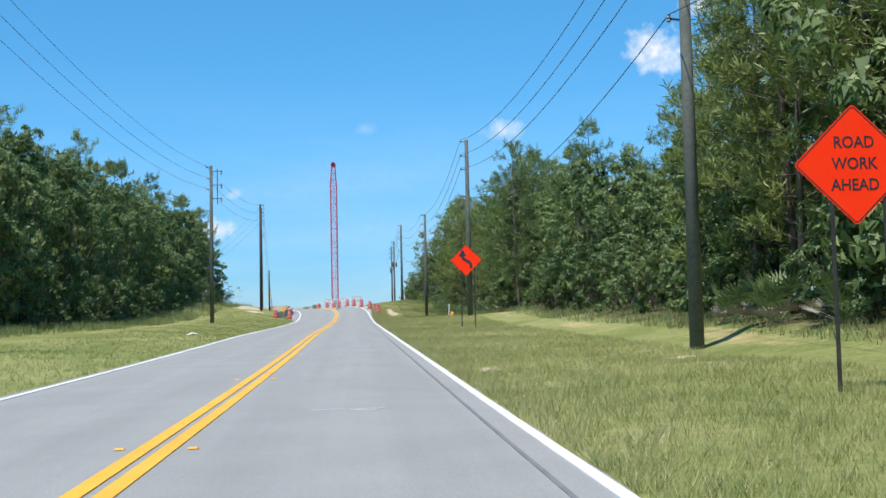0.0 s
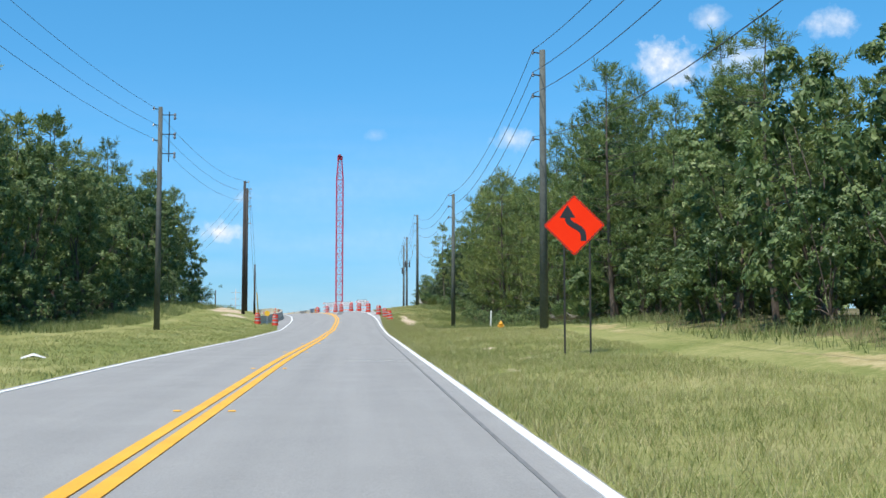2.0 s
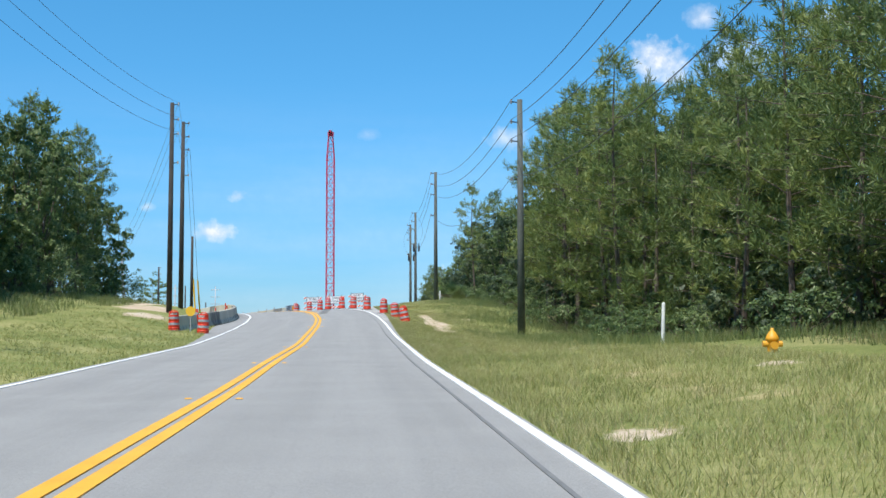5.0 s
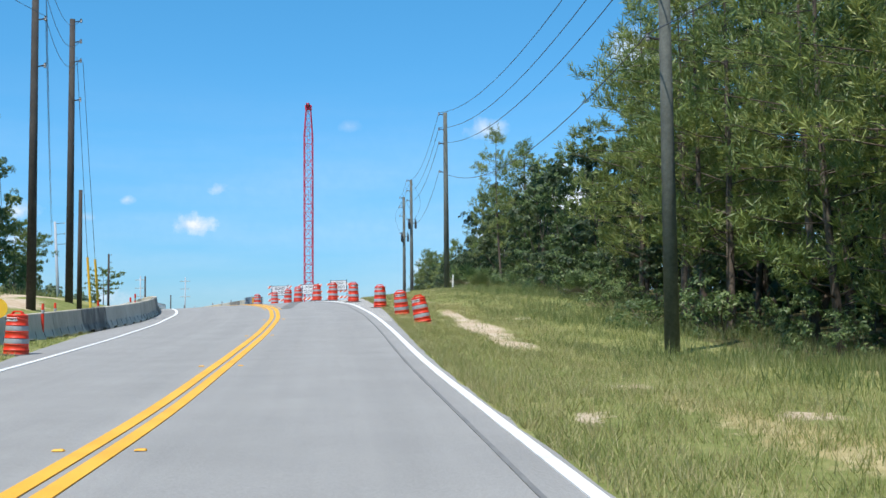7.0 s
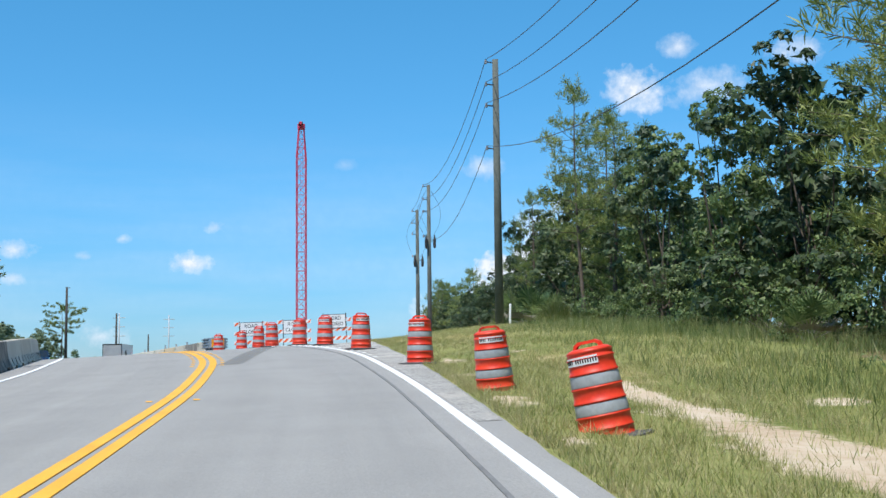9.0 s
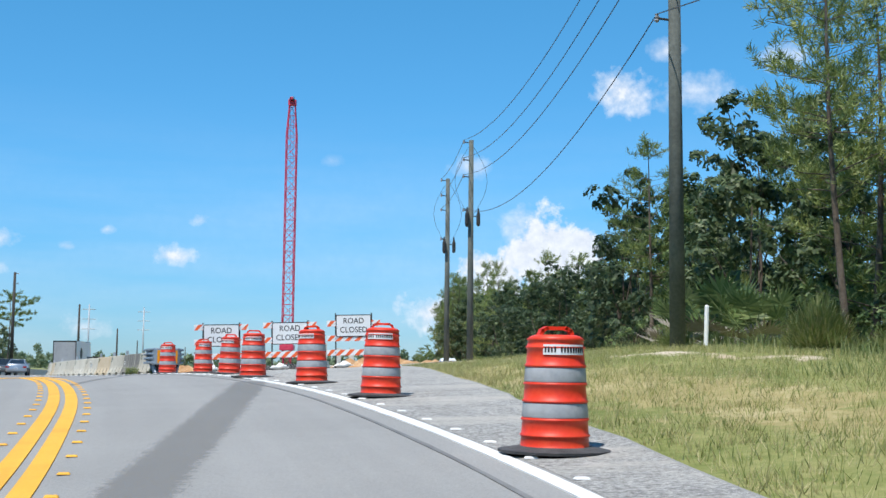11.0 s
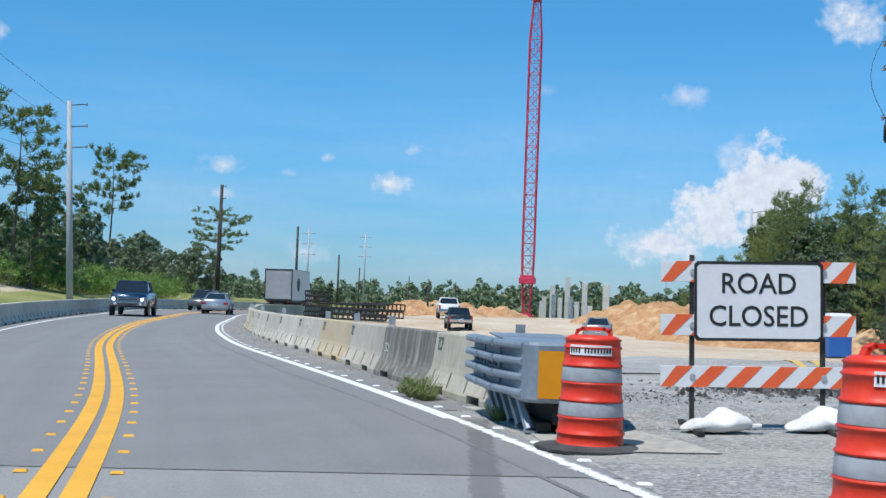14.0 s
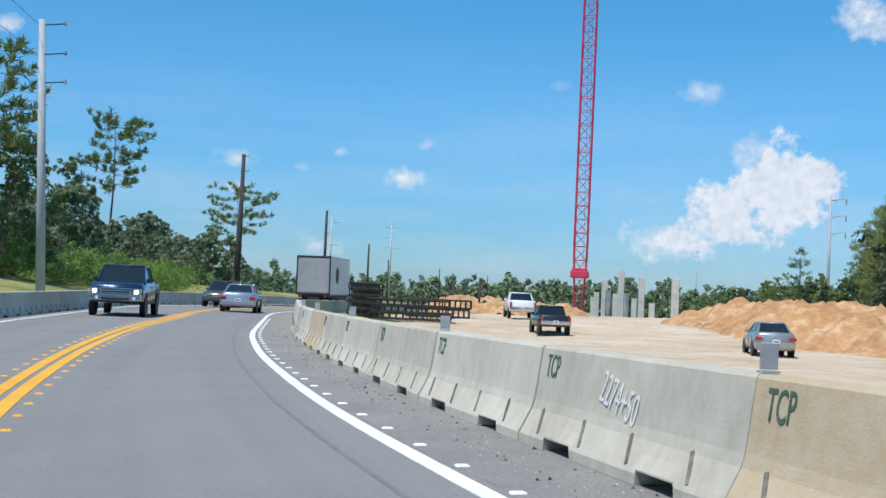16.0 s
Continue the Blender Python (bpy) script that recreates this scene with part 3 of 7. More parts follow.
# where dry pine straw covers the grass
STRAW = [(4.0, 54, 0.9, 11.0, 5), (6.6, 34, 1.2, 10.0, 5), (8.3, 16, 1.3, 10.0, 5), (-4.5, 132, 1.5, 9.0, 6), (-15.8, 178, 2.4, 20.0, 13), (-16.2, 196, 2.2, 10.0, 14), (-12.5, 160, 1.4, 10.0, 8), (-8.6, 120, 0.8, 14.0, 6), (-5.6, 96, 0.8, 12.0, 6), (1.0, 84, 1.2, 12.0, 6)]


def ground():
    ys = np.unique(np.r_[spread([(-60, 235, 1.0), (235, 330, 2.0), (330, 450, 5.0), (450, 800, 25.0), (800, 5600, 400.0)])])
    edge = np.r_[[-3000, -1500, -700, -350, -200, -140], np.arange(-110, -40, 8.0), np.arange(-40, -12, 2.0), np.arange(-12, -5.4, 0.8)]
    lefts = np.array([-0.30, -0.12, 0.0, 0.25, 0.8])  # inwards from the edge
    rights = np.array([-0.8, -0.25, 0.0, 0.12, 0.30, 0.7])
    rest = np.r_[np.arange(0.6, 9, 0.8), np.arange(9, 34, 1.6), np.arange(34, 100, 7.0), [120, 160, 220, 350, 700, 1500, 3000]]
    rows = []
    for y in ys:
        a, b = paved(y)
        ls = np.where(edge < a - 0.35, edge, a - 0.35 - 1e-3 * (len(edge) - np.arange(len(edge))))
        rows.append(np.r_[ls, a + lefts, b + rights, b + rest + 0.2])
    L = np.array(rows)
    Y = np.repeat(ys[:, None], L.shape[1], 1)
    X = along_x(L, Y)
    Z = land(X, Y)
    n, k = L.shape
    co = np.stack([X, Y, Z], -1).reshape(-1, 3)
    idx = np.arange(n * k).reshape(n, k)
    faces = np.stack([idx[:-1, :-1], idx[:-1, 1:], idx[1:, 1:], idx[1:, :-1]], -1).reshape(-1, 4)
    me = sheet("ground", co, faces.tolist(), ground_material())
    x, y, l = X.ravel(), Y.ravel(), L.ravel()
    sand = np.zeros(len(x))
    for cx, cy, hx, hy, turn in SANDY:
        a = radians(turn)
        u, v = (x - cx) * math.cos(a) + (y - cy) * math.sin(a), -(x - cx) * math.sin(a) + (y - cy) * math.cos(a)
        sand = np.maximum(sand, np.clip(1.25 - np.hypot(u / hx, v / hy) * 0.75, 0, 1))
    straw = np.zeros(len(x))
    for cx, cy, hx, hy, turn in STRAW:
        a = radians(turn)
        u, v = (x - cx) * math.cos(a) + (y - cy) * math.sin(a), -(x - cx) * math.sin(a) + (y - cy) * math.cos(a)
        straw = np.maximum(straw, np.clip(0.86 - np.hypot(u / hx, v / hy) * 0.75, 0, 1))
    site = (y > 208) & (l > 5.2) & (l < 75) & (y < 470) & ~((y > 262) & (y < 330) & (l < 9.0 + np.sin(y * 0.4)))
    sand = np.where(site, 1.0, sand)
    right_wood = np.interp(y, *np.array(RIGHT_EDGE).T)
    left_wood = np.interp(y, *np.array(LEFT_EDGE).T)
    wood = np.clip(np.maximum((x - right_wood) / 3 + 0.55, np.where((y < 186), (left_wood - x) / 4 + 0.4, 0)), 0, 1) * ~site
    col = np.stack([sand, wood, straw, np.ones_like(x)], -1).astype(np.float32)
    attr = me.color_attributes.new("cover", "FLOAT_COLOR", "POINT")
    attr.data.foreach_set("color", col.ravel())
    for p in me.polygons:
        p.use_smooth = True
    return tagged(mesh_object("ground", me), "mown grassy verge with bare sand and pine litter", "ground", kind="structure")


RIGHT_EDGE = [(-60, 13), (0, 10.5), (30, 8.6), (52, 6.0), (60, 5.0), (73, 3.6), (84, 2.8), (93, 2.0), (115, -1.5), (130, -3.6), (144, -4.8), (159, -6.3), (175, -8.3), (190, -9.8),
              (208, -10.8), (230, -13.3), (260, -16), (290, -19), (330, -18), (400, -5), (500, 30)]
LEFT_EDGE = [(-60, -20), (40, -26), (80, -28.5), (106, -31), (121, -33), (150, -36.5), (185, -38.5), (250, -68), (300, -80), (400, -110)]
ground()


def ribbon(name, l0, l1, y0, y1, material, lift, label, category, step=1.0, wobble=0.0, lanes=1, fine_edge=False, skip=None):
    """A strip that follows the road between two offsets from its middle line; offsets may be functions of y."""
    f0 = l0 if callable(l0) else (lambda y: l0)
    f1 = l1 if callable(l1) else (lambda y: l1)
    verts, faces, offs, sides = [], [], [], []
    ys = np.arange(y0, y1 + 0.01, step)
    n = lanes + 1
    for k, y in enumerate(ys):
        a, b = f0(y), f1(y)
        if wobble:
            a += wobble * (math.sin(y * 1.7) + math.sin(y * 3.1 + 1) + 0.7 * math.sin(y * 7.7)) * 0.4
            b += wobble * (math.sin(y * 1.9 + 2) + math.sin(y * 2.9) + 0.7 * math.sin(y * 8.3)) * 0.4
        for j in range(n):
            l = a + (b - a) * j / lanes
            verts.append((float(along_x(l, y)), y, float(road_z(l, y)) + lift))
            offs.append(l)
            sides.append(j / lanes)
        if k:
            for j in range(lanes):
                q = k * n + j
                faces.append((q - n, q - n + 1, q + 1, q))
    # edges turned down so that the strip has a thickness
    m = len(ys)
    base = len(verts)
    for k in range(m):
        for j in (0, n - 1):
            v = verts[k * n + j]
            offs.append(offs[k * n + j])
            sides.append(sides[k * n + j])
            verts.append((v[0], v[1], v[2] - max(0.003, lift + 0.002) if lift else v[2] - 0.09))
    for k in range(1, m):
        faces.append((base + 2 * (k - 1), k * n - n, k * n, base + 2 * k))
        faces.append((k * n - 1, base + 2 * (k - 1) + 1, base + 2 * k + 1, k * n + n - 1))
    me = sheet(name, verts, faces, material)
    for field, values in (("offset", offs), ("side", sides)):
        me.attributes.new(field, "FLOAT", "POINT").data.foreach_set("value", values)
    return tagged(mesh_object(name, me), label, category, kind="structure")


# how far the white edge line lies from the middle line
WHITE_AT = lambda y: float(np.interp(y, [0, 198, 206, 212, 219, 240], [3.775, 3.78, 3.60, 3.56, 3.5, 3.45]))
ribbon("road", lambda y: paved(y)[0], lambda y: paved(y)[1], -60, 420, ASPHALT, 0.0, "sun-bleached grey two-lane asphalt road", "road", lanes=14, wobble=0.03)
ribbon("road_overlay", lambda y: -4.5, lambda y: WHITE_AT(y) + 0.16, 200, 420, ASPHALT_NEW, 0.006, "newer dark grey asphalt of the detour curve", "road", lanes=10)
LINE_HALF = lambda y: float(np.interp(y, [0, 150, 200], [0.058, 0.062, 0.075]))
YELLOW_OUT = lambda y: float(np.interp(y, [150, 172], [0.20, 0.222]))
ribbon("road_line_1", lambda y: -YELLOW_OUT(y), -0.042, -60, 420, YELLOW, 0.012, "double yellow centre line, left stripe", "road marking")
ribbon("road_line_2", 0.042, YELLOW_OUT, -60, 420, YELLOW, 0.012, "double yellow centre line, right stripe", "road marking")
for y0, y1 in ((-60, 186), (204, 420)):
    ribbon("road_line_3", lambda y: WHITE_AT(y) - LINE_HALF(y), lambda y: WHITE_AT(y) + LINE_HALF(y), y0, y1, WHITE_LINE, 0.012, "solid white edge line", "road marking")
FRAYED = ragged("frayed_white_line_paint", [(0.50, 0.50, 0.48), (0.74, 0.74, 0.72), (0.84, 0.84, 0.82)], 1.0, -0.30)
ribbon("road_line_5", lambda y: WHITE_AT(y) - 0.13, lambda y: WHITE_AT(y) + 0.16, 186, 204, FRAYED, 0.012, "white edge line with gravelly frayed edges", "road marking", step=0.5, lanes=4)
LEFT_LINE = lambda y: float(np.interp(y, [0, 75, 122, 131, 148, 160, 200, 240], [-3.71, -3.82, -3.82, -4.0, -4.4, -4.6, -4.2, -3.85]))
ribbon("road_line_4", lambda y: LEFT_LINE(y) - LINE_HALF(y), lambda y: LEFT_LINE(y) + LINE_HALF(y), -60, 420, WHITE_LINE, 0.012, "solid white edge line", "road marking")
SEAM_AT = lambda y: float(np.interp(y, [0, 198, 212], [3.42, 3.42, 2.98]))
ribbon("road_seam_1", lambda y: SEAM_AT(y) - 0.022, lambda y: SEAM_AT(y) + 0.022, -60, 420, SEAM, 0.009, "dark tar seam in the asphalt", "road seam", wobble=0.005)
OLD_ASPHALT = asphalt("old_coarse_asphalt", [(0.15, 0.147, 0.14), (0.335, 0.327, 0.31), (0.60, 0.585, 0.555)], 0.0, 1.0, 1.0, (0.51, 0.48, 0.43))
SCAR = ragged("ground_off_asphalt", [(0.10, 0.10, 0.097), (0.18, 0.178, 0.172), (0.27, 0.265, 0.255)])
ribbon("old_road", lambda y: 3.9, lambda y: paved(y)[1] - 0.04, 150, 217, OLD_ASPHALT, 0.005, "coarse worn asphalt of the closed road", "road", lanes=6, wobble=0.03)
ribbon("gravel_edge", lambda y: WHITE_AT(y) + 0.13, lambda y: 4.62, 205, 320, GRAVEL, 0.008, "dirty gravelly strip between edge line and barrier", "road edge", lanes=2, wobble=0.04)


def old_strip(name, out, half, y0, y1, material, lift, label, category, across_=4):
    """A strip of the closed road's old line, which runs on straight over the building ground."""
    verts, faces, offs = [], [], []
    for k, y in enumerate(np.arange(y0, y1 + 0.01, 0.75)):
        mid = float(np.interp(y, [205.1, 218.9, 234.1], [9.11, 14.13, 20.53]))
        for j in range(across_ + 1):
            l = mid + out + half * (2 * j / across_ - 1)
            x = float(along_x(l, y))
            z = max(float(land(x, y)), float(road_z(l, y)) if l < paved(y)[1] else -99.0)
            verts.append((x, y, z + lift))
            offs.append(l)
        if k:
            n = across_ + 1
            faces += [(n * k - n + j, n * k - n + 1 + j, n * k + 1 + j, n * k + j) for j in range(across_)]
    me = sheet(name, verts, faces, material)
    me.attributes.new("offset", "FLOAT", "POINT").data.foreach_set("value", offs)
    tagged(mesh_object(name, me), label, category, kind="structure")


WORN_YELLOW = surface("faded_yellow_line_paint", [(0.42, 0.30, 0.10), (0.60, 0.40, 0.10), (0.70, 0.50, 0.16)], 0.8, scales=(1.2, 30.0))
old_strip("old_road_end", 0.9, 4.4, 212, 230, OLD_ASPHALT, 0.025, "coarse worn asphalt of the closed road", "road", 44)
for k, out in enumerate((-0.16, 0.16)):
    old_strip(f"road_line_{k + 6}", out, 0.065, 205.5, 229.5, WORN_YELLOW, 0.04, "faded double yellow line of the closed road", "road marking")
SC1, SC2 = [(166, 0.5), (170.6, 1.06), (173.1, 1.45), (178, 2.23), (185.4, 3.6)], [(185, 0.0), (189, 0.7), (192.6, 1.4), (199.5, 2.86), (204.5, 4.0)]
for k, (table, y0, y1, half) in enumerate(((SC1, 166, 185, 0.36), (SC2, 186, 204, 0.13))):
    ribbon(f"road_scar_{k + 1}", lambda y: float(np.interp(y, *np.array(table).T)) - half, lambda y: float(np.interp(y, *np.array(table).T)) + half, y0, y1, SCAR, 0.009, "dark strip where an old line was ground off", "road scar", step=0.5, lanes=4)

# ---- woods ----
def unit(v):
    return v / np.maximum(np.linalg.norm(v, axis=-1, keepdims=True), 1e-9)


def limb_mesh(bm, p, q, r0, r1, rng, seg=6, bends=3, sway=0.12):
    p, q = np.array(p, float), np.array(q, float)
    d = np.linalg.norm(q - p)
    pts = [p + (q - p) * k / bends + (rng.normal(size=3) * sway * d * 0.25 if 0 < k < bends else 0) for k in range(bends + 1)]
    tube(bm, pts, [r0 + (r1 - r0) * k / bends for k in range(bends + 1)], seg)
    return q


def sprays(rng, middles, size, slim=0.42, ways=None, loose=0.5):
    """Three-cornered leaves at the given places, each turned its own way, or about the ways given for their upper sides."""
    n = len(middles)
    a = unit(rng.normal(size=(n, 3)) * [1, 1, 0.8] + [0, 0, 0.1])
    if ways is not None:
        up = unit(ways + rng.normal(size=(n, 3)) * loose)
        a = unit(np.cross(up, a))
        b = np.cross(up, a)
    else:
        b = unit(np.cross(a, rng.normal(size=(n, 3))))
    s = size * rng.uniform(0.55, 1.4, (n, 1))
    return np.stack([middles - a * s * 0.7 - b * s * slim, middles - a * s * 0.5 + b * s * slim, middles + a * s], 1)


def puffs(rng, middles, outward, radii, each, size, slim=0.5):
    """Leaves on the outer and upper shells of small round clumps."""
    n = len(middles) * each
    c, o = np.repeat(middles, each, 0), np.repeat(outward, each, 0)
    r = np.repeat(radii, each)[:, None]
    e = unit(unit(rng.normal(size=(n, 3))) + o * 0.55 + [0, 0, 0.35])
    at = c + e * r * [1, 1, 0.8] * rng.uniform(0.55, 1.06, (n, 1))
    at[:, 2] = np.maximum(at[:, 2], 0.10)
    return sprays(rng, at, size, slim, e + o * 0.3 + [0, 0, 0.25], 0.42)


def pine(rng, high, bare, wide, subs, blade=0.3, whorls=11, per=13, fat=0.026, arms=5, domed=False):
    """Trunk, whorls of limbs and bursting needle tufts of a pine, standing at the origin."""
    bm = bmesh.new()
    bend = rng.normal(size=2) * 0.25
    trunk = lambda z: np.array([bend[0] * math.sin(z / high * 2.5), bend[1] * math.sin(z / high * 2.1), z])
    r = 0.011 * high
    zs = np.linspace(0, high, 7)
    tube(bm, [trunk(z) for z in zs], [r * (1 - z / high * 0.9) for z in zs], 7)
    spots, ways = [], []
    for w in range(whorls):
        t = (w + rng.uniform(-0.2, 0.2)) / (whorls - 1)
        t = min(max(t, 0.0), 1.0)
        shape = 0.66 + 0.34 * math.sin(math.pi * min(1.0, 0.1 + 0.9 * t)) if t < 0.55 else 1.0 - 0.80 * ((t - 0.55) / 0.45) ** 1.35
        if domed:
            shape = 0.45 + 0.55 * math.sin(math.pi * (0.12 + 0.78 * t))
        turn = w * 1.1 + rng.uniform(0, 1)
        for k in range(arms):
            if rng.uniform() < 0.14:
                continue
            z = high * (bare + (0.975 - bare) * t) + rng.normal() * 0.14
            out = wide * shape * rng.uniform(0.55, 1.15)
            ang = turn + 2 * math.pi * k / arms + rng.uniform(-0.35, 0.35)
            ahead = np.array([math.cos(ang), math.sin(ang), 0.0])
            side = np.array([-math.sin(ang), math.cos(ang), 0.0])
            p = trunk(z)
            q = p + ahead * out + np.array([0, 0, out * rng.uniform(-0.02, 0.34)])
            limb_mesh(bm, p, q, 0.010 + 0.018 * (1 - t) * high / 12, 0.009, rng, 3, 2)
            for u in np.linspace(0.42, 1.0, max(3, int(subs * out / wide + 0.5))):
                base = p + (q - p) * u
                sway = side * rng.choice([-1, 1]) * rng.uniform(0.15, 0.55) * (1.25 - u) * min(1.0, out)
                tip = base + sway + ahead * 0.12 + np.array([0, 0, rng.uniform(-0.06, 0.42)])
                d = unit(tip - base + ahead * 0.2)
                for v in (0.55, 1.0):
                    spots.append(base + (tip - base) * v + rng.normal(size=3) * 0.05)
                    ways.append(d + [0, 0, 0.45])
    top = trunk(high)
    for k in range(7):
        spots.append(top + rng.normal(size=3) * [0.16, 0.16, 0.2] - [0, 0, 0.1 + 0.09 * k])
        ways.append([0, 0, 1.0])
    # every tuft is a burst of long needles from the twig's end
    scale = np.repeat(rng.uniform(0.75, 1.3, len(spots)), per)[:, None]
    c, axis = np.repeat(np.array(spots), per, 0), unit(np.repeat(np.array(ways), per, 0))
    n = len(c)
    axis = unit(axis + [0, 0, 0.5])
    c = c + axis * rng.uniform(-0.16, 0.16, (n, 1)) * scale
    way = unit(unit(rng.normal(size=(n, 3))) * 0.85 + axis * 0.8)
    side = unit(np.cross(way, rng.normal(size=(n, 3))))
    ln = blade * rng.uniform(0.75, 1.15, (n, 1)) * scale
    tris = np.stack([c - side * fat * 0.5, c + side * fat + way * ln * 0.45, c + way * ln], 1)
    tris[:, 0] -= way * ln * 0.10
    return bm, triangles("needles", tris, NEEDLE)


def broadleaf(rng, high, bare, wide, clumps, each, size, leaf=None, lobes=9, core=240, limbs=9):
    """Trunk with limbs and a crown of leaf clumps round several lobes, with dark gaps between them."""
    bm = bmesh.new()
    fork = high * bare
    lean = rng.normal(size=2) * 0.3
    limb_mesh(bm, (0, 0, 0), (lean[0] * 0.4, lean[1] * 0.4, fork), 0.014 * high, 0.011 * high, rng, 6, 3, 0.08)
    spots, ways, radii, mids = [], [], [], []
    for k in range(lobes):
        t = (k + rng.uniform(0.1, 0.9)) / lobes
        ang = k * 2.4 + rng.uniform(-0.6, 0.6)
        out = wide * rng.uniform(0.25, 0.70) * (1 - 0.75 * max(0, t - 0.55) / 0.45)
        mid = np.array([math.cos(ang) * out + lean[0], math.sin(ang) * out + lean[1], fork * 0.55 + (high * 0.92 - fork * 0.55) * (0.06 + 0.88 * t)])
        lobe = wide * rng.uniform(0.26, 0.46) * (1 - 0.25 * t)
        mids.append((mid, lobe))
        for _ in range(clumps // lobes):
            d = unit(rng.normal(size=3) + unit(np.array([math.cos(ang), math.sin(ang), 0.5])) * 0.5)
            spots.append(mid + d * lobe * [1.0, 1.0, 0.85] * rng.uniform(0.55, 1.12))
            ways.append(d)
            radii.append(rng.uniform(0.20, 0.42) * (wide / 2.8) ** 0.6)
    spots, ways, radii = np.array(spots), np.array(ways), np.array(radii)
    for s in spots[:: max(1, len(spots) // limbs)]:
        limb_mesh(bm, (lean[0] * 0.4, lean[1] * 0.4, fork * rng.uniform(0.8, 1.0)), s, 0.006 * high, 0.012, rng, 4, 3)
    spots[:, 2] = np.maximum(spots[:, 2], 0.2)
    pick = rng.integers(0, len(mids), core)
    inner = np.array([mids[i][0] for i in pick]) + unit(rng.normal(size=(core, 3))) * (rng.uniform(0, 1, (core, 1)) ** 0.5) * np.array([[mids[i][1] * 0.62] for i in pick])
    inner[:, 2] = np.maximum(inner[:, 2], 0.2)
    return bm, triangles("leaves", np.concatenate([puffs(rng, spots, ways, radii, each, size), sprays(rng, inner, max(0.18, size * 1.4), 0.5)]), leaf or LEAF)


def make_tree(name, label, category, built, group):
    bm, crown = built
    root = thing(name, label, category, group)
    part("trunk", bm, BARK, root, "grey-brown bark", True)
    mesh_object("crown", crown, None, root)
    return root


def bush(rng, high, wide, n, size, leaf):
    bm = bmesh.new()
    spots = rng.normal(size=(max(8, n // 45), 3)) * [wide * 0.40, wide * 0.40, high * 0.22] + [0, 0, high * 0.46]
    spots[:, 2] = np.clip(spots[:, 2], high * 0.12, high * 0.9)
    for s in spots[:7]:
        limb_mesh(bm, (rng.normal() * 0.08, rng.normal() * 0.08, 0), s, 0.025, 0.008, rng, 4, 2)
    ways = unit((spots - [0, 0, high * 0.2]) * [1, 1, 1.2])
    return bm, triangles("leaves", puffs(rng, spots, ways, rng.uniform(0.10, 0.22, len(spots)) * wide, n // len(spots), size, 0.42), leaf)


TR = np.random.default_rng(11)
PINE_WORDS, OAK_WORDS = "pine with bushy yellow-green needle tufts at the roadside", "broad-leaved tree with a dense mid-green crown"
TALL = {}


def grown(name, words, category, built, group, high):
    ob = make_tree(name, words, category, built, group)
    TALL[ob.name] = high
    return ob


PINES = [grown("pine_tree", PINE_WORDS, "pine tree", pine(TR, h, b, w, t, 0.29, k), "roadside woods", h)
         for h, b, w, t, k in ((11.0, 0.16, 2.6, 9, 13), (10.0, 0.12, 2.4, 9, 12), (12.0, 0.34, 2.3, 8, 11), (9.0, 0.08, 2.2, 9, 12))]
OAKS = [grown("oak_tree", OAK_WORDS, "tree", broadleaf(TR, h, b, w, c, e, 0.105, None, 12), "roadside woods", h)
        for h, b, w, c, e in ((9.0, 0.14, 2.9, 132, 56), (8.0, 0.10, 2.7, 120, 56), (10.0, 0.16, 3.0, 144, 56), (7.0, 0.08, 2.5, 108, 56), (8.5, 0.18, 2.5, 108, 56))]
OLD_PINE = grown("pine_tree", "tall lone pine with a bare trunk and a broad open crown", "pine tree", pine(TR, 13.0, 0.58, 3.7, 6, 0.46, 6, 18, 0.055, 5, True), "roadside woods", 13.0)
DARK_OAKS = [grown("oak_tree", "evergreen oak with a dense dark green crown", "tree", broadleaf(TR, h, b, w, c, 50, 0.115, DARK_LEAF, 12), "roadside woods", h)
             for h, b, w, c in ((8.5, 0.10, 3.0, 132), (7.5, 0.08, 2.8, 120))]
DARK_BACK = grown("oak_tree", "evergreen oak with a dense dark green crown", "tree", broadleaf(TR, 9.0, 0.07, 3.1, 81, 20, 0.22, DARK_LEAF, 9, 160), "roadside woods", 9.0)
DARK_SAPLING = grown("young_oak", "slim young evergreen oak leafy to the ground", "tree", broadleaf(TR, 4.0, 0.08, 1.6, 60, 50, 0.085, DARK_LEAF, 9, 90, 4), "undergrowth", 4.0)
HAZED_OAKS = [grown("oak_tree", "broad-leaved tree beyond the curve with haze in its leaf colour", "tree", broadleaf(TR, h, 0.08, w, 100, 30, 0.20, HAZED_LEAF, 12, 160), "woods beyond the curve", h) for h, w in ((9.0, 3.6), (8.0, 3.4), (7.0, 3.2))]
BACK_PINES = [grown("pine_tree", PINE_WORDS, "pine tree", pine(TR, h, b, w, t, 0.42, k, 7, 0.075), "roadside woods", h)
              for h, b, w, t, k in ((11.0, 0.20, 2.6, 6, 10), (12.5, 0.28, 2.6, 6, 10))]
BACK_OAKS = [grown("oak_tree", OAK_WORDS, "tree", broadleaf(TR, h, b, w, c, e, 0.22, None, 9, 160), "roadside woods", h)
             for h, b, w, c, e in ((9.5, 0.08, 3.2, 81, 20), (8.5, 0.06, 3.0, 81, 20))]
BUSHES = [grown("bush", "leafy undergrowth bush at the wood's edge", "bush", bush(TR, h, w, n, 0.06, SHRUB), "undergrowth", h)
          for h, w, n in ((2.2, 2.0, 2600), (1.4, 1.7, 2000), (2.9, 2.1, 3000))]
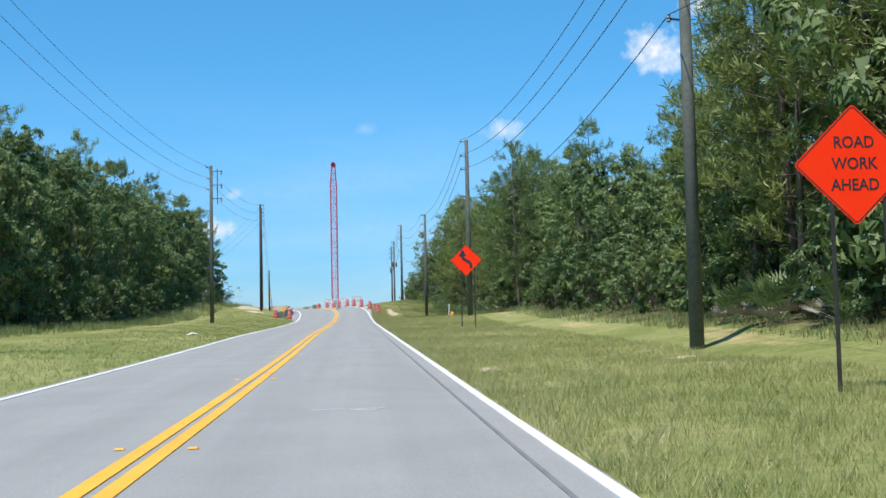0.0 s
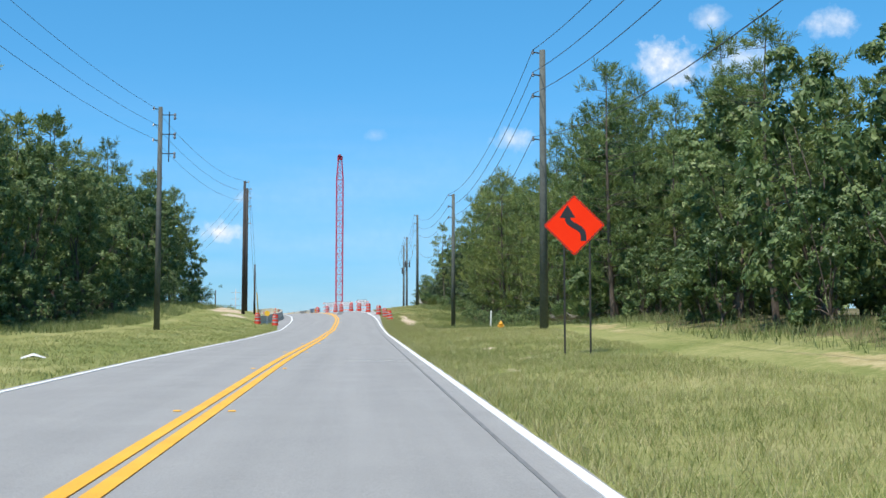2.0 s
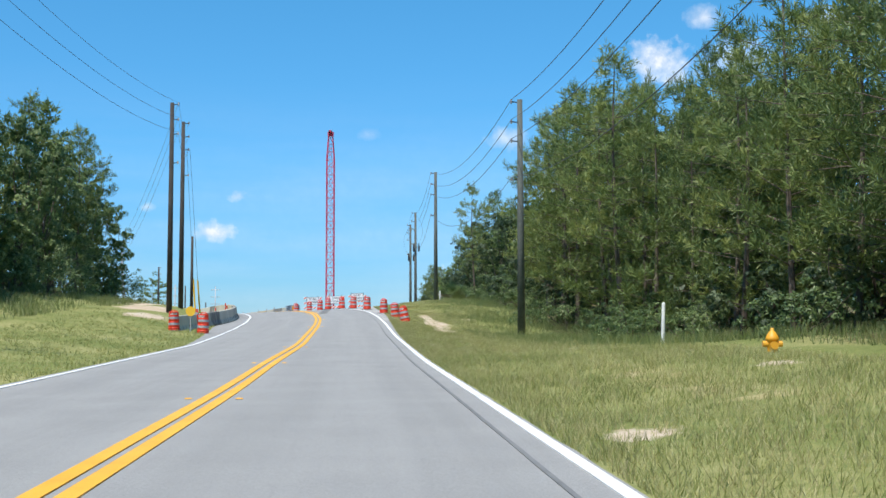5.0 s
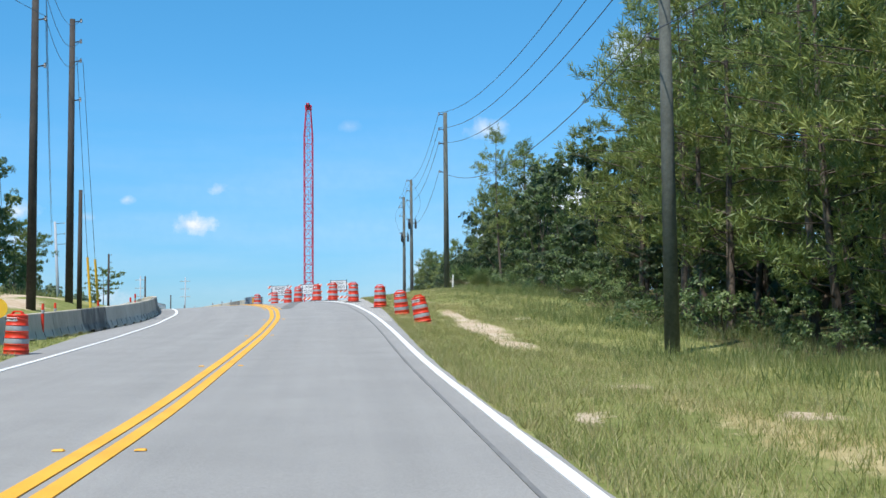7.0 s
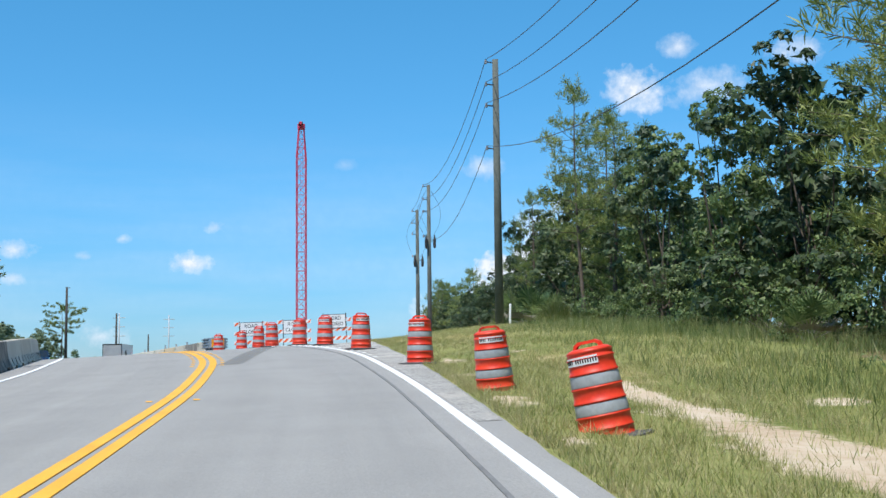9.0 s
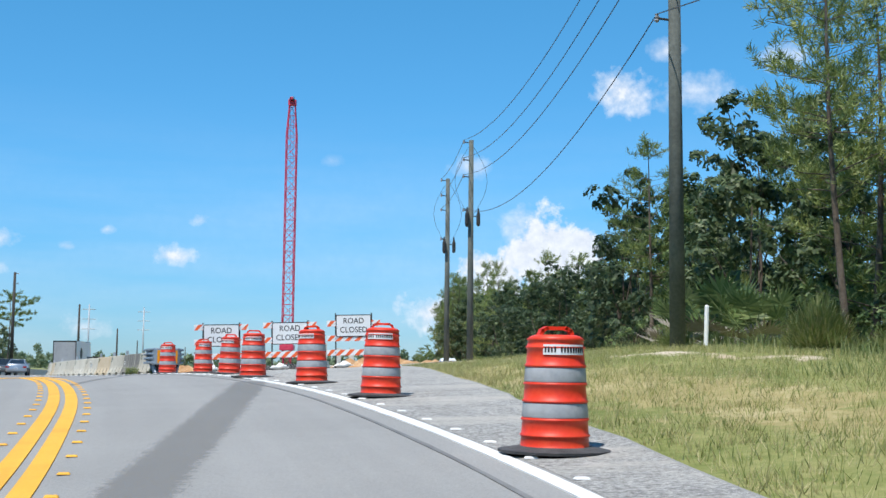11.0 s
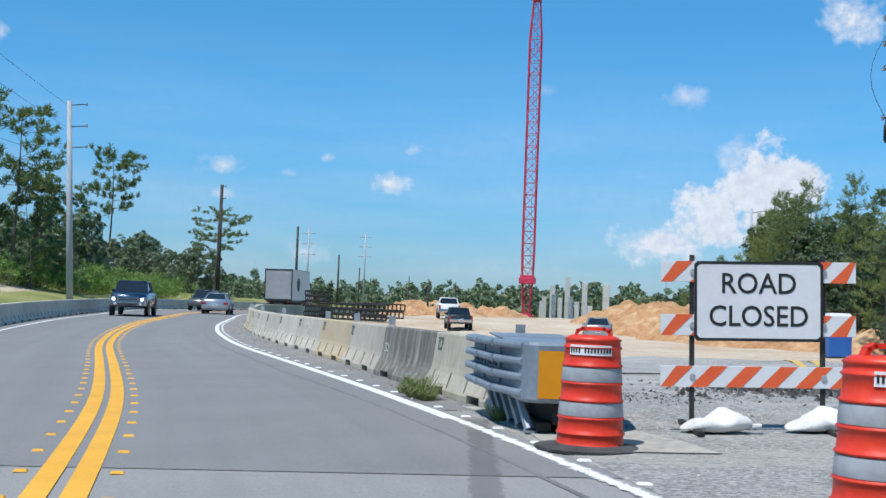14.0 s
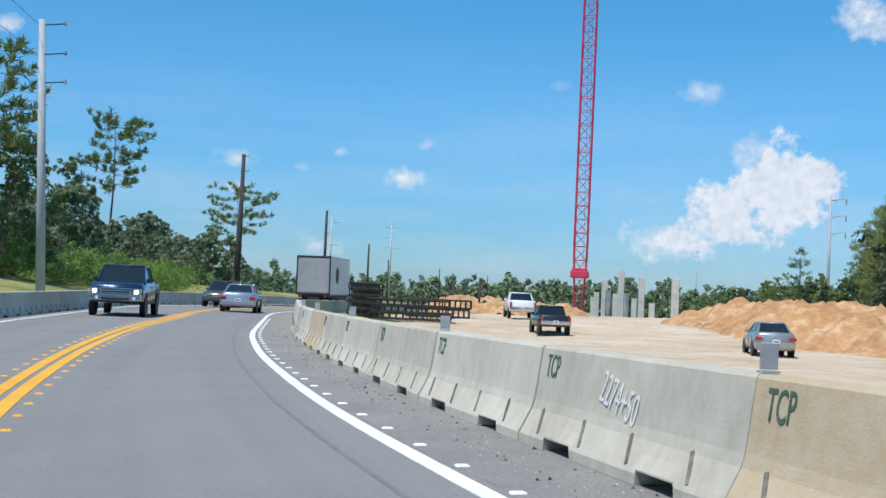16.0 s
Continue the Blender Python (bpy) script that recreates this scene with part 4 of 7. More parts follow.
SAPLINGS = [grown("young_oak", "slim young broad-leaved tree leafy to the ground", "tree", broadleaf(TR, h, 0.10, w, c, 54, 0.076, SHRUB, 9, 90, 4), "undergrowth", h)
            for h, w, c in ((4.2, 1.5, 63), (3.4, 1.3, 54), (5.4, 1.7, 72))]
BACK_SAPLINGS = [grown("young_oak", "slim young broad-leaved tree leafy to the ground", "tree", broadleaf(TR, 5.0, 0.05, 2.3, 48, 14, 0.22, SHRUB, 8, 140, 3), "undergrowth", 5.0)]
USED = set()


def plant(kind, x, y, high, sink=0.1, rng=TR):
    """Puts one of the built trees, grown to a height, at a place; the first planting moves the built tree itself."""
    m = pose(x, y, stand(x, y) - sink, 0, 0, rng.uniform(0, 360))
    k = high / TALL[kind.name]
    wide = k ** 0.7
    s = Matrix.Diagonal((wide * rng.uniform(0.8, 1.15), wide * rng.uniform(0.8, 1.15), k, 1))
    if kind.name in USED:
        ob = copy_thing(kind, m)
    else:
        USED.add(kind.name)
        ob = kind
    ob.matrix_basis = m @ s
    return ob


def wood_strip(edge, side, y0, y1, step, depth, pick, heights, rng=TR):
    y = y0
    while y < y1:
        x = np.interp(y, *np.array(edge).T) + side * (depth + rng.uniform(-1.0, 1.0))
        kinds = pick
        h = np.interp(y, *np.array(heights).T) * rng.uniform(0.8, 1.16)
        plant(kinds[int(rng.integers(len(kinds)))], x, y + rng.uniform(-1, 1), h)
        y += step * rng.uniform(0.75, 1.25)


LOW, MID = [(0, 1.6), (400, 1.8)], [(0, 4.4), (60, 4.0), (120, 3.6), (170, 3.4), (400, 3.6)]
RIGHT_H = [(0, 14.0), (36, 14.4), (43, 13.0), (50, 8.8), (60, 8.2), (75, 8.4), (90, 9.8), (100, 11.2), (115, 11.8), (124, 11.0), (131, 11.2), (154, 12.8), (164, 11.6), (172, 8.4), (180, 7.8), (215, 7.8), (240, 7.0), (265, 7.4),
           (290, 9.8), (340, 11.8)]
LEFT_H = [(40, 12.8), (70, 14.4), (120, 14.0), (150, 12.8), (185, 11.4)]


def taller(rows, k):
    return [(y, h * k) for y, h in rows]


# right-hand wood: undergrowth, front, middle and back rows
wood_strip(RIGHT_EDGE, 1, 2, 100, 2.7, 1.3, SAPLINGS, MID)
wood_strip(RIGHT_EDGE, 1, 100, 172, 6.0, 2.2, [DARK_SAPLING, SAPLINGS[0], SAPLINGS[1], BUSHES[0]], taller(MID, 0.8))
wood_strip(RIGHT_EDGE, 1, 172, 250, 4.6, 1.8, [DARK_SAPLING, DARK_SAPLING, BUSHES[0]], taller(MID, 0.8))
wood_strip(RIGHT_EDGE, 1, 112, 204, 7.0, 0.4, BUSHES[:2], LOW)
wood_strip(RIGHT_EDGE, 1, 4, 46, 2.6, 2.8, PINES[:4] + PINES[:2] + OAKS[:1], RIGHT_H)
wood_strip(RIGHT_EDGE, 1, 42, 100, 3.4, 2.6, OAKS + OAKS[:3] + PINES[1:4], RIGHT_H)
wood_strip(RIGHT_EDGE, 1, 100, 128, 4.2, 3.2, PINES[:4] + PINES[:3], RIGHT_H)
wood_strip(RIGHT_EDGE, 1, 129, 166, 3.0, 2.6, PINES[:4] + PINES[2:3], RIGHT_H)
wood_strip(RIGHT_EDGE, 1, 172, 216, 4.2, 2.4, DARK_OAKS * 2 + OAKS[:1] + PINES[1:2], RIGHT_H)
wood_strip(RIGHT_EDGE, 1, 216, 300, 4.0, 2.4, DARK_OAKS * 2 + PINES[:2], taller(RIGHT_H, 1.08))
wood_strip(RIGHT_EDGE, 1, 284, 350, 4.2, 2.0, PINES[:2] + DARK_OAKS, RIGHT_H)
wood_strip(RIGHT_EDGE, 1, 4, 130, 4.6, 7.4, BACK_OAKS + BACK_PINES, taller(RIGHT_H, 1.05))
wood_strip(RIGHT_EDGE, 1, 130, 345, 4.6, 7.0, [DARK_BACK], taller(RIGHT_H, 1.02))
wood_strip(RIGHT_EDGE, 1, 4, 345, 3.8, 8.0, BACK_SAPLINGS, taller(MID, 1.4))
wood_strip(RIGHT_EDGE, 1, 10, 350, 4.6, 10.5, BACK_PINES + BACK_OAKS, taller(RIGHT_H, 1.1))
wood_strip(RIGHT_EDGE, 1, 20, 350, 6.0, 16.0, BACK_OAKS + BACK_PINES[:1], taller(RIGHT_H, 1.12))
# pines that stand out above the oaks
wood_strip(RIGHT_EDGE, 1, 104, 128, 5.5, 6.4, PINES[:3], taller(RIGHT_H, 1.08))
wood_strip(RIGHT_EDGE, 1, 128, 166, 3.6, 5.8, PINES[:3], taller(RIGHT_H, 1.06))
wood_strip(RIGHT_EDGE, 1, 8, 44, 4.0, 5.6, BACK_PINES, taller(RIGHT_H, 1.05))
wood_strip(RIGHT_EDGE, 1, 56, 122, 11.0, 5.5, PINES[:3], taller(RIGHT_H, 1.28))
wood_strip(RIGHT_EDGE, 1, 200, 340, 13.0, 4.5, PINES[:3], taller(RIGHT_H, 1.22))
wood_strip(LEFT_EDGE, -1, 50, 184, 10.0, 4.5, PINES[:3], taller(LEFT_H, 1.12))
# left-hand wood
wood_strip(LEFT_EDGE, -1, 40, 186, 3.0, 1.0, SAPLINGS + BUSHES[:1], MID)
wood_strip(LEFT_EDGE, -1, 44, 186, 3.8, 2.6, OAKS + OAKS[:3] + PINES[:2], LEFT_H)
wood_strip(LEFT_EDGE, -1, 46, 184, 4.4, 6.5, BACK_OAKS + BACK_PINES, taller(LEFT_H, 1.1))
wood_strip(LEFT_EDGE, -1, 46, 184, 4.0, 8.5, BACK_SAPLINGS, taller(MID, 1.4))
wood_strip(LEFT_EDGE, -1, 50, 182, 6.0, 12.5, BACK_OAKS + BACK_PINES, taller(LEFT_H, 1.12))
# single trees that stand out
for kind, x, y, h in ((0, 9.4, 37.0, 15.0), (1, 8.9, 41.5, 14.2), (0, -4.4, 160.0, 13.2), (0, 2.4, 91.0, 12.4), (2, 4.0, 93.0, 12.0), (0, -7.4, 195.0, 10.6), (2, -10.3, 209.3, 8.8), (2, -9.4, 188.4, 10.4), (1, -7.9, 191.0, 9.4)):
    plant(PINES[kind], x, y, h)
# beyond the curve on the left
for x, y, h in ((-87.6, 318.8, 15.2), (-72.8, 272.4, 12.6), (-76.0, 268.0, 13.4), (-72.8, 313.5, 9.4)):
    plant(OLD_PINE, x, y, h)
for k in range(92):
    plant(HAZED_OAKS[int(TR.integers(3))], -77 - TR.uniform(0, 8) - (k % 4) * 5, 252 + k * 0.95, TR.uniform(5.0, 7.6))
for kind, x, y, h in ((1, -72.6, 275.0, 10.5), (0, -74.2, 277.5, 9.8), (2, -81.2, 299.0, 10.0), (3, -83.5, 301.0, 9.2)):
    plant(OAKS[kind], x, y, h)
# the wood's far end behind the sand mounds
for k in range(26):
    u = k / 25
    plant([BACK_PINES[0], DARK_BACK, BACK_SAPLINGS[0]][k % 3], -31 + 20 * u + TR.uniform(-1, 1), 372 + TR.uniform(0, 28), 3.2 + 4.8 * u ** 1.2 + TR.uniform(-0.6, 0.8))
plant(PINES[2], -17.6, 386, 10.4)
VINE = surface("vine_leaf", [(0.13, 0.23, 0.045), (0.24, 0.37, 0.075), (0.36, 0.49, 0.13)], 0.5, scales=(0.3, 2.0), weights=(0.5, 0.3), per_object=0.15, per_island=0.4, through_light=0.42)
VINES = [grown("vine_mound", "bright green vines smothering the roadside bank", "vines", bush(TR, h, w, n, 0.11, VINE), "vines on the bank", h) for h, w, n in ((2.4, 4.2, 2600), (2.0, 3.6, 2200))]
for k in range(22):
    plant(VINES[k % 2], -71.5 - TR.uniform(0, 5), 262 + k * 1.9, TR.uniform(1.6, 2.4))
for k in range(14):
    plant(BUSHES[k % 3], -73.0 - TR.uniform(0, 6), 258 + k * 3.2, TR.uniform(2.2, 3.4))


def far_woods():
    """The low dark line of trees round the horizon."""
    rng = np.random.default_rng(5)
    places = []
    for row in range(4):
        for k in range(300):
            places.append((-600 + k * 3.0 + rng.normal() * 1.5, 600 + row * 32 + rng.normal() * 8, rng.uniform(8.5, 12.5) * (1.2 if rng.uniform() < 0.08 else 1)))
    for k in range(260):
        y = rng.uniform(345, 450)
        x = rng.choice([rng.uniform(-190, -105), rng.uniform(-4, 60)])
        places.append((x, y, rng.uniform(4.5, 7.5)))
    out, stems = [], bmesh.new()
    for x, y, h in places:
        z = stand(x, y)
        near = y < 500
        n = 352 if near else 176
        t = rng.uniform(0.06, 0.96, 11)
        lobes = np.column_stack([x + rng.normal(size=11) * h * 0.30 * (1.15 - t), y + rng.normal(size=11) * h * 0.30 * (1.15 - t), z + h * t])
        c = np.repeat(lobes, n // 11, 0)
        c = c + unit(rng.normal(size=(len(c), 3))) * rng.uniform(0.2, 1, (len(c), 1)) * h * 0.11
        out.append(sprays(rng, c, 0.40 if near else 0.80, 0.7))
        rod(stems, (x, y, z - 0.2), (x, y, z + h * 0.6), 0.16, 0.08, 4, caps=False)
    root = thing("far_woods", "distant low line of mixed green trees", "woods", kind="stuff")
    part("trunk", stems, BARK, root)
    # the far crowns wear the leaf colour with haze painted in
    mesh_object("crown", triangles("far_crowns", np.concatenate(out), HAZED_LEAF), None, root)


far_woods()

# ---- utility poles and wires ----
def utility_pole(name, x, y, top, material, r=0.16, arms=(), side=-1, label="weathered wooden utility pole", lean=(0, 0), extra=None, reach=0.42):
    """A tapered pole from the ground to its top; arms are distances of the insulator brackets below the top."""
    z = stand(x, y)
    root = thing(name, label, "utility pole", "utility poles", at=pose(x, y, z))
    h = top - z
    tip = Vector((lean[0], lean[1], h))
    bm = rodded((0, 0, -0.3), tip, r, r * 0.68, 16)
    part("shaft", bm, material, root, "", True)
    hooks = []
    for d in arms:
        p = tip * (1 - d / h)
        q = p + Vector((side * reach, 0, 0.06))
        bm = rodded(p, q, 0.03, 0.03, 6)
        part("bracket", bm, DARK_STEEL, root)
        bm = turned(bmesh.new(), [(0.03, -0.10), (0.065, -0.06), (0.04, -0.02), (0.065, 0.02), (0.04, 0.06), (0.05, 0.10)], 10, Matrix.Translation(q))
        part("insulator", bm, PORCELAIN, root)
        hooks.append(Vector((x, y, z)) + q + Vector((0, 0, 0.1)))
    if extra:
        extra(root, tip)
    return hooks


def equipment(root, tip):
    """A frame with three cut-outs hanging beside the pole's head."""
    bm = rodded(tip + Vector((0.55, 0, -0.3)), tip + Vector((0.55, 0, -3.4)), 0.035, 0.035, 6)
    for d in (0.5, 1.7, 2.9):
        rod(bm, tip + Vector((0, 0, -d)), tip + Vector((0.95, 0, -d)), 0.03, 0.03, 6)
    part("cutout_frame", bm, DARK_STEEL, root)
    for d in (0.5, 1.7, 2.9):
        bm = turned(bmesh.new(), [(0.05, -0.3), (0.09, -0.2), (0.05, -0.1), (0.09, 0.0), (0.05, 0.1)], 8, Matrix.Translation(tip + Vector((0.9, 0, -d))))
        part("insulator", bm, PORCELAIN, root)


def transformers(root, tip):
    """Cut-outs and arresters in a cluster under the head, with loops of wire."""
    for a in (0, 120, 240):
        off = Vector((math.cos(radians(a)) * 0.42, math.sin(radians(a)) * 0.42, -4.3))
        bm = turned(bmesh.new(), [(0.06, -0.55), (0.11, -0.45), (0.11, 0.1), (0.07, 0.2), (0.04, 0.45)], 10, Matrix.Translation(tip + off))
        part("cutout", bm, DARK_STEEL, root)
        bm = rodded(tip + Vector((0, 0, -4.3)), tip + off, 0.03, 0.03, 6)
        part("bracket", bm, DARK_STEEL, root)
    for s in (-1, 1):
        bm = bmesh.new()
        pts = [tip + Vector((s * (0.15 + 0.75 * math.sin(math.pi * t)), 0, -0.4 - 3.8 * t)) for t in np.linspace(0, 1, 9)]
        tube(bm, pts, [0.014] * len(pts), 4)
        part("jumper_wire", bm, WIRE, root)


def wire_run(name, pts, sag, label="thin dark overhead wire", r=0.015):
    line = [Vector(pts[0])]
    for a, b in zip(pts, pts[1:]):
        a, b = Vector(a), Vector(b)
        line += [a.lerp(b, t) - Vector((0, 0, 4 * sag * t * (1 - t))) for t in np.linspace(0, 1, 19)[1:]]
    bm = tube(bmesh.new(), line, [r] * len(line), 5)
    tagged(mesh_object(name, bm, WIRE), label, "wire", "overhead wires")


ARMS = (0.15, 1.15, 2.1, 4.0)
RIGHT_POLES = [(9.8, -22, 11.6), (5.25, 31.2, 13.35), (-1.15, 85.1, 15.25), (-6.75, 138.2, 15.6), (-13.0, 189.5, 19.4), (-17.1, 229.0, 20.1), (-18.4, 240.1, 19.7)]
hooks = [utility_pole("utility_pole", x, y, top, POLE_WOOD, 0.19, ARMS, -1, "tall weathered grey wooden utility pole in the verge" if k < 5 else "wooden utility pole with cut-outs and wire loops",
                      extra=transformers if k > 4 else None) for k, (x, y, top) in enumerate(RIGHT_POLES)]
for a in range(4):
    wire_run("overhead_wire", [h[a] for h in hooks[:6]], 1.4 if a < 3 else 1.7)
    if a < 3:
        wire_run("overhead_wire", [hooks[5][a], hooks[6][a]], 0.3)
LEFT_POLES = [(-17.2, 41, 15.0), (-23.75, 105.8, 17.0), (-28.85, 156.8, 19.4), (-30.6, 166.8, 20.0)]
lh = [utility_pole("utility_pole", x, y, top, POLE_WOOD if k < 2 else DARK_WOOD, 0.19, ARMS, 1 if k > 1 else -1, "tall wooden utility pole with a cut-out frame" if k == 1 else "dark wooden utility pole on the grassy bank",
                   extra=equipment if k == 1 else None) for k, (x, y, top) in enumerate(LEFT_POLES)]
for a in range(3):
    wire_run("overhead_wire", [h[a] for h in lh], 1.1, r=0.011)
    wire_run("overhead_wire", [lh[2][a], (-64.2, 263, 19.6 - a * 1.4)], 1.2, r=0.011)
STEEL_HOOKS = utility_pole("utility_pole", -62.85, 262.1, 19.65, POLE_STEEL, 0.22, (0.25, 1.6, 2.9), 1, "smooth grey steel utility pole behind the barrier", lean=(-0.72, 0), reach=1.15)
utility_pole("utility_pole", -69.5, 305.7, 18.65, DARK_WOOD, 0.22, (0.2, 1.4), 1, "dark wooden utility pole behind the detour curve")
utility_pole("utility_pole", -77.1, 357.1, 17.75, DARK_WOOD, 0.22, (), 1, "dark bare wooden pole far off")
utility_pole("utility_pole", -80.8, 394, 15.3, DARK_WOOD, 0.2, (), 1, "dark bare wooden pole far off")
utility_pole("utility_pole", -28.9, 163.0, 11.2, DARK_WOOD, 0.12, (), 1, "short dark wooden pole on the bank")


def cross_arms(root, tip):
    for d in (1.2, 3.6, 6.0):
        part("cross_arm", rodded(tip + Vector((-1.6, 0, -d)), tip + Vector((1.6, 0, -d)), 0.10, 0.10, 6), POLE_STEEL, root)


for x, y, top in ((-106.3, 462.7, 23.6), (-99.5, 489.7, 24.4), (-23.9, 801, 35)):
    utility_pole("utility_pole", x, y, top, POLE_STEEL, 0.25, (), 1, "grey steel transmission pole with cross arms", extra=cross_arms)


def side_arms(root, tip):
    for d in (0.5, 3.0, 5.5):
        arm = part("cross_arm", rodded(tip + Vector((0, 0, -d - 0.3)), tip + Vector((2.3, 0, -d + 0.1)), 0.13, 0.06, 6), POLE_STEEL, root)
        part("insulator", turned(bmesh.new(), [(0.03, -0.9), (0.1, -0.8), (0.1, -0.1), (0.03, 0.0)], 8, Matrix.Translation(tip + Vector((2.25, 0, -d)))), PORCELAIN, arm)


utility_pole("utility_pole", -12.4, 400, 25.4, POLE_STEEL, 0.27, (), 1, "grey steel transmission pole with three raised arms", extra=side_arms)
for x, y, top in ((-86, 430, 14), (-84, 470, 13.5), (-78, 500, 13), (-55, 340, 10.0), (-60, 352, 9.8)):
    utility_pole("utility_pole", x, y, top, DARK_WOOD, 0.16, (), 1, "thin dark pole in the distance")


# ---- crane ----
def crane():
    root = thing("crane", "tall slender red lattice crane boom on the building ground", "crane", at=pose(-48.35, 392.0, 6.02))
    H, half = 52.3, 0.95
    width = lambda z: half * (0.55 + 0.45 * min(1, z / 9)) * (1 if z < 46 else 1 - (z - 46) / (H - 46) * 0.45)
    corner = lambda k, z: Vector(((-1, 1, 1, -1)[k] * width(z), (-1, -1, 1, 1)[k] * width(z), z))
    zs = list(np.arange(0, H - 1.0, 2.0)) + [H]
    for k in range(4):
        rings = [[corner(k, z) + Vector((0.10 * math.cos(a), 0.10 * math.sin(a), 0)) for a in np.arange(6) * math.pi / 3] for z in zs]
        part("chord", loft(bmesh.new(), rings), CRANE_RED, root)
    for k in range(4):
        for n, (a, b) in enumerate(zip(zs, zs[1:])):
            p, q = (k, (k + 1) % 4) if n % 2 else ((k + 1) % 4, k)
            part("diagonal_brace", rodded(corner(p, a), corner(q, b), 0.055, 0.055, 5), CRANE_RED, root)
            part("cross_brace", rodded(corner(k, b), corner((k + 1) % 4, b), 0.05, 0.05, 5), CRANE_RED, root)
    part("boom_head", box(box(bmesh.new(), (1.5, 1.3, 1.1), pose(0, 0, H + 0.3), 0.1), (0.5, 2.2, 0.6), pose(0, -0.2, H + 0.9), 0.08), CRANE_RED, root)
    bm = bmesh.new()
    for s in (-0.35, 0.35):
        bmesh.ops.create_cone(bm, cap_ends=True, segments=18, radius1=0.5, radius2=0.5, depth=0.12, matrix=pose(s, -0.9, H + 0.7, 0, 90, 0))
    part("sheave", bm, DARK_STEEL, root, "dark steel rope wheel")
    part("boom_foot", box(box(bmesh.new(), (2.6, 2.4, 1.0), pose(0, 0, 5.9), 0.12), (2.2, 2.0, 0.5), pose(0, 0, 6.55), 0.1), CRANE_RED, root)
    bm = bmesh.new()
    for s in (-0.25, 0.25):
        rod(bm, (s + 0.9, -0.9, 0.5), (s, -0.95, H + 0.6), 0.02, 0.02, 5)
    part("hoist_rope", bm, WIRE, root)
    part("base_frame", box(box(bmesh.new(), (2.6, 2.8, 0.3), pose(0, 0, 0.15), 0.06), (1.5, 1.6, 0.3), pose(0, 0, 0.45), 0.06), CRANE_RED, root)


crane()


# ---- building ground ----
def column(x, y, top, w=0.75):
    z = stand(x, y)
    ob = boxed((w, w, top - z + 0.2), pose(0, 0, (top - z) / 2 - 0.1), 0.06)
    ob = mesh_object("concrete_column", ob, CRANE_GREY)
    ob.matrix_basis = pose(x, y, z, 0, 0, 12)
    tagged(ob, "square pale concrete bridge column standing free", "column", "bridge columns")


for x, y, top in ((-43.7, 408.3, 13.6), (-40.3, 401.8, 12.5), (-35.3, 369.6, 11.8), (-46.2, 407, 12.0), (-45.2, 398, 10.3), (-44.0, 396, 9.8), (-47.0, 400, 9.9),
                  (-42.6, 402, 10.0), (-41.2, 396, 9.2), (-38.4, 384, 8.6), (-47.8, 404, 9.2)):
    column(x + 0.75, y + 0.4, top - 0.4, 0.85 if top > 11 else 0.7)


def heap(name, spots, label):
    """A heap of earth: several cones of soil run together, with ragged slopes."""
    xs, ys_ = [s[0] for s in spots], [s[1] for s in spots]
    far = max(s[3] for s in spots) + 1
    gx, gy = np.arange(min(xs) - far, max(xs) + far, 0.45), np.arange(min(ys_) - far, max(ys_) + far, 0.6)
    X, Y = np.meshgrid(gx, gy)
    base = land(X, Y)
    up = np.full(X.shape, -0.4)
    for cx, cy, h, r in spots:
        d = np.hypot(X - cx, (Y - cy) * 0.8) / r
        up = np.maximum(up, h * np.minimum((1.15 - d) * 1.45, 0.92 + 0.1 * (1 - d)) - 0.12)
    rng = np.random.default_rng(3)
    rough = sum(np.sin(X * f + a) * np.sin(Y * f * 1.1 + b) / f for f, a, b in ((0.8, 1, 2), (1.7, 2, 5), (2.3, 4, 1), (3.6, 0, 5), (5.1, 2, 3))) * 0.36
    up = np.where(up > -0.1, up + rough * np.clip(up + 0.2, 0, 1) + rng.normal(size=X.shape) * 0.12, up)
    Z = base + np.minimum(up, 3.2)
    n, k = X.shape
    idx = np.arange(n * k).reshape(n, k)
    faces = np.stack([idx[:-1, :-1], idx[:-1, 1:], idx[1:, 1:], idx[1:, :-1]], -1).reshape(-1, 4)
    keep = np.array([up.ravel()[f].max() > -0.15 for f in faces])
    me = sheet(name, np.stack([X, Y, Z], -1).reshape(-1, 3), faces[keep].tolist(), SAND)
    for p in me.polygons:
        p.use_smooth = True
    tagged(mesh_object(name, me), label, "sand mound", "sand mounds")


heap("sand_mound", [(-29.5, 316, 1.5, 5.5), (-27.5, 308, 1.9, 6), (-26.5, 299, 1.9, 6), (-24.5, 291, 2.1, 6.5), (-22.0, 284, 2.0, 6), (-19.5, 278, 2.0, 6), (-16.5, 273, 1.7, 5.5), (-14, 268, 1.3, 5)],
     "long mound of dug orange sand with ragged slopes")
heap("sand_mound", [(-58, 345, 1.6, 4), (-55, 342, 1.5, 4.5), (-51.5, 338, 1.2, 4), (-48, 352, 1.2, 4)], "low mound of orange sand behind the parked vehicles")

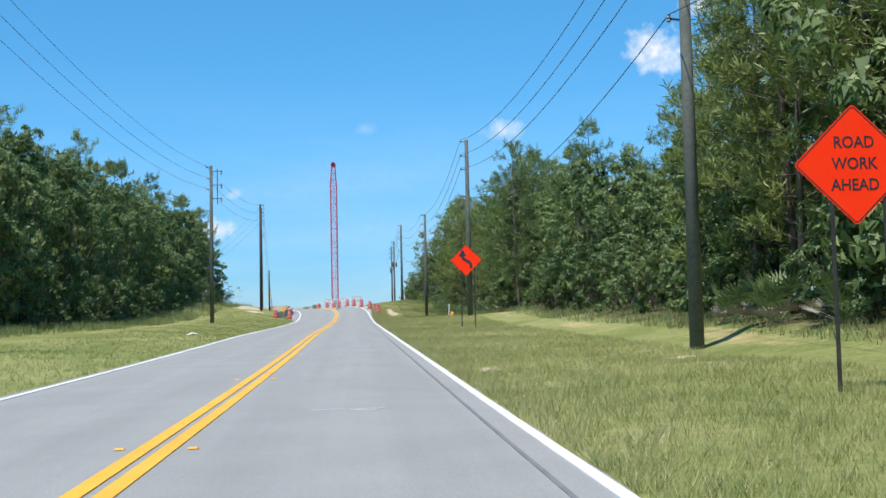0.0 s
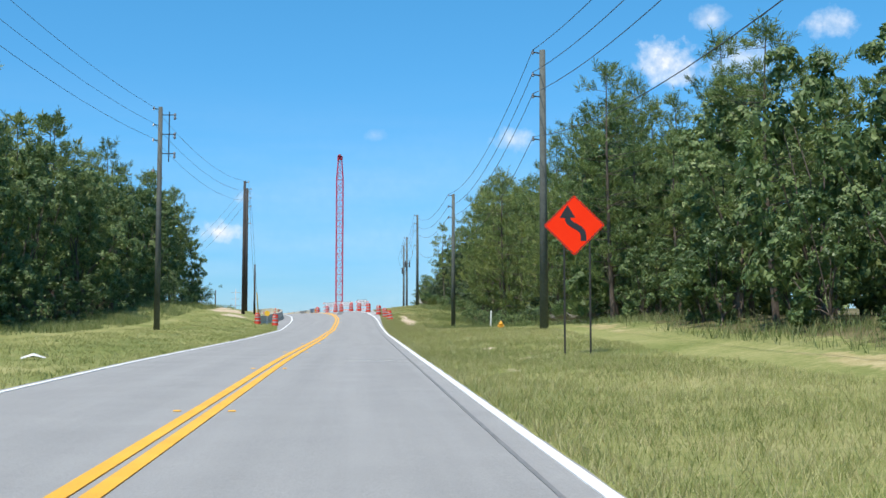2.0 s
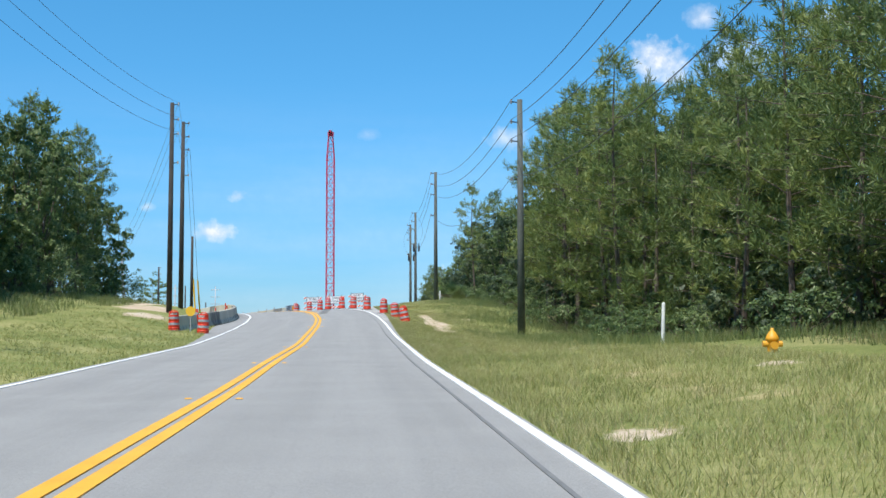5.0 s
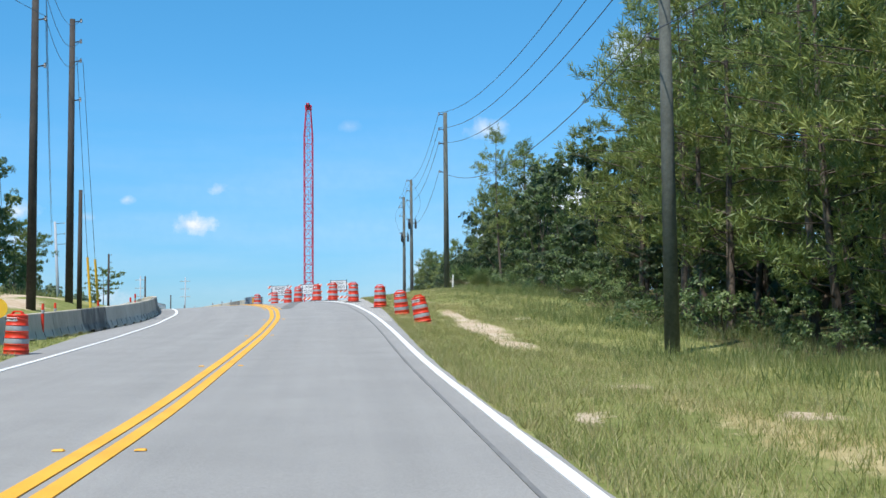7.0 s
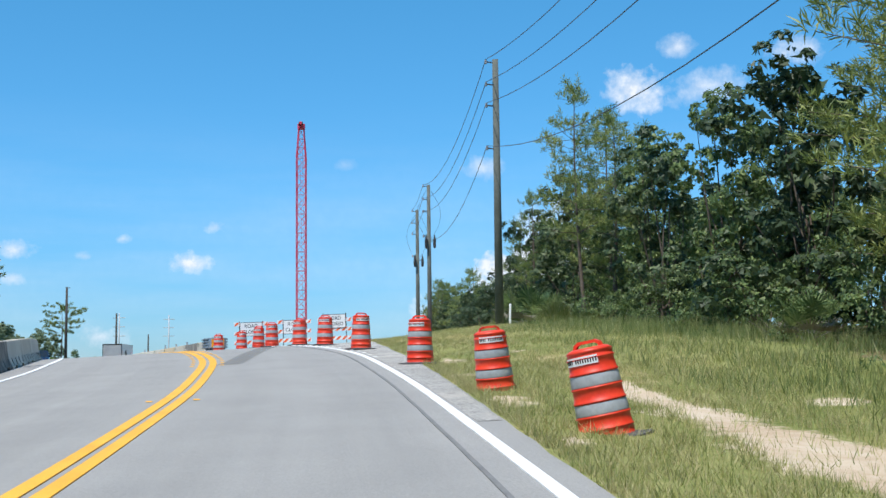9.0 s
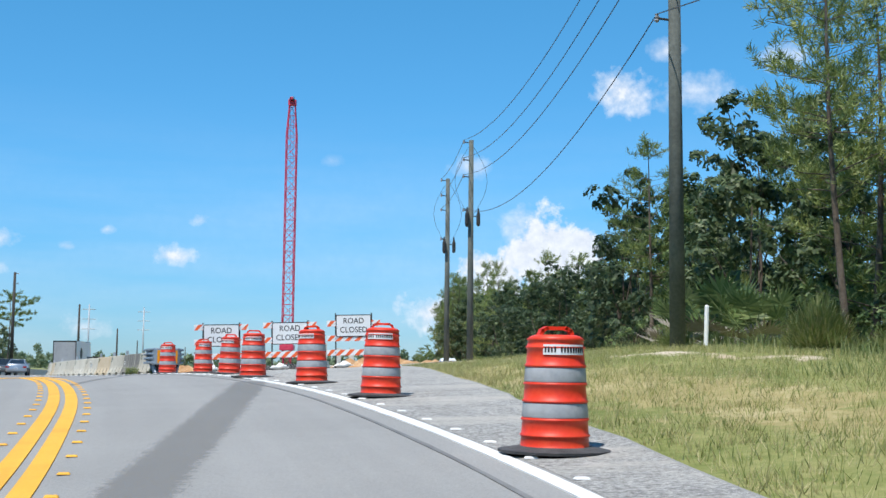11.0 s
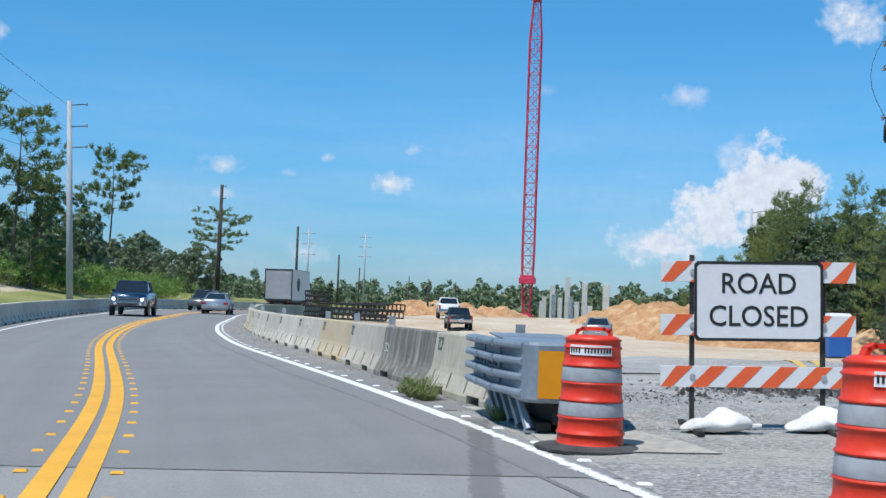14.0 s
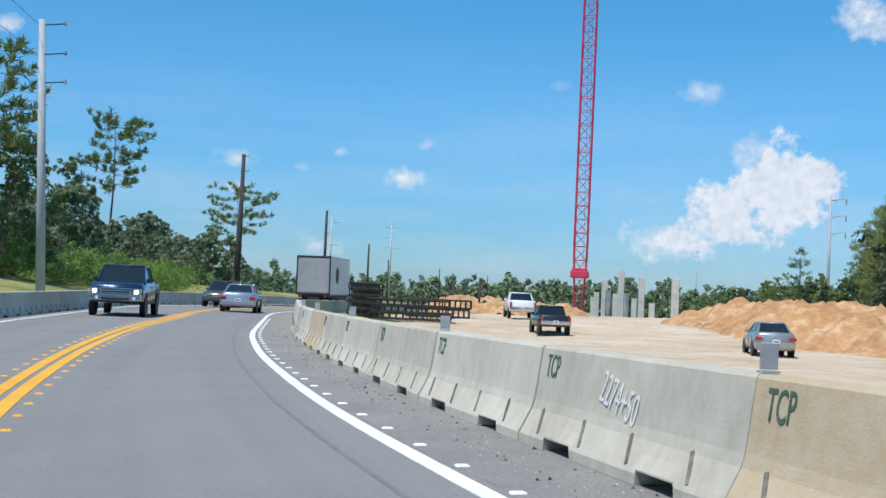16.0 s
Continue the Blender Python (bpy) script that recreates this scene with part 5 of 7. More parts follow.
# ---- road works ----
def make_drum():
    """A traffic drum, standing at the origin."""
    root = thing("traffic_drum", "orange plastic traffic drum with white bands on a rubber base", "traffic drum", "traffic drums along the closed lane")
    r = lambda z: 0.292 - 0.058 * (z / 0.95)
    steps = [0.03, 0.14, 0.27, 0.42, 0.56, 0.71, 0.86, 0.93]
    prof = []
    for a, b in zip(steps, steps[1:]):
        prof += [(r(a) + 0.010, a + 0.004), (r(a) - 0.004, a + 0.016), (r(b) - 0.004, b - 0.014), (r(b) + 0.010, b - 0.004)]
    prof += [(r(0.93) - 0.03, 0.955), (0.17, 0.965), (0.02, 0.965)]
    part("body", turned(bmesh.new(), prof, 28), ORANGE, root, "", True)
    for a, b in ((0.27, 0.42), (0.56, 0.71)):
        part("reflective_band", turned(bmesh.new(), [(r(a) + 0.0005, a + 0.018), (r(a) + 0.002, a + 0.022), (r(b) + 0.002, b - 0.02), (r(b) + 0.0005, b - 0.016)], 28, cap=False), REFLECT, root, "white reflective band", True)
    bm = bmesh.new()
    pts = [Vector((-0.15, 0, 0.955)), Vector((-0.13, 0, 1.0)), Vector((-0.09, 0, 1.02)), Vector((0.09, 0, 1.02)), Vector((0.13, 0, 1.0)), Vector((0.15, 0, 0.955))]
    for a, b in zip(pts, pts[1:]):
        box(bm, ((b - a).length + 0.02, 0.06, 0.03), Matrix.Translation((a + b) / 2) @ (b - a).to_track_quat("X", "Z").to_matrix().to_4x4())
    part("handle", bm, ORANGE, root)
    # the maker's plate: pale with illegible bars
    bm = bmesh.new()
    rows = []
    for z in (0.80, 0.885):
        rows.append([((r(z) + 0.006) * math.cos(a), (r(z) + 0.006) * math.sin(a), z) for a in np.linspace(radians(-140), radians(-50), 12)])
    loft(bm, rows, closed=False)
    part("name_plate", bm, WHITE_SHEET, root, "white plate with dark marks")
    for k in range(14):
        if k == 4:
            continue
        a = radians(-135 + k * 6.15)
        rr = r(0.843) + 0.009
        part("plate_mark", boxed((0.014, 0.004, 0.046), pose(rr * math.cos(a), rr * math.sin(a), 0.843, 0, 0, math.degrees(a) + 90)), BLACK_PAINT, root)
    bm = turned(bmesh.new(), [(0.47, 0.0), (0.475, 0.022), (0.33, 0.045), (0.30, 0.05)], 16)
    part("rubber_base", bm, RUBBER, root, "black rubber ring base")
    return root


DRUM = make_drum()
DRUMS_RIGHT = [(-13.08, 149.0, -10, 5), (-14.07, 154.6, -6, 3), (-15.47, 162.5, 0, 1), (-17.45, 171.15, 0, 1), (-19.28, 178.3, 1, 0), (-20.78, 183.1, -1, 0),
               (-22.60, 187.95, 0, 0), (-23.96, 192.7, 1.5, 0), (-25.76, 198.4, 0, 0), (-27.58, 201.66, 0, 0)]
first = True
for k, (x, y, ry, rx) in enumerate(DRUMS_RIGHT + [(-22.0, 136.7, 2, 0), (-23.8, 138.3, -1, 0)]):
    l = float(across(x, y))
    lo, hi = paved(y)
    z = float(road_z(l, y)) if lo < l < hi else stand(x, y) - (0.10 if k < 2 else 0.02)
    m = pose(x, y, z + 0.002, rx, ry, (k * 37) % 60 - 30)
    if first:
        DRUM.matrix_basis, first = m, False
    else:
        copy_thing(DRUM, m)


def barrier_mesh(length):
    """A safety-shape barrier unit with two drain slots under each foot; x runs along it."""
    prof = lambda foot: [(-0.305, foot), (-0.305, 0.075 + foot * 0.2), (-0.236, 0.205), (-0.196, 0.285), (-0.173, 0.365), (-0.158, 0.46), (-0.115, 0.79), (-0.10, 0.81), (0.10, 0.81), (0.115, 0.79), (0.158, 0.46), (0.173, 0.365), (0.196, 0.285), (0.236, 0.205), (0.305, 0.075 + foot * 0.2), (0.305, foot)]
    xs = [(-length / 2, 0), (-length * 0.33, 0), (-length * 0.33 + 0.02, 0.11), (-length * 0.17, 0.11), (-length * 0.17 + 0.02, 0), (length * 0.17, 0), (length * 0.17 + 0.02, 0.11),
          (length * 0.33, 0.11), (length * 0.33 + 0.02, 0), (length / 2, 0)]
    return loft(bmesh.new(), [[(x, y, z) for y, z in prof(f)] for x, f in xs])


def groove_shade_mesh(s):
    """One slanting dark strip, proud of the foot on the side s, painting the shade of its grooves."""
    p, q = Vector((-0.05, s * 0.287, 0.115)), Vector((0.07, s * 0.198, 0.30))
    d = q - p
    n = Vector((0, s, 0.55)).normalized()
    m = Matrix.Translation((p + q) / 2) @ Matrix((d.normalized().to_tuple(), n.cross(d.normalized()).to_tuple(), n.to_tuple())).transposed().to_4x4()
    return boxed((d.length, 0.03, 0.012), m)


UNIT = 3.62
SHAPE = bpy.data.meshes.new("barrier")
bm = barrier_mesh(UNIT)
bm.to_mesh(SHAPE)
bm.free()
GROOVE_SHADE = {}
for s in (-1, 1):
    GROOVE_SHADE[s] = bpy.data.meshes.new("groove")
    bm = groove_shade_mesh(s)
    bm.to_mesh(GROOVE_SHADE[s])
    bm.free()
    # the stained units' dark colour serves here as painted shade
    GROOVE_SHADE[s].materials.append(CONCRETE_DARK)
FACE_ROAD = Matrix(((-1, 0, 0, 0), (0, 0, 1, 0), (0, 1, 0, 0), (0, 0, 0, 1)))


def barrier_row(offset, y0, y1, group, styles, writing, facing):
    """Barrier units end to end along the road at an offset from its middle line."""
    y, n = y0, 0
    skins = {}
    while y < y1:
        p = Vector(on_road(offset(y), y))
        step = 3.66
        for _ in range(3):
            y2 = y + step * math.cos(radians(heading(y + 1.6)))
        q = Vector(on_road(offset(y2), y2))
        d = q - p
        style = styles.get(n, "plain")
        label = {"plain": "pale grey concrete barrier unit", "dirty": "blackened weather-stained concrete barrier unit", "tan": "concrete barrier unit with a tan stain"}[style] + " beside the road"
        ang = math.degrees(math.atan2(d.y, d.x))
        root = thing("concrete_barrier", label, "concrete barrier", group, at=Matrix.Translation((p + q) / 2) @ pose(0, 0, 0, 0, -math.degrees(math.asin(d.z / d.length)), ang))
        mat = {"plain": CONCRETE, "dirty": CONCRETE_DARK, "tan": CONCRETE_TAN}[style]
        if style not in skins:
            me = SHAPE.copy()
            me.materials.append(mat)
            skins[style] = me
        ob = new("body", skins[style])
        ob.parent = root
        # four dark strips on the foot, drawn for shade in its grooves
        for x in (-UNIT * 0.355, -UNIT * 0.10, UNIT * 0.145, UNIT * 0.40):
            g = new("groove", GROOVE_SHADE[facing])
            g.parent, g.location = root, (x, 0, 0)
        writing(n, root)
        y, n = y2, n + 1


def right_writing(n, root):
    slope = Matrix.Rotation(radians(8), 4, "X")
    if n in (0, 2, 3, 4, 5, 6, 7, 8, 10):
        lettering("stencil", "TCP", 0.19, GREEN_PAINT, root, Matrix.Translation((1.50, 0.1375, 0.645)) @ slope @ FACE_ROAD, "green stencilled letters", 0.002, 0.64)
    if n in (4,):
        lettering("graffiti", "2274+50", 0.24, CHALK, root, Matrix.Translation((0.05, 0.159, 0.50)) @ slope @ FACE_ROAD @ pose(0, 0, 0.003, 0, 0, -12), "white sprayed figures", -0.002, 0.6)
    if n in (1,):
        lettering("graffiti", "23-2", 0.16, CHALK, root, Matrix.Translation((1.45, 0.1645, 0.46)) @ slope @ FACE_ROAD, "white sprayed figures", -0.003, 0.7)
    if n in (0, 2, 3, 4, 6, 8, 10, 12):
        bm = box(boxed((0.012, 0.115, 0.15), pose(-1.74, 0, 0.91), 0.004), (0.06, 0.12, 0.012), pose(-1.74, 0, 0.822), 0.003)
        part("reflector", bm, STEEL, root, "grey reflector plate on top")


barrier_row(lambda y: float(np.interp(y, [205, 208, 212, 215, 218, 222, 226, 240], [4.55, 4.55, 4.62, 4.75, 4.83, 4.90, 4.87, 4.85])), 204.87, 318, "concrete barriers along the right lane", {1: "dirty", 3: "tan", 9: "tan"}, right_writing, 1)
barrier_row(lambda y: float(np.interp(y, [138, 150, 160, 200, 240, 330], [-6.9, -6.3, -5.75, -5.2, -4.8, -4.75])), 138.5, 318, "concrete barriers along the left lane",
            {k: "dirty" for k in (3, 8, 14, 21, 22, 26)}, lambda n, root: None, -1)


RUBBLE_PAD = surface("cracked_pad_concrete", [(0.20, 0.185, 0.16), (0.40, 0.375, 0.33), (0.54, 0.515, 0.46)], 0.95, scales=(1.2, 11.0), bump=0.6, bump_scale=30.0)


def crash_cushion():
    """The blue-grey crash cushion before the first barrier unit; x runs back from its nose."""
    p, q = Vector(on_road(4.35, 202.62)), Vector(on_road(4.57, 204.9))
    d = q - p
    root = thing("crash_cushion", "blue-grey steel crash cushion with an amber reflective nose before the barrier", "crash cushion", at=Matrix.Translation(p) @ pose(0, 0, 0, 0, 0, math.degrees(math.atan2(d.y, d.x))))
    L = d.length
    half = lambda x: 0.42 + 0.15 * min(1.0, max(0.0, x - 0.1) / 0.75)
    # rolled side rail: four ridges with deep flutes between them, closed on the inside
    wave = []
    for k in range(4):
        z = 0.37 + 0.148 * k
        wave += [(-0.05, z - 0.040), (0.035, z - 0.034), (0.05, z - 0.012), (0.05, z + 0.012), (0.035, z + 0.034), (-0.05, z + 0.040)]
    wave[-1] = (-0.03, 0.855)
    wave += [(-0.075, 0.855), (-0.075, 0.33)]
    cuts = [0.10, 0.85, 1.7, L]
    for s in (-1, 1):
        for k, (a, b) in enumerate(zip(cuts, cuts[1:])):
            grow = 0.014 * k
            part("side_rail", loft(bmesh.new(), [[(x, s * (half(x) + grow + o), z) for o, z in wave] for x in np.linspace(a, b + 0.05, 4)]), GREY_METAL, root)
            if k:
                for u in (0.3, 0.7):
                    x = a + (b - a) * u
                    part("slot", boxed((0.22, 0.012, 0.028), pose(x, s * (half(x) + grow - 0.046), 0.592)), DARK_TRIM, root, "dark slot")
    prof = [(0.55, -0.47), (0.10, -0.45), (-0.03, -0.42), (-0.09, -0.34), (-0.10, 0.34), (-0.03, 0.42), (0.10, 0.45), (0.55, 0.47)]
    part("nose", loft(bmesh.new(), [[(x + dx, y * k, z) for x, y in prof] for z, dx, k in ((0.30, 0.03, 0.97), (0.33, 0, 1), (0.83, 0, 1), (0.86, 0.03, 0.97))]), GREY_METAL, root)
    bm = loft(bmesh.new(), [[(-0.106 + dx, y, z) for y, dx in ((-0.335, 0.006), (-0.2, 0), (-0.07, 0.004), (0.07, 0), (0.2, 0.004), (0.335, 0.006))] for z in (0.345, 0.785)], closed=False)
    part("reflector_sheet", bm, AMBER, root, "amber reflective sheet")
    for k, (a, b) in enumerate(zip(cuts, cuts[1:])):
        w = half((a + b) / 2)
        part("top_plate", boxed((b - a - 0.10, 2 * w - 0.34, 0.02), pose((a + b) / 2, 0, 0.80 + 0.03 * k, 0, -2.5), 0.005), GREY_METAL, root)
        # dark hull block added to fill the inside with shade
        part("bay", boxed((b - a - 0.06, 2 * w - 0.20, 0.44), pose((a + b) / 2, 0, 0.57), 0.03), DARK_TRIM, root)
        part("cross_frame", boxed((0.05, 2 * w - 0.16, 0.46), pose(a + 0.02, 0, 0.59), 0.01), GREY_METAL, root)
    for x in (0.25, 0.7, 1.15, 1.6, 2.05):
        for s in (-1, 1):
            bm = bmesh.new()
            rod(bm, (x + 0.22, s * 0.44, 0.42), (x - 0.06, s * 0.34, 0.03), 0.035, 0.05, 6)
            box(bm, (0.14, 0.10, 0.02), pose(x - 0.06, s * 0.34, 0.012))
            part("leg", bm, GREY_METAL, root)
            part("brace", rodded((x - 0.1, s * 0.40, 0.40), (x + 0.2, s * 0.30, 0.06), 0.022, 0.022, 6), DARK_STEEL, root)
    for s in (-1, 1):
        part("ground_rail", boxed((L - 0.2, 0.14, 0.10), pose(L / 2, s * 0.22, 0.06), 0.02), DARK_STEEL, root)
    # dark block added along the middle for the shade underneath
    part("ground_beam", boxed((L - 0.15, 0.30, 0.24), pose(L / 2, 0, 0.20), 0.03), DARK_TRIM, root)


crash_cushion()
ribbon("concrete_pad", lambda y: float(np.interp(y, [201.4, 205.4], [3.98, 4.10])), lambda y: 5.1, 201.4, 205.4, RUBBLE_PAD, 0.016, "cracked pale concrete pad under the crash cushion", "concrete pad", step=0.4, wobble=0.05, lanes=2)


def diamond_panel(side, corner=0.06, steps=4):
    """Outline of a square standing on its corner, with rounded corners, in the xy plane."""
    h = side / 2
    pts = []
    for k in range(4):
        cx, cy = ((1, 1), (-1, 1), (-1, -1), (1, -1))[k]
        for j in range(steps + 1):
            a = radians(90 * k + 90 * j / steps)
            pts.append((cx * (h - corner) + corner * math.cos(a), cy * (h - corner) + corner * math.sin(a)))
    c = math.cos(radians(45))
    return [((x - y) * c, (x + y) * c) for x, y in pts]


def plate(outline, thick, z0=0.0):
    bm = bmesh.new()
    return loft(bm, [[(x, y, z0) for x, y in outline], [(x, y, z0 + thick) for x, y in outline]])


def frame_ring(outer, inner, thick, z0):
    bm = bmesh.new()
    n = len(outer)
    rings = [[bm.verts.new((x, y, z)) for x, y in o] for o, z in ((outer, z0), (outer, z0 + thick), (inner, z0 + thick), (inner, z0))]
    for a in range(4):
        for k in range(n):
            r0, r1 = rings[a], rings[(a + 1) % 4]
            bm.faces.new((r0[k], r0[(k + 1) % n], r1[(k + 1) % n], r1[k]))
    bmesh.ops.recalc_face_normals(bm, faces=bm.faces[:])
    return bm


def warning_sign(x, y, mid, yaw, posts, label, face):
    z = stand(x, y)
    root = thing("warning_sign", label, "road sign", "orange warning signs", at=pose(x, y, z, 0, 0, yaw))
    up = pose(0, 0, mid - z, 90, 0, 0)
    for name, bm, mat, lab in (("panel", plate(diamond_panel(1.22), 0.004), SIGN_ORANGE, "fluorescent orange diamond"),
                               ("border", frame_ring(diamond_panel(1.19), diamond_panel(1.155, 0.045), 0.002, 0.004), BLACK_PAINT, "thin black border")):
        ob = part(name, bm, mat, root, lab)
        ob.data.transform(up)
    for px in posts:
        part("post", boxed((0.055, 0.045, mid - z + 0.45), pose(px, 0.03, (mid - z) / 2 + 0.05), 0.008), DARK_STEEL, root, "dark steel post")
    face(root, up)


def road_work_face(root, up):
    for k, w in enumerate(("ROAD", "WORK", "AHEAD")):
        lettering("lettering", w, 0.168, BLACK_PAINT, root, up @ pose(0, 0.31 - 0.30 * k, 0.0065), "black capitals", 0.003, 0.88)


def curve_arrow_face(root, up):
    c = 0.86
    pts = [(0.30, -0.52), (0.30, -0.36), (0.27, -0.22), (0.18, -0.12), (0.05, -0.04), (-0.08, 0.03), (-0.17, 0.11), (-0.21, 0.20), (-0.22, 0.30)]
    pts = [Vector((a * c, b * c, 0)) for a, b in pts]
    bm = bmesh.new()
    left, right = [], []
    for k, p in enumerate(pts):
        d = (pts[min(k + 1, len(pts) - 1)] - pts[max(k - 1, 0)]).normalized()
        n = Vector((-d.y, d.x, 0)) * 0.082
        left.append(p + n)
        right.append(p - n)
    rows = [[bm.verts.new(v + Vector((0, 0, z))) for v in left + right[::-1]] for z in (0.0045, 0.007)]
    n = len(rows[0])
    for k in range(len(pts) - 1):
        bm.faces.new((rows[1][k], rows[1][n - 1 - k], rows[1][n - 2 - k], rows[1][k + 1]))
    tri = [bm.verts.new((a * c, b * c, 0.007)) for a, b in ((-0.48, 0.25), (0.04, 0.25), (-0.22, 0.68))]
    bm.faces.new(tri)
    ob = part("curve_arrow", bm, BLACK_PAINT, root, "black reverse-curve arrow")
    ob.data.transform(up)


warning_sign(5.19, 17.3, 3.64, 3, (-0.33, 0.42), "orange diamond sign lettered ROAD WORK AHEAD on two dark posts", road_work_face)
warning_sign(-1.06, 66.5, 5.64, -4, (-0.29, 0.43), "orange diamond reverse-curve sign on two dark posts", curve_arrow_face)


def make_barricade(lift=0.0):
    """A three-rail barricade with a sign, at the origin, facing -y; the sign's middle is over the origin."""
    root = thing("barricade", "three-rail striped barricade carrying a white ROAD CLOSED sign", "barricade", "barricades across the closed road")
    W, h = 1.85, 0.20
    for s in (-0.62, 0.62):
        part("post", boxed((0.045, 0.045, 1.68 + lift), pose(s, 0, 0.84 + lift / 2), 0.006), DARK_STEEL, root, "dark steel upright")
        part("foot", boxed((0.06, 1.2, 0.05), pose(s, 0.05, 0.025), 0.01), DARK_STEEL, root)
    for z in (0.52, 1.01, 1.52):
        rail = part("rail", boxed((W, 0.02, h), pose(0, -0.035, z), 0.004), WHITE_SHEET, root, "white board with orange diagonal stripes")
        x = -W / 2 - 0.05
        k = 0
        while x < W / 2:
            # slanting stripe, cut to the board
            quad = [(x, z - h / 2), (x + 0.16, z - h / 2), (x + 0.16 + h, z + h / 2), (x + h, z + h / 2)]
            clip = [(min(max(a, -W / 2), W / 2), b) for a, b in quad]
            if clip[1][0] - clip[0][0] > 0.01 or clip[2][0] - clip[3][0] > 0.01:
                bm = bmesh.new()
                bm.faces.new([bm.verts.new((a, -0.048, b)) for a, b in clip])
                part("stripe", bm, RAIL_ORANGE, rail)
            x += 0.33
        for s in (-0.62, 0.62):
            part("bolt", rodded((s, -0.046, z), (s, -0.06, z), 0.028, 0.028, 10), STEEL, rail)
    sign = [(-0.61 + 0.03, -0.38), (0.58, -0.38), (0.61, -0.35), (0.61, 0.35), (0.58, 0.38), (-0.58, 0.38), (-0.61, 0.35), (-0.61, -0.35)]
    ins2 = [(x * 0.955, y * 0.925) for x, y in sign]
    up = pose(0, -0.062, 1.24 + lift, 90, 0, 0)
    panel = part("sign_panel", plate(sign, 0.006), WHITE_SHEET, root, "white sign with black border")
    panel.data.transform(up)
    ob = part("border", frame_ring(sign, ins2, 0.002, 0.006), BLACK_PAINT, panel)
    ob.data.transform(up)
    lettering("lettering", "ROAD", 0.20, BLACK_PAINT, panel, up @ pose(0, 0.16, 0.008), "black capitals", 0.002, 0.92)
    lettering("lettering", "CLOSED", 0.20, BLACK_PAINT, panel, up @ pose(0, -0.15, 0.008), "black capitals", 0.002, 0.92)
    return root


BARRICADE, HIGH_BARRICADE = make_barricade(), make_barricade(0.2)


def make_sandbag():
    bm = bmesh.new()
    bmesh.ops.create_icosphere(bm, subdivisions=3, radius=1.0)
    for v in bm.verts:
        x, y, z = v.co
        k = 1 - 0.35 * max(0, abs(x) - 0.5)
        sag = 0.5 + 0.10 * math.sin(x * 4 + y * 3) + 0.05 * math.sin(x * 9 + 1)
        v.co = Vector((x * 0.34, y * 0.19 * k + 0.02 * math.sin(5 * x), max(-0.02, (z * 0.5 + 0.42) * 0.19 * (sag + 0.4) * k * (1 + 0.5 * x + 0.25 * math.sin(7 * x + 4 * y)))))
    root = thing("sandbag", "white woven sandbag lying slack on the asphalt", "sandbag", "sandbags at the barricades")
    part("sack", bm, SACK, root, "", True)
    bm = bmesh.new()
    loft(bm, [[(0.33, y, 0.05 + z) for y, z in ((-0.03, 0), (0.03, 0), (0.03, 0.03), (-0.03, 0.03))], [(0.42, y * 2.4, 0.06 + z) for y, z in ((-0.03, 0), (0.03, 0), (0.03, 0.02), (-0.03, 0.02))]])
    part("tied_end", bm, SACK, root)
    return root


BAG = make_sandbag()
B1, B2, B3 = (-26.08, 203.22, 8), (-23.72, 203.2, 0), (-21.55, 203.42, 2)
first = True
bag_first = True
for x, y, yaw in (B1, B2, B3):
    l = float(across(x, y))
    z = float(road_z(l, y))
    tilt = math.degrees(math.atan(float(np.interp(y, YY, BK_))))
    m = pose(x, y, z, 0, -tilt * 0.6, yaw)
    if first:
        BARRICADE.matrix_basis, first = m, False
    elif x == B3[0]:
        HIGH_BARRICADE.matrix_basis = m
    else:
        copy_thing(BARRICADE, m)
    for s, dx, dy, turn in ((-1, 0.22, -0.16, 8), (1, -0.05, -0.12, -5)):
        bx, by = x + (s * 0.62 + dx) * math.cos(radians(yaw)), y + (s * 0.62) * math.sin(radians(yaw)) + dy
        bl = float(across(bx, by))
        mb = pose(bx, by, float(road_z(bl, by)) + 0.02, 0, -2, yaw + turn + s * 20)
        if bag_first:
            BAG.matrix_basis, bag_first = mb, False
        else:
            copy_thing(BAG, mb)


# raised markers beside the painted lines
def marker_mesh(name, mat):
    bm = boxed((0.11, 0.09, 0.017), pose(0, 0, 0.009), 0.005, 0.75)
    me = bpy.data.meshes.new(name)
    bm.to_mesh(me)
    bm.free()
    me.materials.append(mat)
    return me


AMBER_MARK, WHITE_MARK = marker_mesh("amber_marker", YELLOW), marker_mesh("white_marker", WHITE_LINE)


def markers(l, y0, y1, step, me, label, group):
    y = y0
    while y < y1:
        ob = new("pavement_marker", me)
        x, yy, z = on_road(l(y) if callable(l) else l, y)
        ob.matrix_basis = pose(x, yy, z + 0.004, 0, 0, heading(y))
        tagged(ob, label, "pavement marker", group)
        y += step * math.cos(radians(heading(y)))


for l in (-0.36, 0.36):
    markers(l, 12.0, 165, 12.0, AMBER_MARK, "small amber raised pavement marker beside the centre line", "amber pavement markers")
    markers(l, 166, 262, 1.22, AMBER_MARK, "small amber raised pavement marker beside the centre line", "amber pavement markers")
markers(lambda y: WHITE_AT(y) + 0.20, 166, 262, 1.22, WHITE_MARK, "small white raised pavement marker beside the edge line", "white pavement markers")


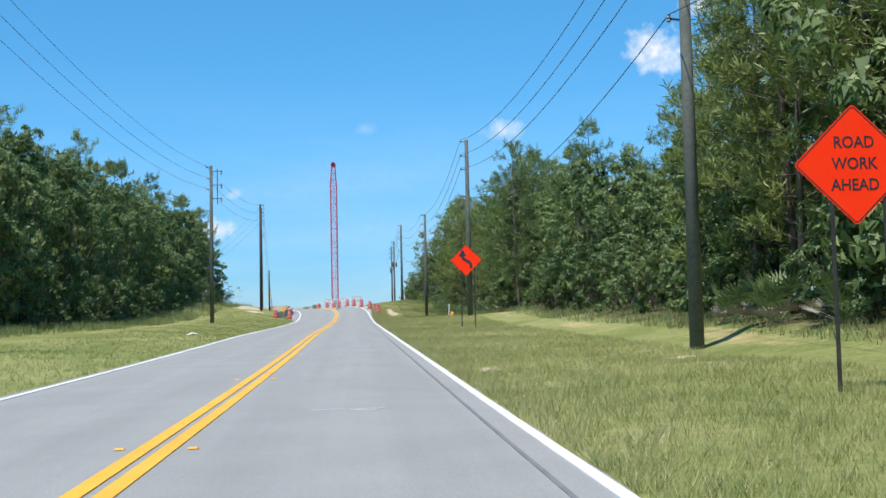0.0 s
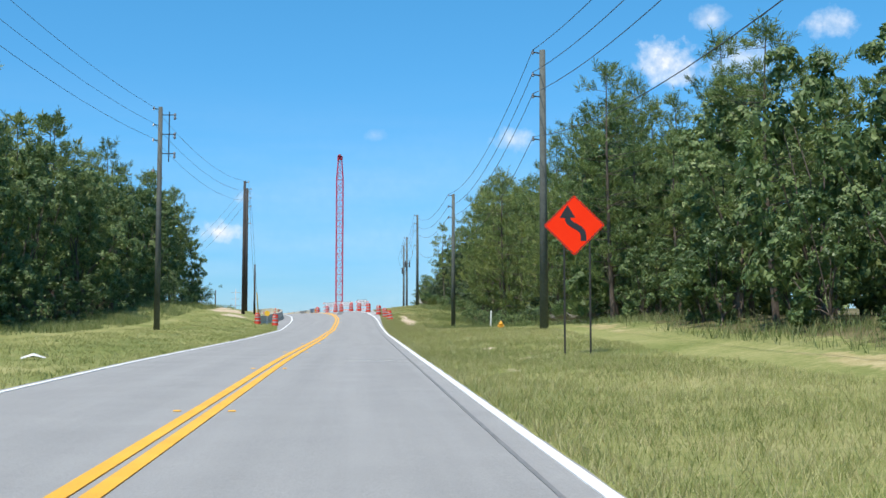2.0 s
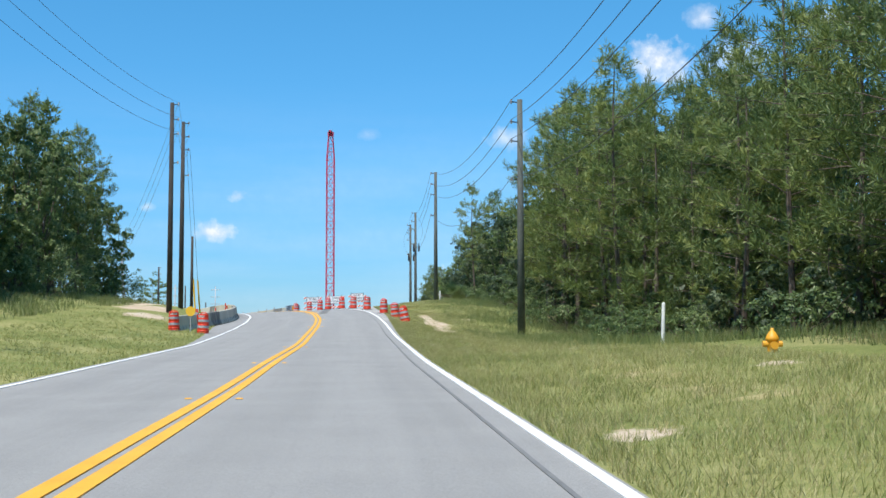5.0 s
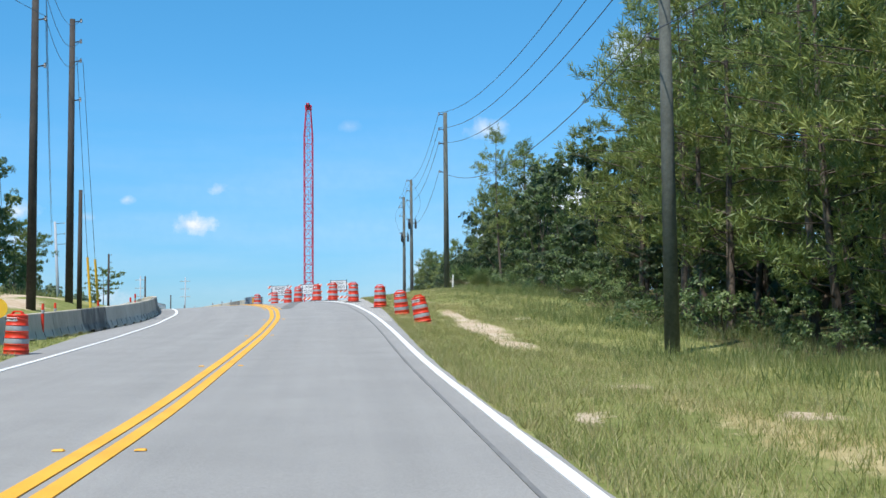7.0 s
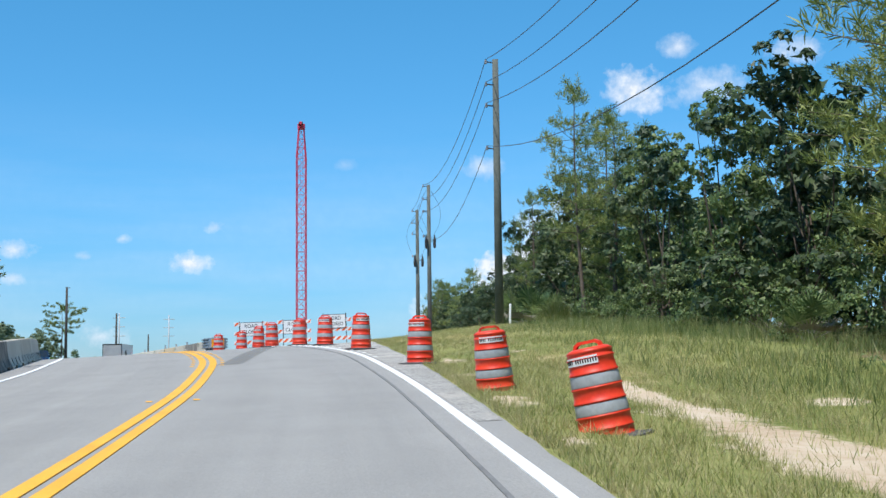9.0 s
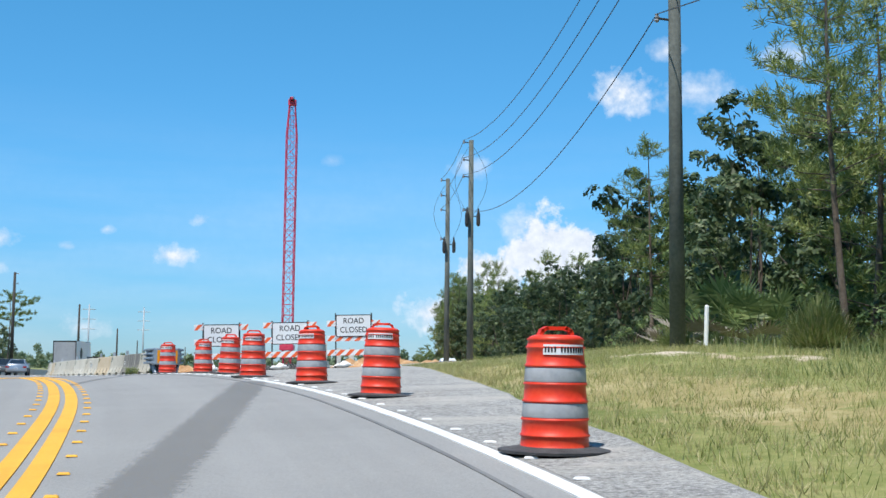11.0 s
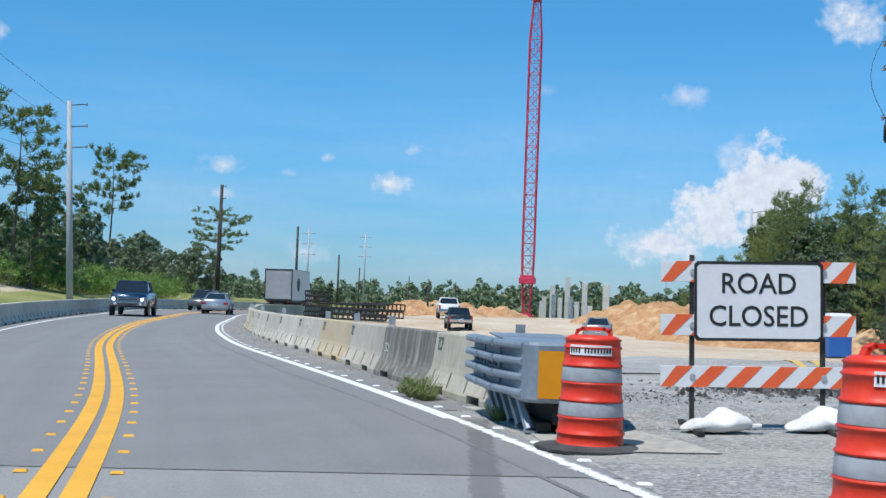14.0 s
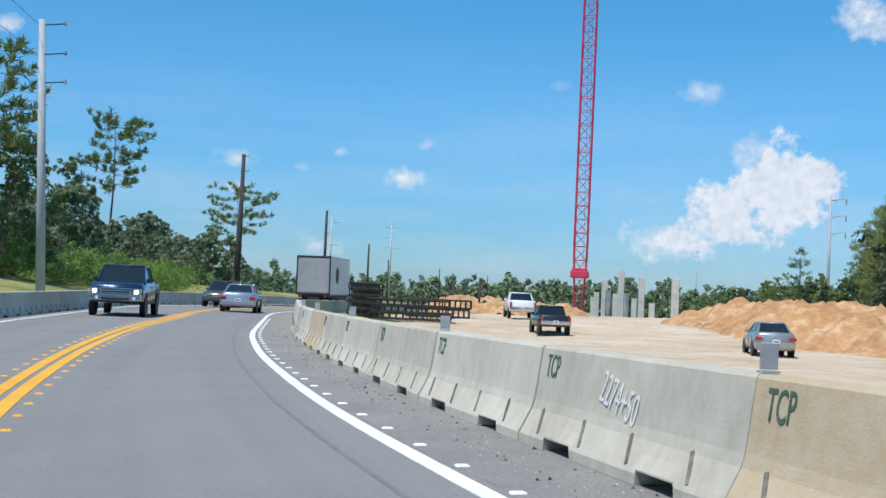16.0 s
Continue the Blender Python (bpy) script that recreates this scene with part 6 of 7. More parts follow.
# small roadside things
def marker_post(x, y, h, label):
    ob = mesh_object("marker_post", rod(rodded((0, 0, -0.1), (0, 0, h), 0.05, 0.05, 10), (0, 0, h), (0, 0, h + 0.03), 0.05, 0.02, 10), WHITE_LINE)
    ob.matrix_basis = pose(x, y, stand(x, y), 0, 2, 0)
    tagged(ob, label, "marker post", "white marker posts")


marker_post(-12.6, 188.3, 0.95, "white plastic marker post beside the utility pole")
marker_post(-3.5, 113.1, 1.15, "white plastic marker post in the grass")


def hydrant(x, y):
    root = thing("fire_hydrant", "small orange-yellow fire hydrant in the grass", "fire hydrant", at=pose(x, y, stand(x, y) - 0.2))
    part("barrel", turned(bmesh.new(), [(0.16, 0), (0.16, 0.04), (0.11, 0.05), (0.10, 0.42), (0.13, 0.43), (0.13, 0.47), (0.11, 0.52), (0.06, 0.60), (0.03, 0.62), (0.03, 0.67)], 16), HYDRANT, root, "", True)
    for s in (-1, 1):
        part("outlet", rodded((0, 0, 0.36), (s * 0.19, 0, 0.36), 0.055, 0.06, 10), HYDRANT, root)
    part("outlet", rodded((0, 0, 0.33), (0, -0.2, 0.33), 0.07, 0.08, 10), HYDRANT, root)


hydrant(-2.9, 102.4)


def object_marker(x, y):
    z = stand(x, y)
    root = thing("object_marker", "orange round object marker on a short post by the barrier's end", "road marker", at=pose(x, y, z))
    part("disc", rodded((0, 0, 1.02), (0, 0.012, 1.02), 0.24, 0.24, 20), YELLOW_GUARD, root)
    part("post", boxed((0.06, 0.03, 0.95), pose(0, 0.03, 0.45), 0.005), STEEL, root)


object_marker(-22.9, 137.9)


def delineator(x, y, tall):
    root = thing("tubular_marker", "thin orange tubular marker with a white band on a black foot", "tubular marker", "tubular markers by the barrier", at=pose(x, y, stand(x, y)))
    part("tube", rodded((0, 0, 0.03), (0, 0, tall), 0.045, 0.04, 12), ORANGE, root)
    part("band", rodded((0, 0, tall * 0.72), (0, 0, tall * 0.82), 0.047, 0.046, 12), REFLECT, root, "white reflective band")
    part("foot", turned(bmesh.new(), [(0.16, 0), (0.16, 0.03), (0.06, 0.05)], 12), RUBBER, root)


for l, y, t in ((-6.4, 144.5, 1.05), (-6.2, 152.5, 1.05), (-6.0, 160.0, 1.05), (-6.3, 165.0, 1.1), (-7.0, 149.0, 1.0)):
    delineator(float(along_x(l, y)), y, t)


def guy_guard(x, y, dx):
    z = stand(x, y)
    root = thing("guy_wire", "yellow plastic guard on a guy wire beside the dark pole", "guy wire", at=pose(x, y, z))
    part("guard", rodded((0, 0, -0.1), (dx * 0.23, 0, 2.4), 0.06, 0.06, 8), YELLOW_GUARD, root, "yellow plastic guard")
    part("wire", rodded((dx * 0.23, 0, 2.4), (dx, 0, 12.0), 0.012, 0.012, 5), WIRE, root)


guy_guard(-29.4, 166.3, -0.8)
guy_guard(-29.2, 166.9, -0.9)


# sprayed survey marks and bits of litter
def spray_marks(name, strokes, label):
    bm = bmesh.new()
    for l, y, dl, dy, w in strokes:
        a, b = Vector(on_road(l, y)), Vector(on_road(l + dl, y + dy))
        d = b - a
        box(bm, (d.length, w, 0.004), Matrix.Translation((a + b) / 2 + Vector((0, 0, 0.006))) @ d.to_track_quat("X", "Z").to_matrix().to_4x4())
    tagged(mesh_object(name, bm, CHALK), label, "paint mark", "survey marks on the road")


spray_marks("paint_mark", [(1.35, 16.4, 0.45, 0.05, 0.03), (1.85, 16.4, 0.3, -0.25, 0.025), (2.15, 16.15, 0.2, 0.5, 0.02), (2.2, 16.5, -0.25, -0.1, 0.02)], "faint white sprayed survey strokes on asphalt")
spray_marks("paint_mark", [(1.7, 64.2, 0.65, -0.03, 0.03), (2.35, 64.15, 0.4, 0.5, 0.025), (2.75, 64.7, 0.15, -0.35, 0.02), (2.5, 64.3, 0.5, 0.1, 0.02), (3.1, 64.0, 0.25, 0.15, 0.02)], "faint white sprayed survey strokes on asphalt")


def litter(x, y, turn):
    bm = bmesh.new()
    loft(bm, [[(-0.3, -0.2, 0.01), (0.0, -0.22, 0.10), (0.3, -0.18, 0.03)], [(-0.28, 0.0, 0.06), (0.02, 0.02, 0.16), (0.33, 0.02, 0.05)], [(-0.31, 0.2, 0.02), (0.0, 0.18, 0.07), (0.28, 0.22, 0.02)]], closed=False)
    bmesh.ops.solidify(bm, geom=bm.faces[:], thickness=0.006)
    ob = mesh_object("litter", bm, SACK)
    ob.matrix_basis = pose(x, y, stand(x, y) + 0.02, 0, 0, turn)
    tagged(ob, "crumpled pale sheet of litter in the grass", "litter")


litter(float(along_x(-6.3, 63)), 63, 20)


# palmettos at the wood's edge
DEAD_FROND = surface("dead_frond", [(0.16, 0.14, 0.115), (0.27, 0.245, 0.205), (0.38, 0.35, 0.30)], 0.9, per_object=0.2)
def make_palmetto(rng):
    root = thing("saw_palmetto", "low saw palmetto with stiff fan leaves", "palmetto", "palmettos at the wood's edge")
    for k in range(22):
        a, up = k * 2.4, rng.uniform(0.5, 1.25) if k < 15 else rng.uniform(0.05, 0.35)
        reach = rng.uniform(0.5, 0.95)
        tip = Vector((math.cos(a) * math.cos(up) * reach, math.sin(a) * math.cos(up) * reach, math.sin(up) * reach * 1.2 + 0.1))
        bm = rodded((0, 0, 0.02), tip, 0.012, 0.008, 5)
        d = tip.normalized()
        s = d.cross(Vector((0, 0, 1))).normalized()
        n = s.cross(d)
        for j in range(13):
            b = radians(-100 + 200 * j / 12)
            way = (d * math.cos(b) + s * math.sin(b) + n * 0.15).normalized()
            side = way.cross(n).normalized() * 0.03
            v = [bm.verts.new(p) for p in (tip, tip + way * 0.22 + side, tip + way * rng.uniform(0.42, 0.55), tip + way * 0.22 - side)]
            bm.faces.new(v)
        part("frond", bm, SHRUB if k < 15 else DEAD_FROND, root, "" if k < 15 else "dead grey drooping frond")
    return root


PALM = make_palmetto(np.random.default_rng(8))
first = True
for x, y, s in ((-11.6, 191.7, 1.5), (-10.9, 190.2, 1.2), (-12.2, 193.5, 1.1), (8.2, 35.0, 1.2), (7.7, 38.5, 1.0), (9.0, 31.5, 1.1), (1.4, 97, 1.0), (0.6, 101, 1.1), (-6.6, 165, 0.9)):
    m = pose(x, y, stand(x, y) - 0.02, 0, 0, x * 50) @ Matrix.Scale(s, 4)
    if first:
        PALM.matrix_basis, first = m, False
    else:
        q = copy_thing(PALM, m)
        q.matrix_basis = m

# ---- vehicles ----
def make_wheel(r, w, rim=STEEL):
    """Tyre and rim about the x axis."""
    turn = pose(0, 0, 0, 0, 90, 0)
    tyre = turned(bmesh.new(), [(r * 0.62, -w / 2), (r * 0.9, -w / 2), (r, -w * 0.36), (r, w * 0.36), (r * 0.9, w / 2), (r * 0.62, w / 2)], 22, turn)
    disc = turned(bmesh.new(), [(r * 0.62, -w * 0.42), (r * 0.60, -w * 0.3), (r * 0.18, -w * 0.36), (r * 0.12, -w * 0.44), (0.01, -w * 0.44)], 16, turn)
    turned(disc, [(r * 0.62, w * 0.42), (r * 0.60, w * 0.3), (r * 0.18, w * 0.36), (r * 0.12, w * 0.44), (0.01, w * 0.44)], 16, turn)
    for k in range(5):
        a = 2 * math.pi * k / 5
        box(disc, (w * 0.86, 0.05, r * 0.5), pose(0, math.cos(a) * r * 0.36, math.sin(a) * r * 0.36, math.degrees(a) - 90, 0, 0))
    return tyre, disc


def add_wheel(root, x, y, r, w):
    tyre, disc = make_wheel(r, w)
    wheel = thing("wheel", "", "")
    for k in list(wheel.keys()):
        del wheel[k]
    wheel.parent = root
    wheel.matrix_basis = pose(x, y, r)
    part("tyre", tyre, TYRE, wheel, "", True)
    part("rim", disc, STEEL, wheel)


def ring(y, zb, zt, hw_low, hw_high, round_=0.12):
    """A body cross-section at y, from the sill to the shoulder."""
    m = (zb + zt) / 2
    return [(-hw_low * 0.86, y, zb), (-hw_low * 0.98, y, zb + 0.08), (-hw_low, y, m), (-hw_high * 0.985, y, zt - 0.09), (-hw_high * 0.90, y, zt), (0, y, zt + 0.02),
            (hw_high * 0.90, y, zt), (hw_high * 0.985, y, zt - 0.09), (hw_low, y, m), (hw_low * 0.98, y, zb + 0.08), (hw_low * 0.86, y, zb)]


def make_car(name, label, category, paint, length, width, rails, cabin, wheel_r, wheels, group="", lit=False, bed=None, cap_rear=None):
    """A car that points along +y. rails: stations (y, sill, shoulder, half-width factor); cabin: (y, z, half-width) low and high stations."""
    root = thing(name, label, category, group)
    hw = width / 2
    bm = bmesh.new()
    loft(bm, [ring(y, zb, zt, hw * k, hw * k * 0.97) for y, zb, zt, k in rails])
    part("body", bm, paint, root, "", True)
    # cabin: glass house and roof
    (y0, z0, k0), (y1, z1, k1), (y2, z2, k2), (y3, z3, k3) = cabin  # rear base, rear top, front top, front base
    low = [Vector((-hw * k0, y0, z0)), Vector((hw * k0, y0, z0)), Vector((hw * k3, y3, z3)), Vector((-hw * k3, y3, z3))]
    high = [Vector((-hw * k1, y1, z1 - 0.03)), Vector((hw * k1, y1, z1 - 0.03)), Vector((hw * k2, y2, z2 - 0.03)), Vector((-hw * k2, y2, z2 - 0.03))]
    for k, pane in enumerate(("rear_window", "side_window", "windscreen", "side_window")):
        a, b, c, e = low[k], low[(k + 1) % 4], high[(k + 1) % 4], high[k]
        n = (b - a).cross(e - a).normalized() * 0.02
        part(pane, loft(bmesh.new(), [[a, b, c, e], [v - n for v in (a, b, c, e)]]), GLASS, root, "dark window glass")
    bm = bmesh.new()
    loft(bm, [[(-hw * k1 * 1.01, y1 - 0.04, z1 - 0.045), (hw * k1 * 1.01, y1 - 0.04, z1 - 0.045), (hw * k2 * 1.01, y2 + 0.04, z2 - 0.045), (-hw * k2 * 1.01, y2 + 0.04, z2 - 0.045)],
              [(-hw * k1 * 0.93, y1 + 0.05, z1 + 0.02), (hw * k1 * 0.93, y1 + 0.05, z1 + 0.02), (hw * k2 * 0.93, y2 - 0.05, z2 + 0.02), (-hw * k2 * 0.93, y2 - 0.05, z2 + 0.02)]])
    part("roof", bm, paint, root, "", True)
    for s in (-1, 1):
        part("pillar", rodded((s * hw * k0 * 0.99, y0, z0), (s * hw * k1, y1, z1 - 0.03), 0.05, 0.045, 6), paint, root)
        part("pillar", rodded((s * hw * k3 * 0.99, y3, z3), (s * hw * k2, y2, z2 - 0.03), 0.045, 0.04, 6), paint, root)
        ym = (y1 + y2) / 2 - 0.05
        part("pillar", rodded((s * hw * (k0 + k3) / 2, ym - 0.05, (z0 + z3) / 2), (s * hw * (k1 + k2) / 2, ym, (z1 + z2) / 2 - 0.03), 0.05, 0.045, 6), paint, root)
        part("wing_mirror", boxed((0.20, 0.10, 0.15), pose(s * (hw * k3 + 0.12), y3 - 0.35, z3 + 0.08), 0.03), paint, root)
    back, front = rails[0], rails[-1]
    zb, zt = back[1], back[2]
    part("rear_bumper", boxed((width * 0.94, 0.16, 0.24), pose(0, back[0] + 0.02, zb + 0.14), 0.05), paint if category == "car" else CHROME, root)
    part("front_bumper", boxed((width * 0.94, 0.16, 0.24), pose(0, front[0] - 0.02, front[1] + 0.14), 0.05), CHROME if bed else paint, root)
    for s in (-1, 1):
        lx = s * (hw * 0.80 if not bed else hw * 0.88)
        part("tail_lamp", boxed((0.30 if not bed else 0.16, 0.10, 0.15 if not bed else 0.42), pose(lx, back[0] + 0.01, zt - 0.18 if not bed else zt - 0.28), 0.03), TAIL, root, "red tail lamp")
        lamp = part("headlamp", boxed((0.32, 0.12, 0.26 if bed else 0.16), pose(s * hw * 0.76, front[0] - 0.01, front[2] - (0.20 if bed else 0.12)), 0.03), CHROME, root, "clear headlamp")
        if lit:
            part("bulb", rodded((s * hw * 0.74, front[0] + 0.03, front[2] - 0.20), (s * hw * 0.74, front[0] + 0.065, front[2] - 0.20), 0.085, 0.085, 14), LAMP_LIT, lamp, "lit bulb")
        if bed:
            part("fog_lamp", rodded((s * hw * 0.66, front[0] + 0.03, front[1] + 0.12), (s * hw * 0.66, front[0] + 0.07, front[1] + 0.12), 0.06, 0.06, 10), WHITE_SHEET, root)
        for y in (y3 - 0.95, y3 - 2.0) if not bed else (y3 - 0.85, y3 - 1.75):
            part("door_handle", boxed((0.035, 0.16, 0.03), pose(s * (hw + 0.005), y - 0.12, rails[3][2] - 0.16), 0.008), CHROME if bed else paint, root)
            part("door_seam", boxed((0.012, 0.016, rails[3][2] - rails[3][1] - 0.22), pose(s * (hw - 0.002), y - 0.24, (rails[3][2] + rails[3][1]) / 2), 0.002), DARK_TRIM, root)
        part("sill_trim", boxed((0.04, length * 0.44, 0.07), pose(s * (hw * 0.985), 0, rails[3][1] + 0.07), 0.012), DARK_TRIM, root)
    part("number_plate", boxed((0.31, 0.012, 0.16), pose(0, back[0] - 0.062, (zb + zt) / 2 if not bed else zb + 0.18), 0.004), WHITE_SHEET, root)
    part("plate_marks", boxed((0.22, 0.006, 0.05), pose(0, back[0] - 0.069, (zb + zt) / 2 if not bed else zb + 0.18)), DARK_TRIM, root)
    grille = part("grille", boxed((width * (0.56 if bed else 0.42), 0.06, 0.40 if bed else 0.14), pose(0, front[0] + 0.0, front[2] - (0.26 if bed else 0.22)), 0.03), CHROME if bed else DARK_TRIM, root)
    if bed:
        part("grille_mesh", boxed((width * 0.51, 0.02, 0.33), pose(0, front[0] + 0.028, front[2] - 0.26), 0.01), DARK_TRIM, grille)
        for k in range(3):
            part("grille_bar", boxed((width * 0.52, 0.03, 0.04), pose(0, front[0] + 0.045, front[2] - 0.35 + 0.09 * k), 0.01), CHROME, grille)
        part("air_intake", boxed((width * 0.50, 0.04, 0.10), pose(0, front[0] + 0.06, front[1] + 0.09), 0.02), DARK_TRIM, root)
        part("bonnet_bulge", boxed((width * 0.46, 1.0, 0.05), pose(0, front[0] - 0.75, front[2] + 0.105, -3), 0.02), paint, root)
    part("underbody", boxed((width * 0.78, length * 0.9, 0.2), pose(0, 0, zb + 0.02), 0.04), DARK_TRIM, root)
    if bed:
        y_a, y_b = bed
        part("load_bed", boxed((width * 0.80, y_b - y_a, 0.03), pose(0, (y_a + y_b) / 2, rails[0][2] + 0.028), 0.01), DARK_TRIM, root, "dark open load bed")
    for x in (-1, 1):
        for y in wheels:
            bm = bmesh.new()
            bmesh.ops.create_cone(bm, cap_ends=True, segments=20, radius1=wheel_r * 1.16, radius2=wheel_r * 1.16, depth=0.06, matrix=pose(x * (hw - 0.015), y, wheel_r, 0, 90, 0))
            part("wheel_arch", bm, DARK_TRIM, root)
            add_wheel(root, x * (hw - 0.10), y, wheel_r, 0.22)
    return root


SEDAN_RAILS = [(-2.40, 0.36, 0.92, 0.80), (-2.28, 0.30, 1.02, 0.93), (-1.5, 0.25, 1.04, 1.0), (0, 0.24, 1.0, 1.0), (1.1, 0.24, 0.96, 1.0), (1.9, 0.27, 0.84, 0.95), (2.25, 0.30, 0.74, 0.86), (2.40, 0.36, 0.62, 0.74)]
SEDAN_CABIN = [(-1.95, 1.00, 0.80), (-1.05, 1.44, 0.60), (0.25, 1.45, 0.62), (1.15, 0.95, 0.82)]
OLD_RAILS = [(-2.25, 0.38, 0.96, 0.84), (-2.15, 0.30, 1.04, 0.93), (-1.4, 0.25, 1.05, 1.0), (0, 0.24, 1.0, 1.0), (1.1, 0.24, 0.97, 1.0), (1.9, 0.27, 0.86, 0.95), (2.2, 0.32, 0.72, 0.82)]
OLD_CABIN = [(-1.75, 1.02, 0.80), (-1.10, 1.46, 0.62), (0.30, 1.46, 0.63), (1.10, 0.96, 0.82)]
SUV_RAILS = [(-2.25, 0.45, 1.02, 0.88), (-2.15, 0.36, 1.10, 0.95), (-1.2, 0.32, 1.10, 1.0), (0.4, 0.32, 1.08, 1.0), (1.2, 0.32, 1.04, 1.0), (1.95, 0.36, 0.94, 0.94), (2.2, 0.42, 0.80, 0.84)]
SUV_CABIN = [(-2.05, 1.08, 0.88), (-1.75, 1.66, 0.70), (0.35, 1.68, 0.70), (1.15, 1.05, 0.84)]
PICK_RAILS = [(-2.90, 0.60, 1.30, 0.95), (-2.84, 0.52, 1.34, 0.99), (-0.9, 0.46, 1.34, 1.0), (0.9, 0.44, 1.30, 1.0), (1.8, 0.46, 1.26, 1.0), (2.6, 0.50, 1.22, 0.97), (2.85, 0.56, 1.12, 0.92)]
PICK_CABIN = [(-0.95, 1.32, 0.88), (-0.75, 1.90, 0.74), (0.75, 1.92, 0.74), (1.55, 1.28, 0.86)]


def park(root, x, y, heading_, z=None):
    root.matrix_basis = pose(x, y, stand(x, y) if z is None else z, 0, 0, heading_)


def lane(root, l, y, turn=0):
    x, yy, z = on_road(l, y)
    tilt = math.degrees(math.atan(float(np.interp(y, YY, BK_))))
    root.matrix_basis = pose(x, yy, z + 0.012, 0, 0, heading(y) + turn) @ pose(0, 0, 0, 0, -tilt if turn == 0 else tilt, 0)


lane(make_car("sedan", "silver sedan with red tail lamps ahead on the detour road", "car", SILVER_PAINT, 4.8, 1.85, SEDAN_RAILS, SEDAN_CABIN, 0.33, (-1.42, 1.42)), 1.75, 273)
lane(make_car("pickup_truck", "dark blue pickup truck with lit headlamps in the oncoming lane", "pickup truck", BLUE_PAINT, 5.8, 2.03, PICK_RAILS, PICK_CABIN, 0.41, (-1.85, 1.85), lit=True, bed=(-2.75, -1.0)), -1.9, 256, 180)
lane(make_car("suv", "grey-brown compact off-road car in the oncoming lane", "car", GREY_PAINT, 4.5, 1.85, SUV_RAILS, SUV_CABIN, 0.35, (-1.32, 1.35)), -1.75, 287, 180)
park(make_car("sedan", "champagne-coloured older sedan parked on the bare building ground", "car", GOLD_PAINT, 4.5, 1.75, OLD_RAILS, OLD_CABIN, 0.31, (-1.3, 1.35), "parked vehicles"), -30.7, 267.4, 4)
park(make_car("pickup_truck", "white pickup truck parked on the bare building ground", "pickup truck", WHITE_PAINT, 5.8, 2.03, PICK_RAILS, PICK_CABIN, 0.41, (-1.85, 1.85), "parked vehicles", bed=(-2.75, -1.0)), -46.3, 304.0, 12)
park(make_car("pickup_truck", "small dark pickup truck with red gear in its bed", "pickup truck", DARK_PAINT, 5.0, 1.80, [(y * 0.86, zb, zt * 0.86, k) for y, zb, zt, k in PICK_RAILS],
              [(y * 0.86, z * 0.88, k) for y, z, k in PICK_CABIN], 0.36, (-1.6, 1.6), "parked vehicles", bed=(-2.35, -0.9)), -42.0, 283.5, 14)


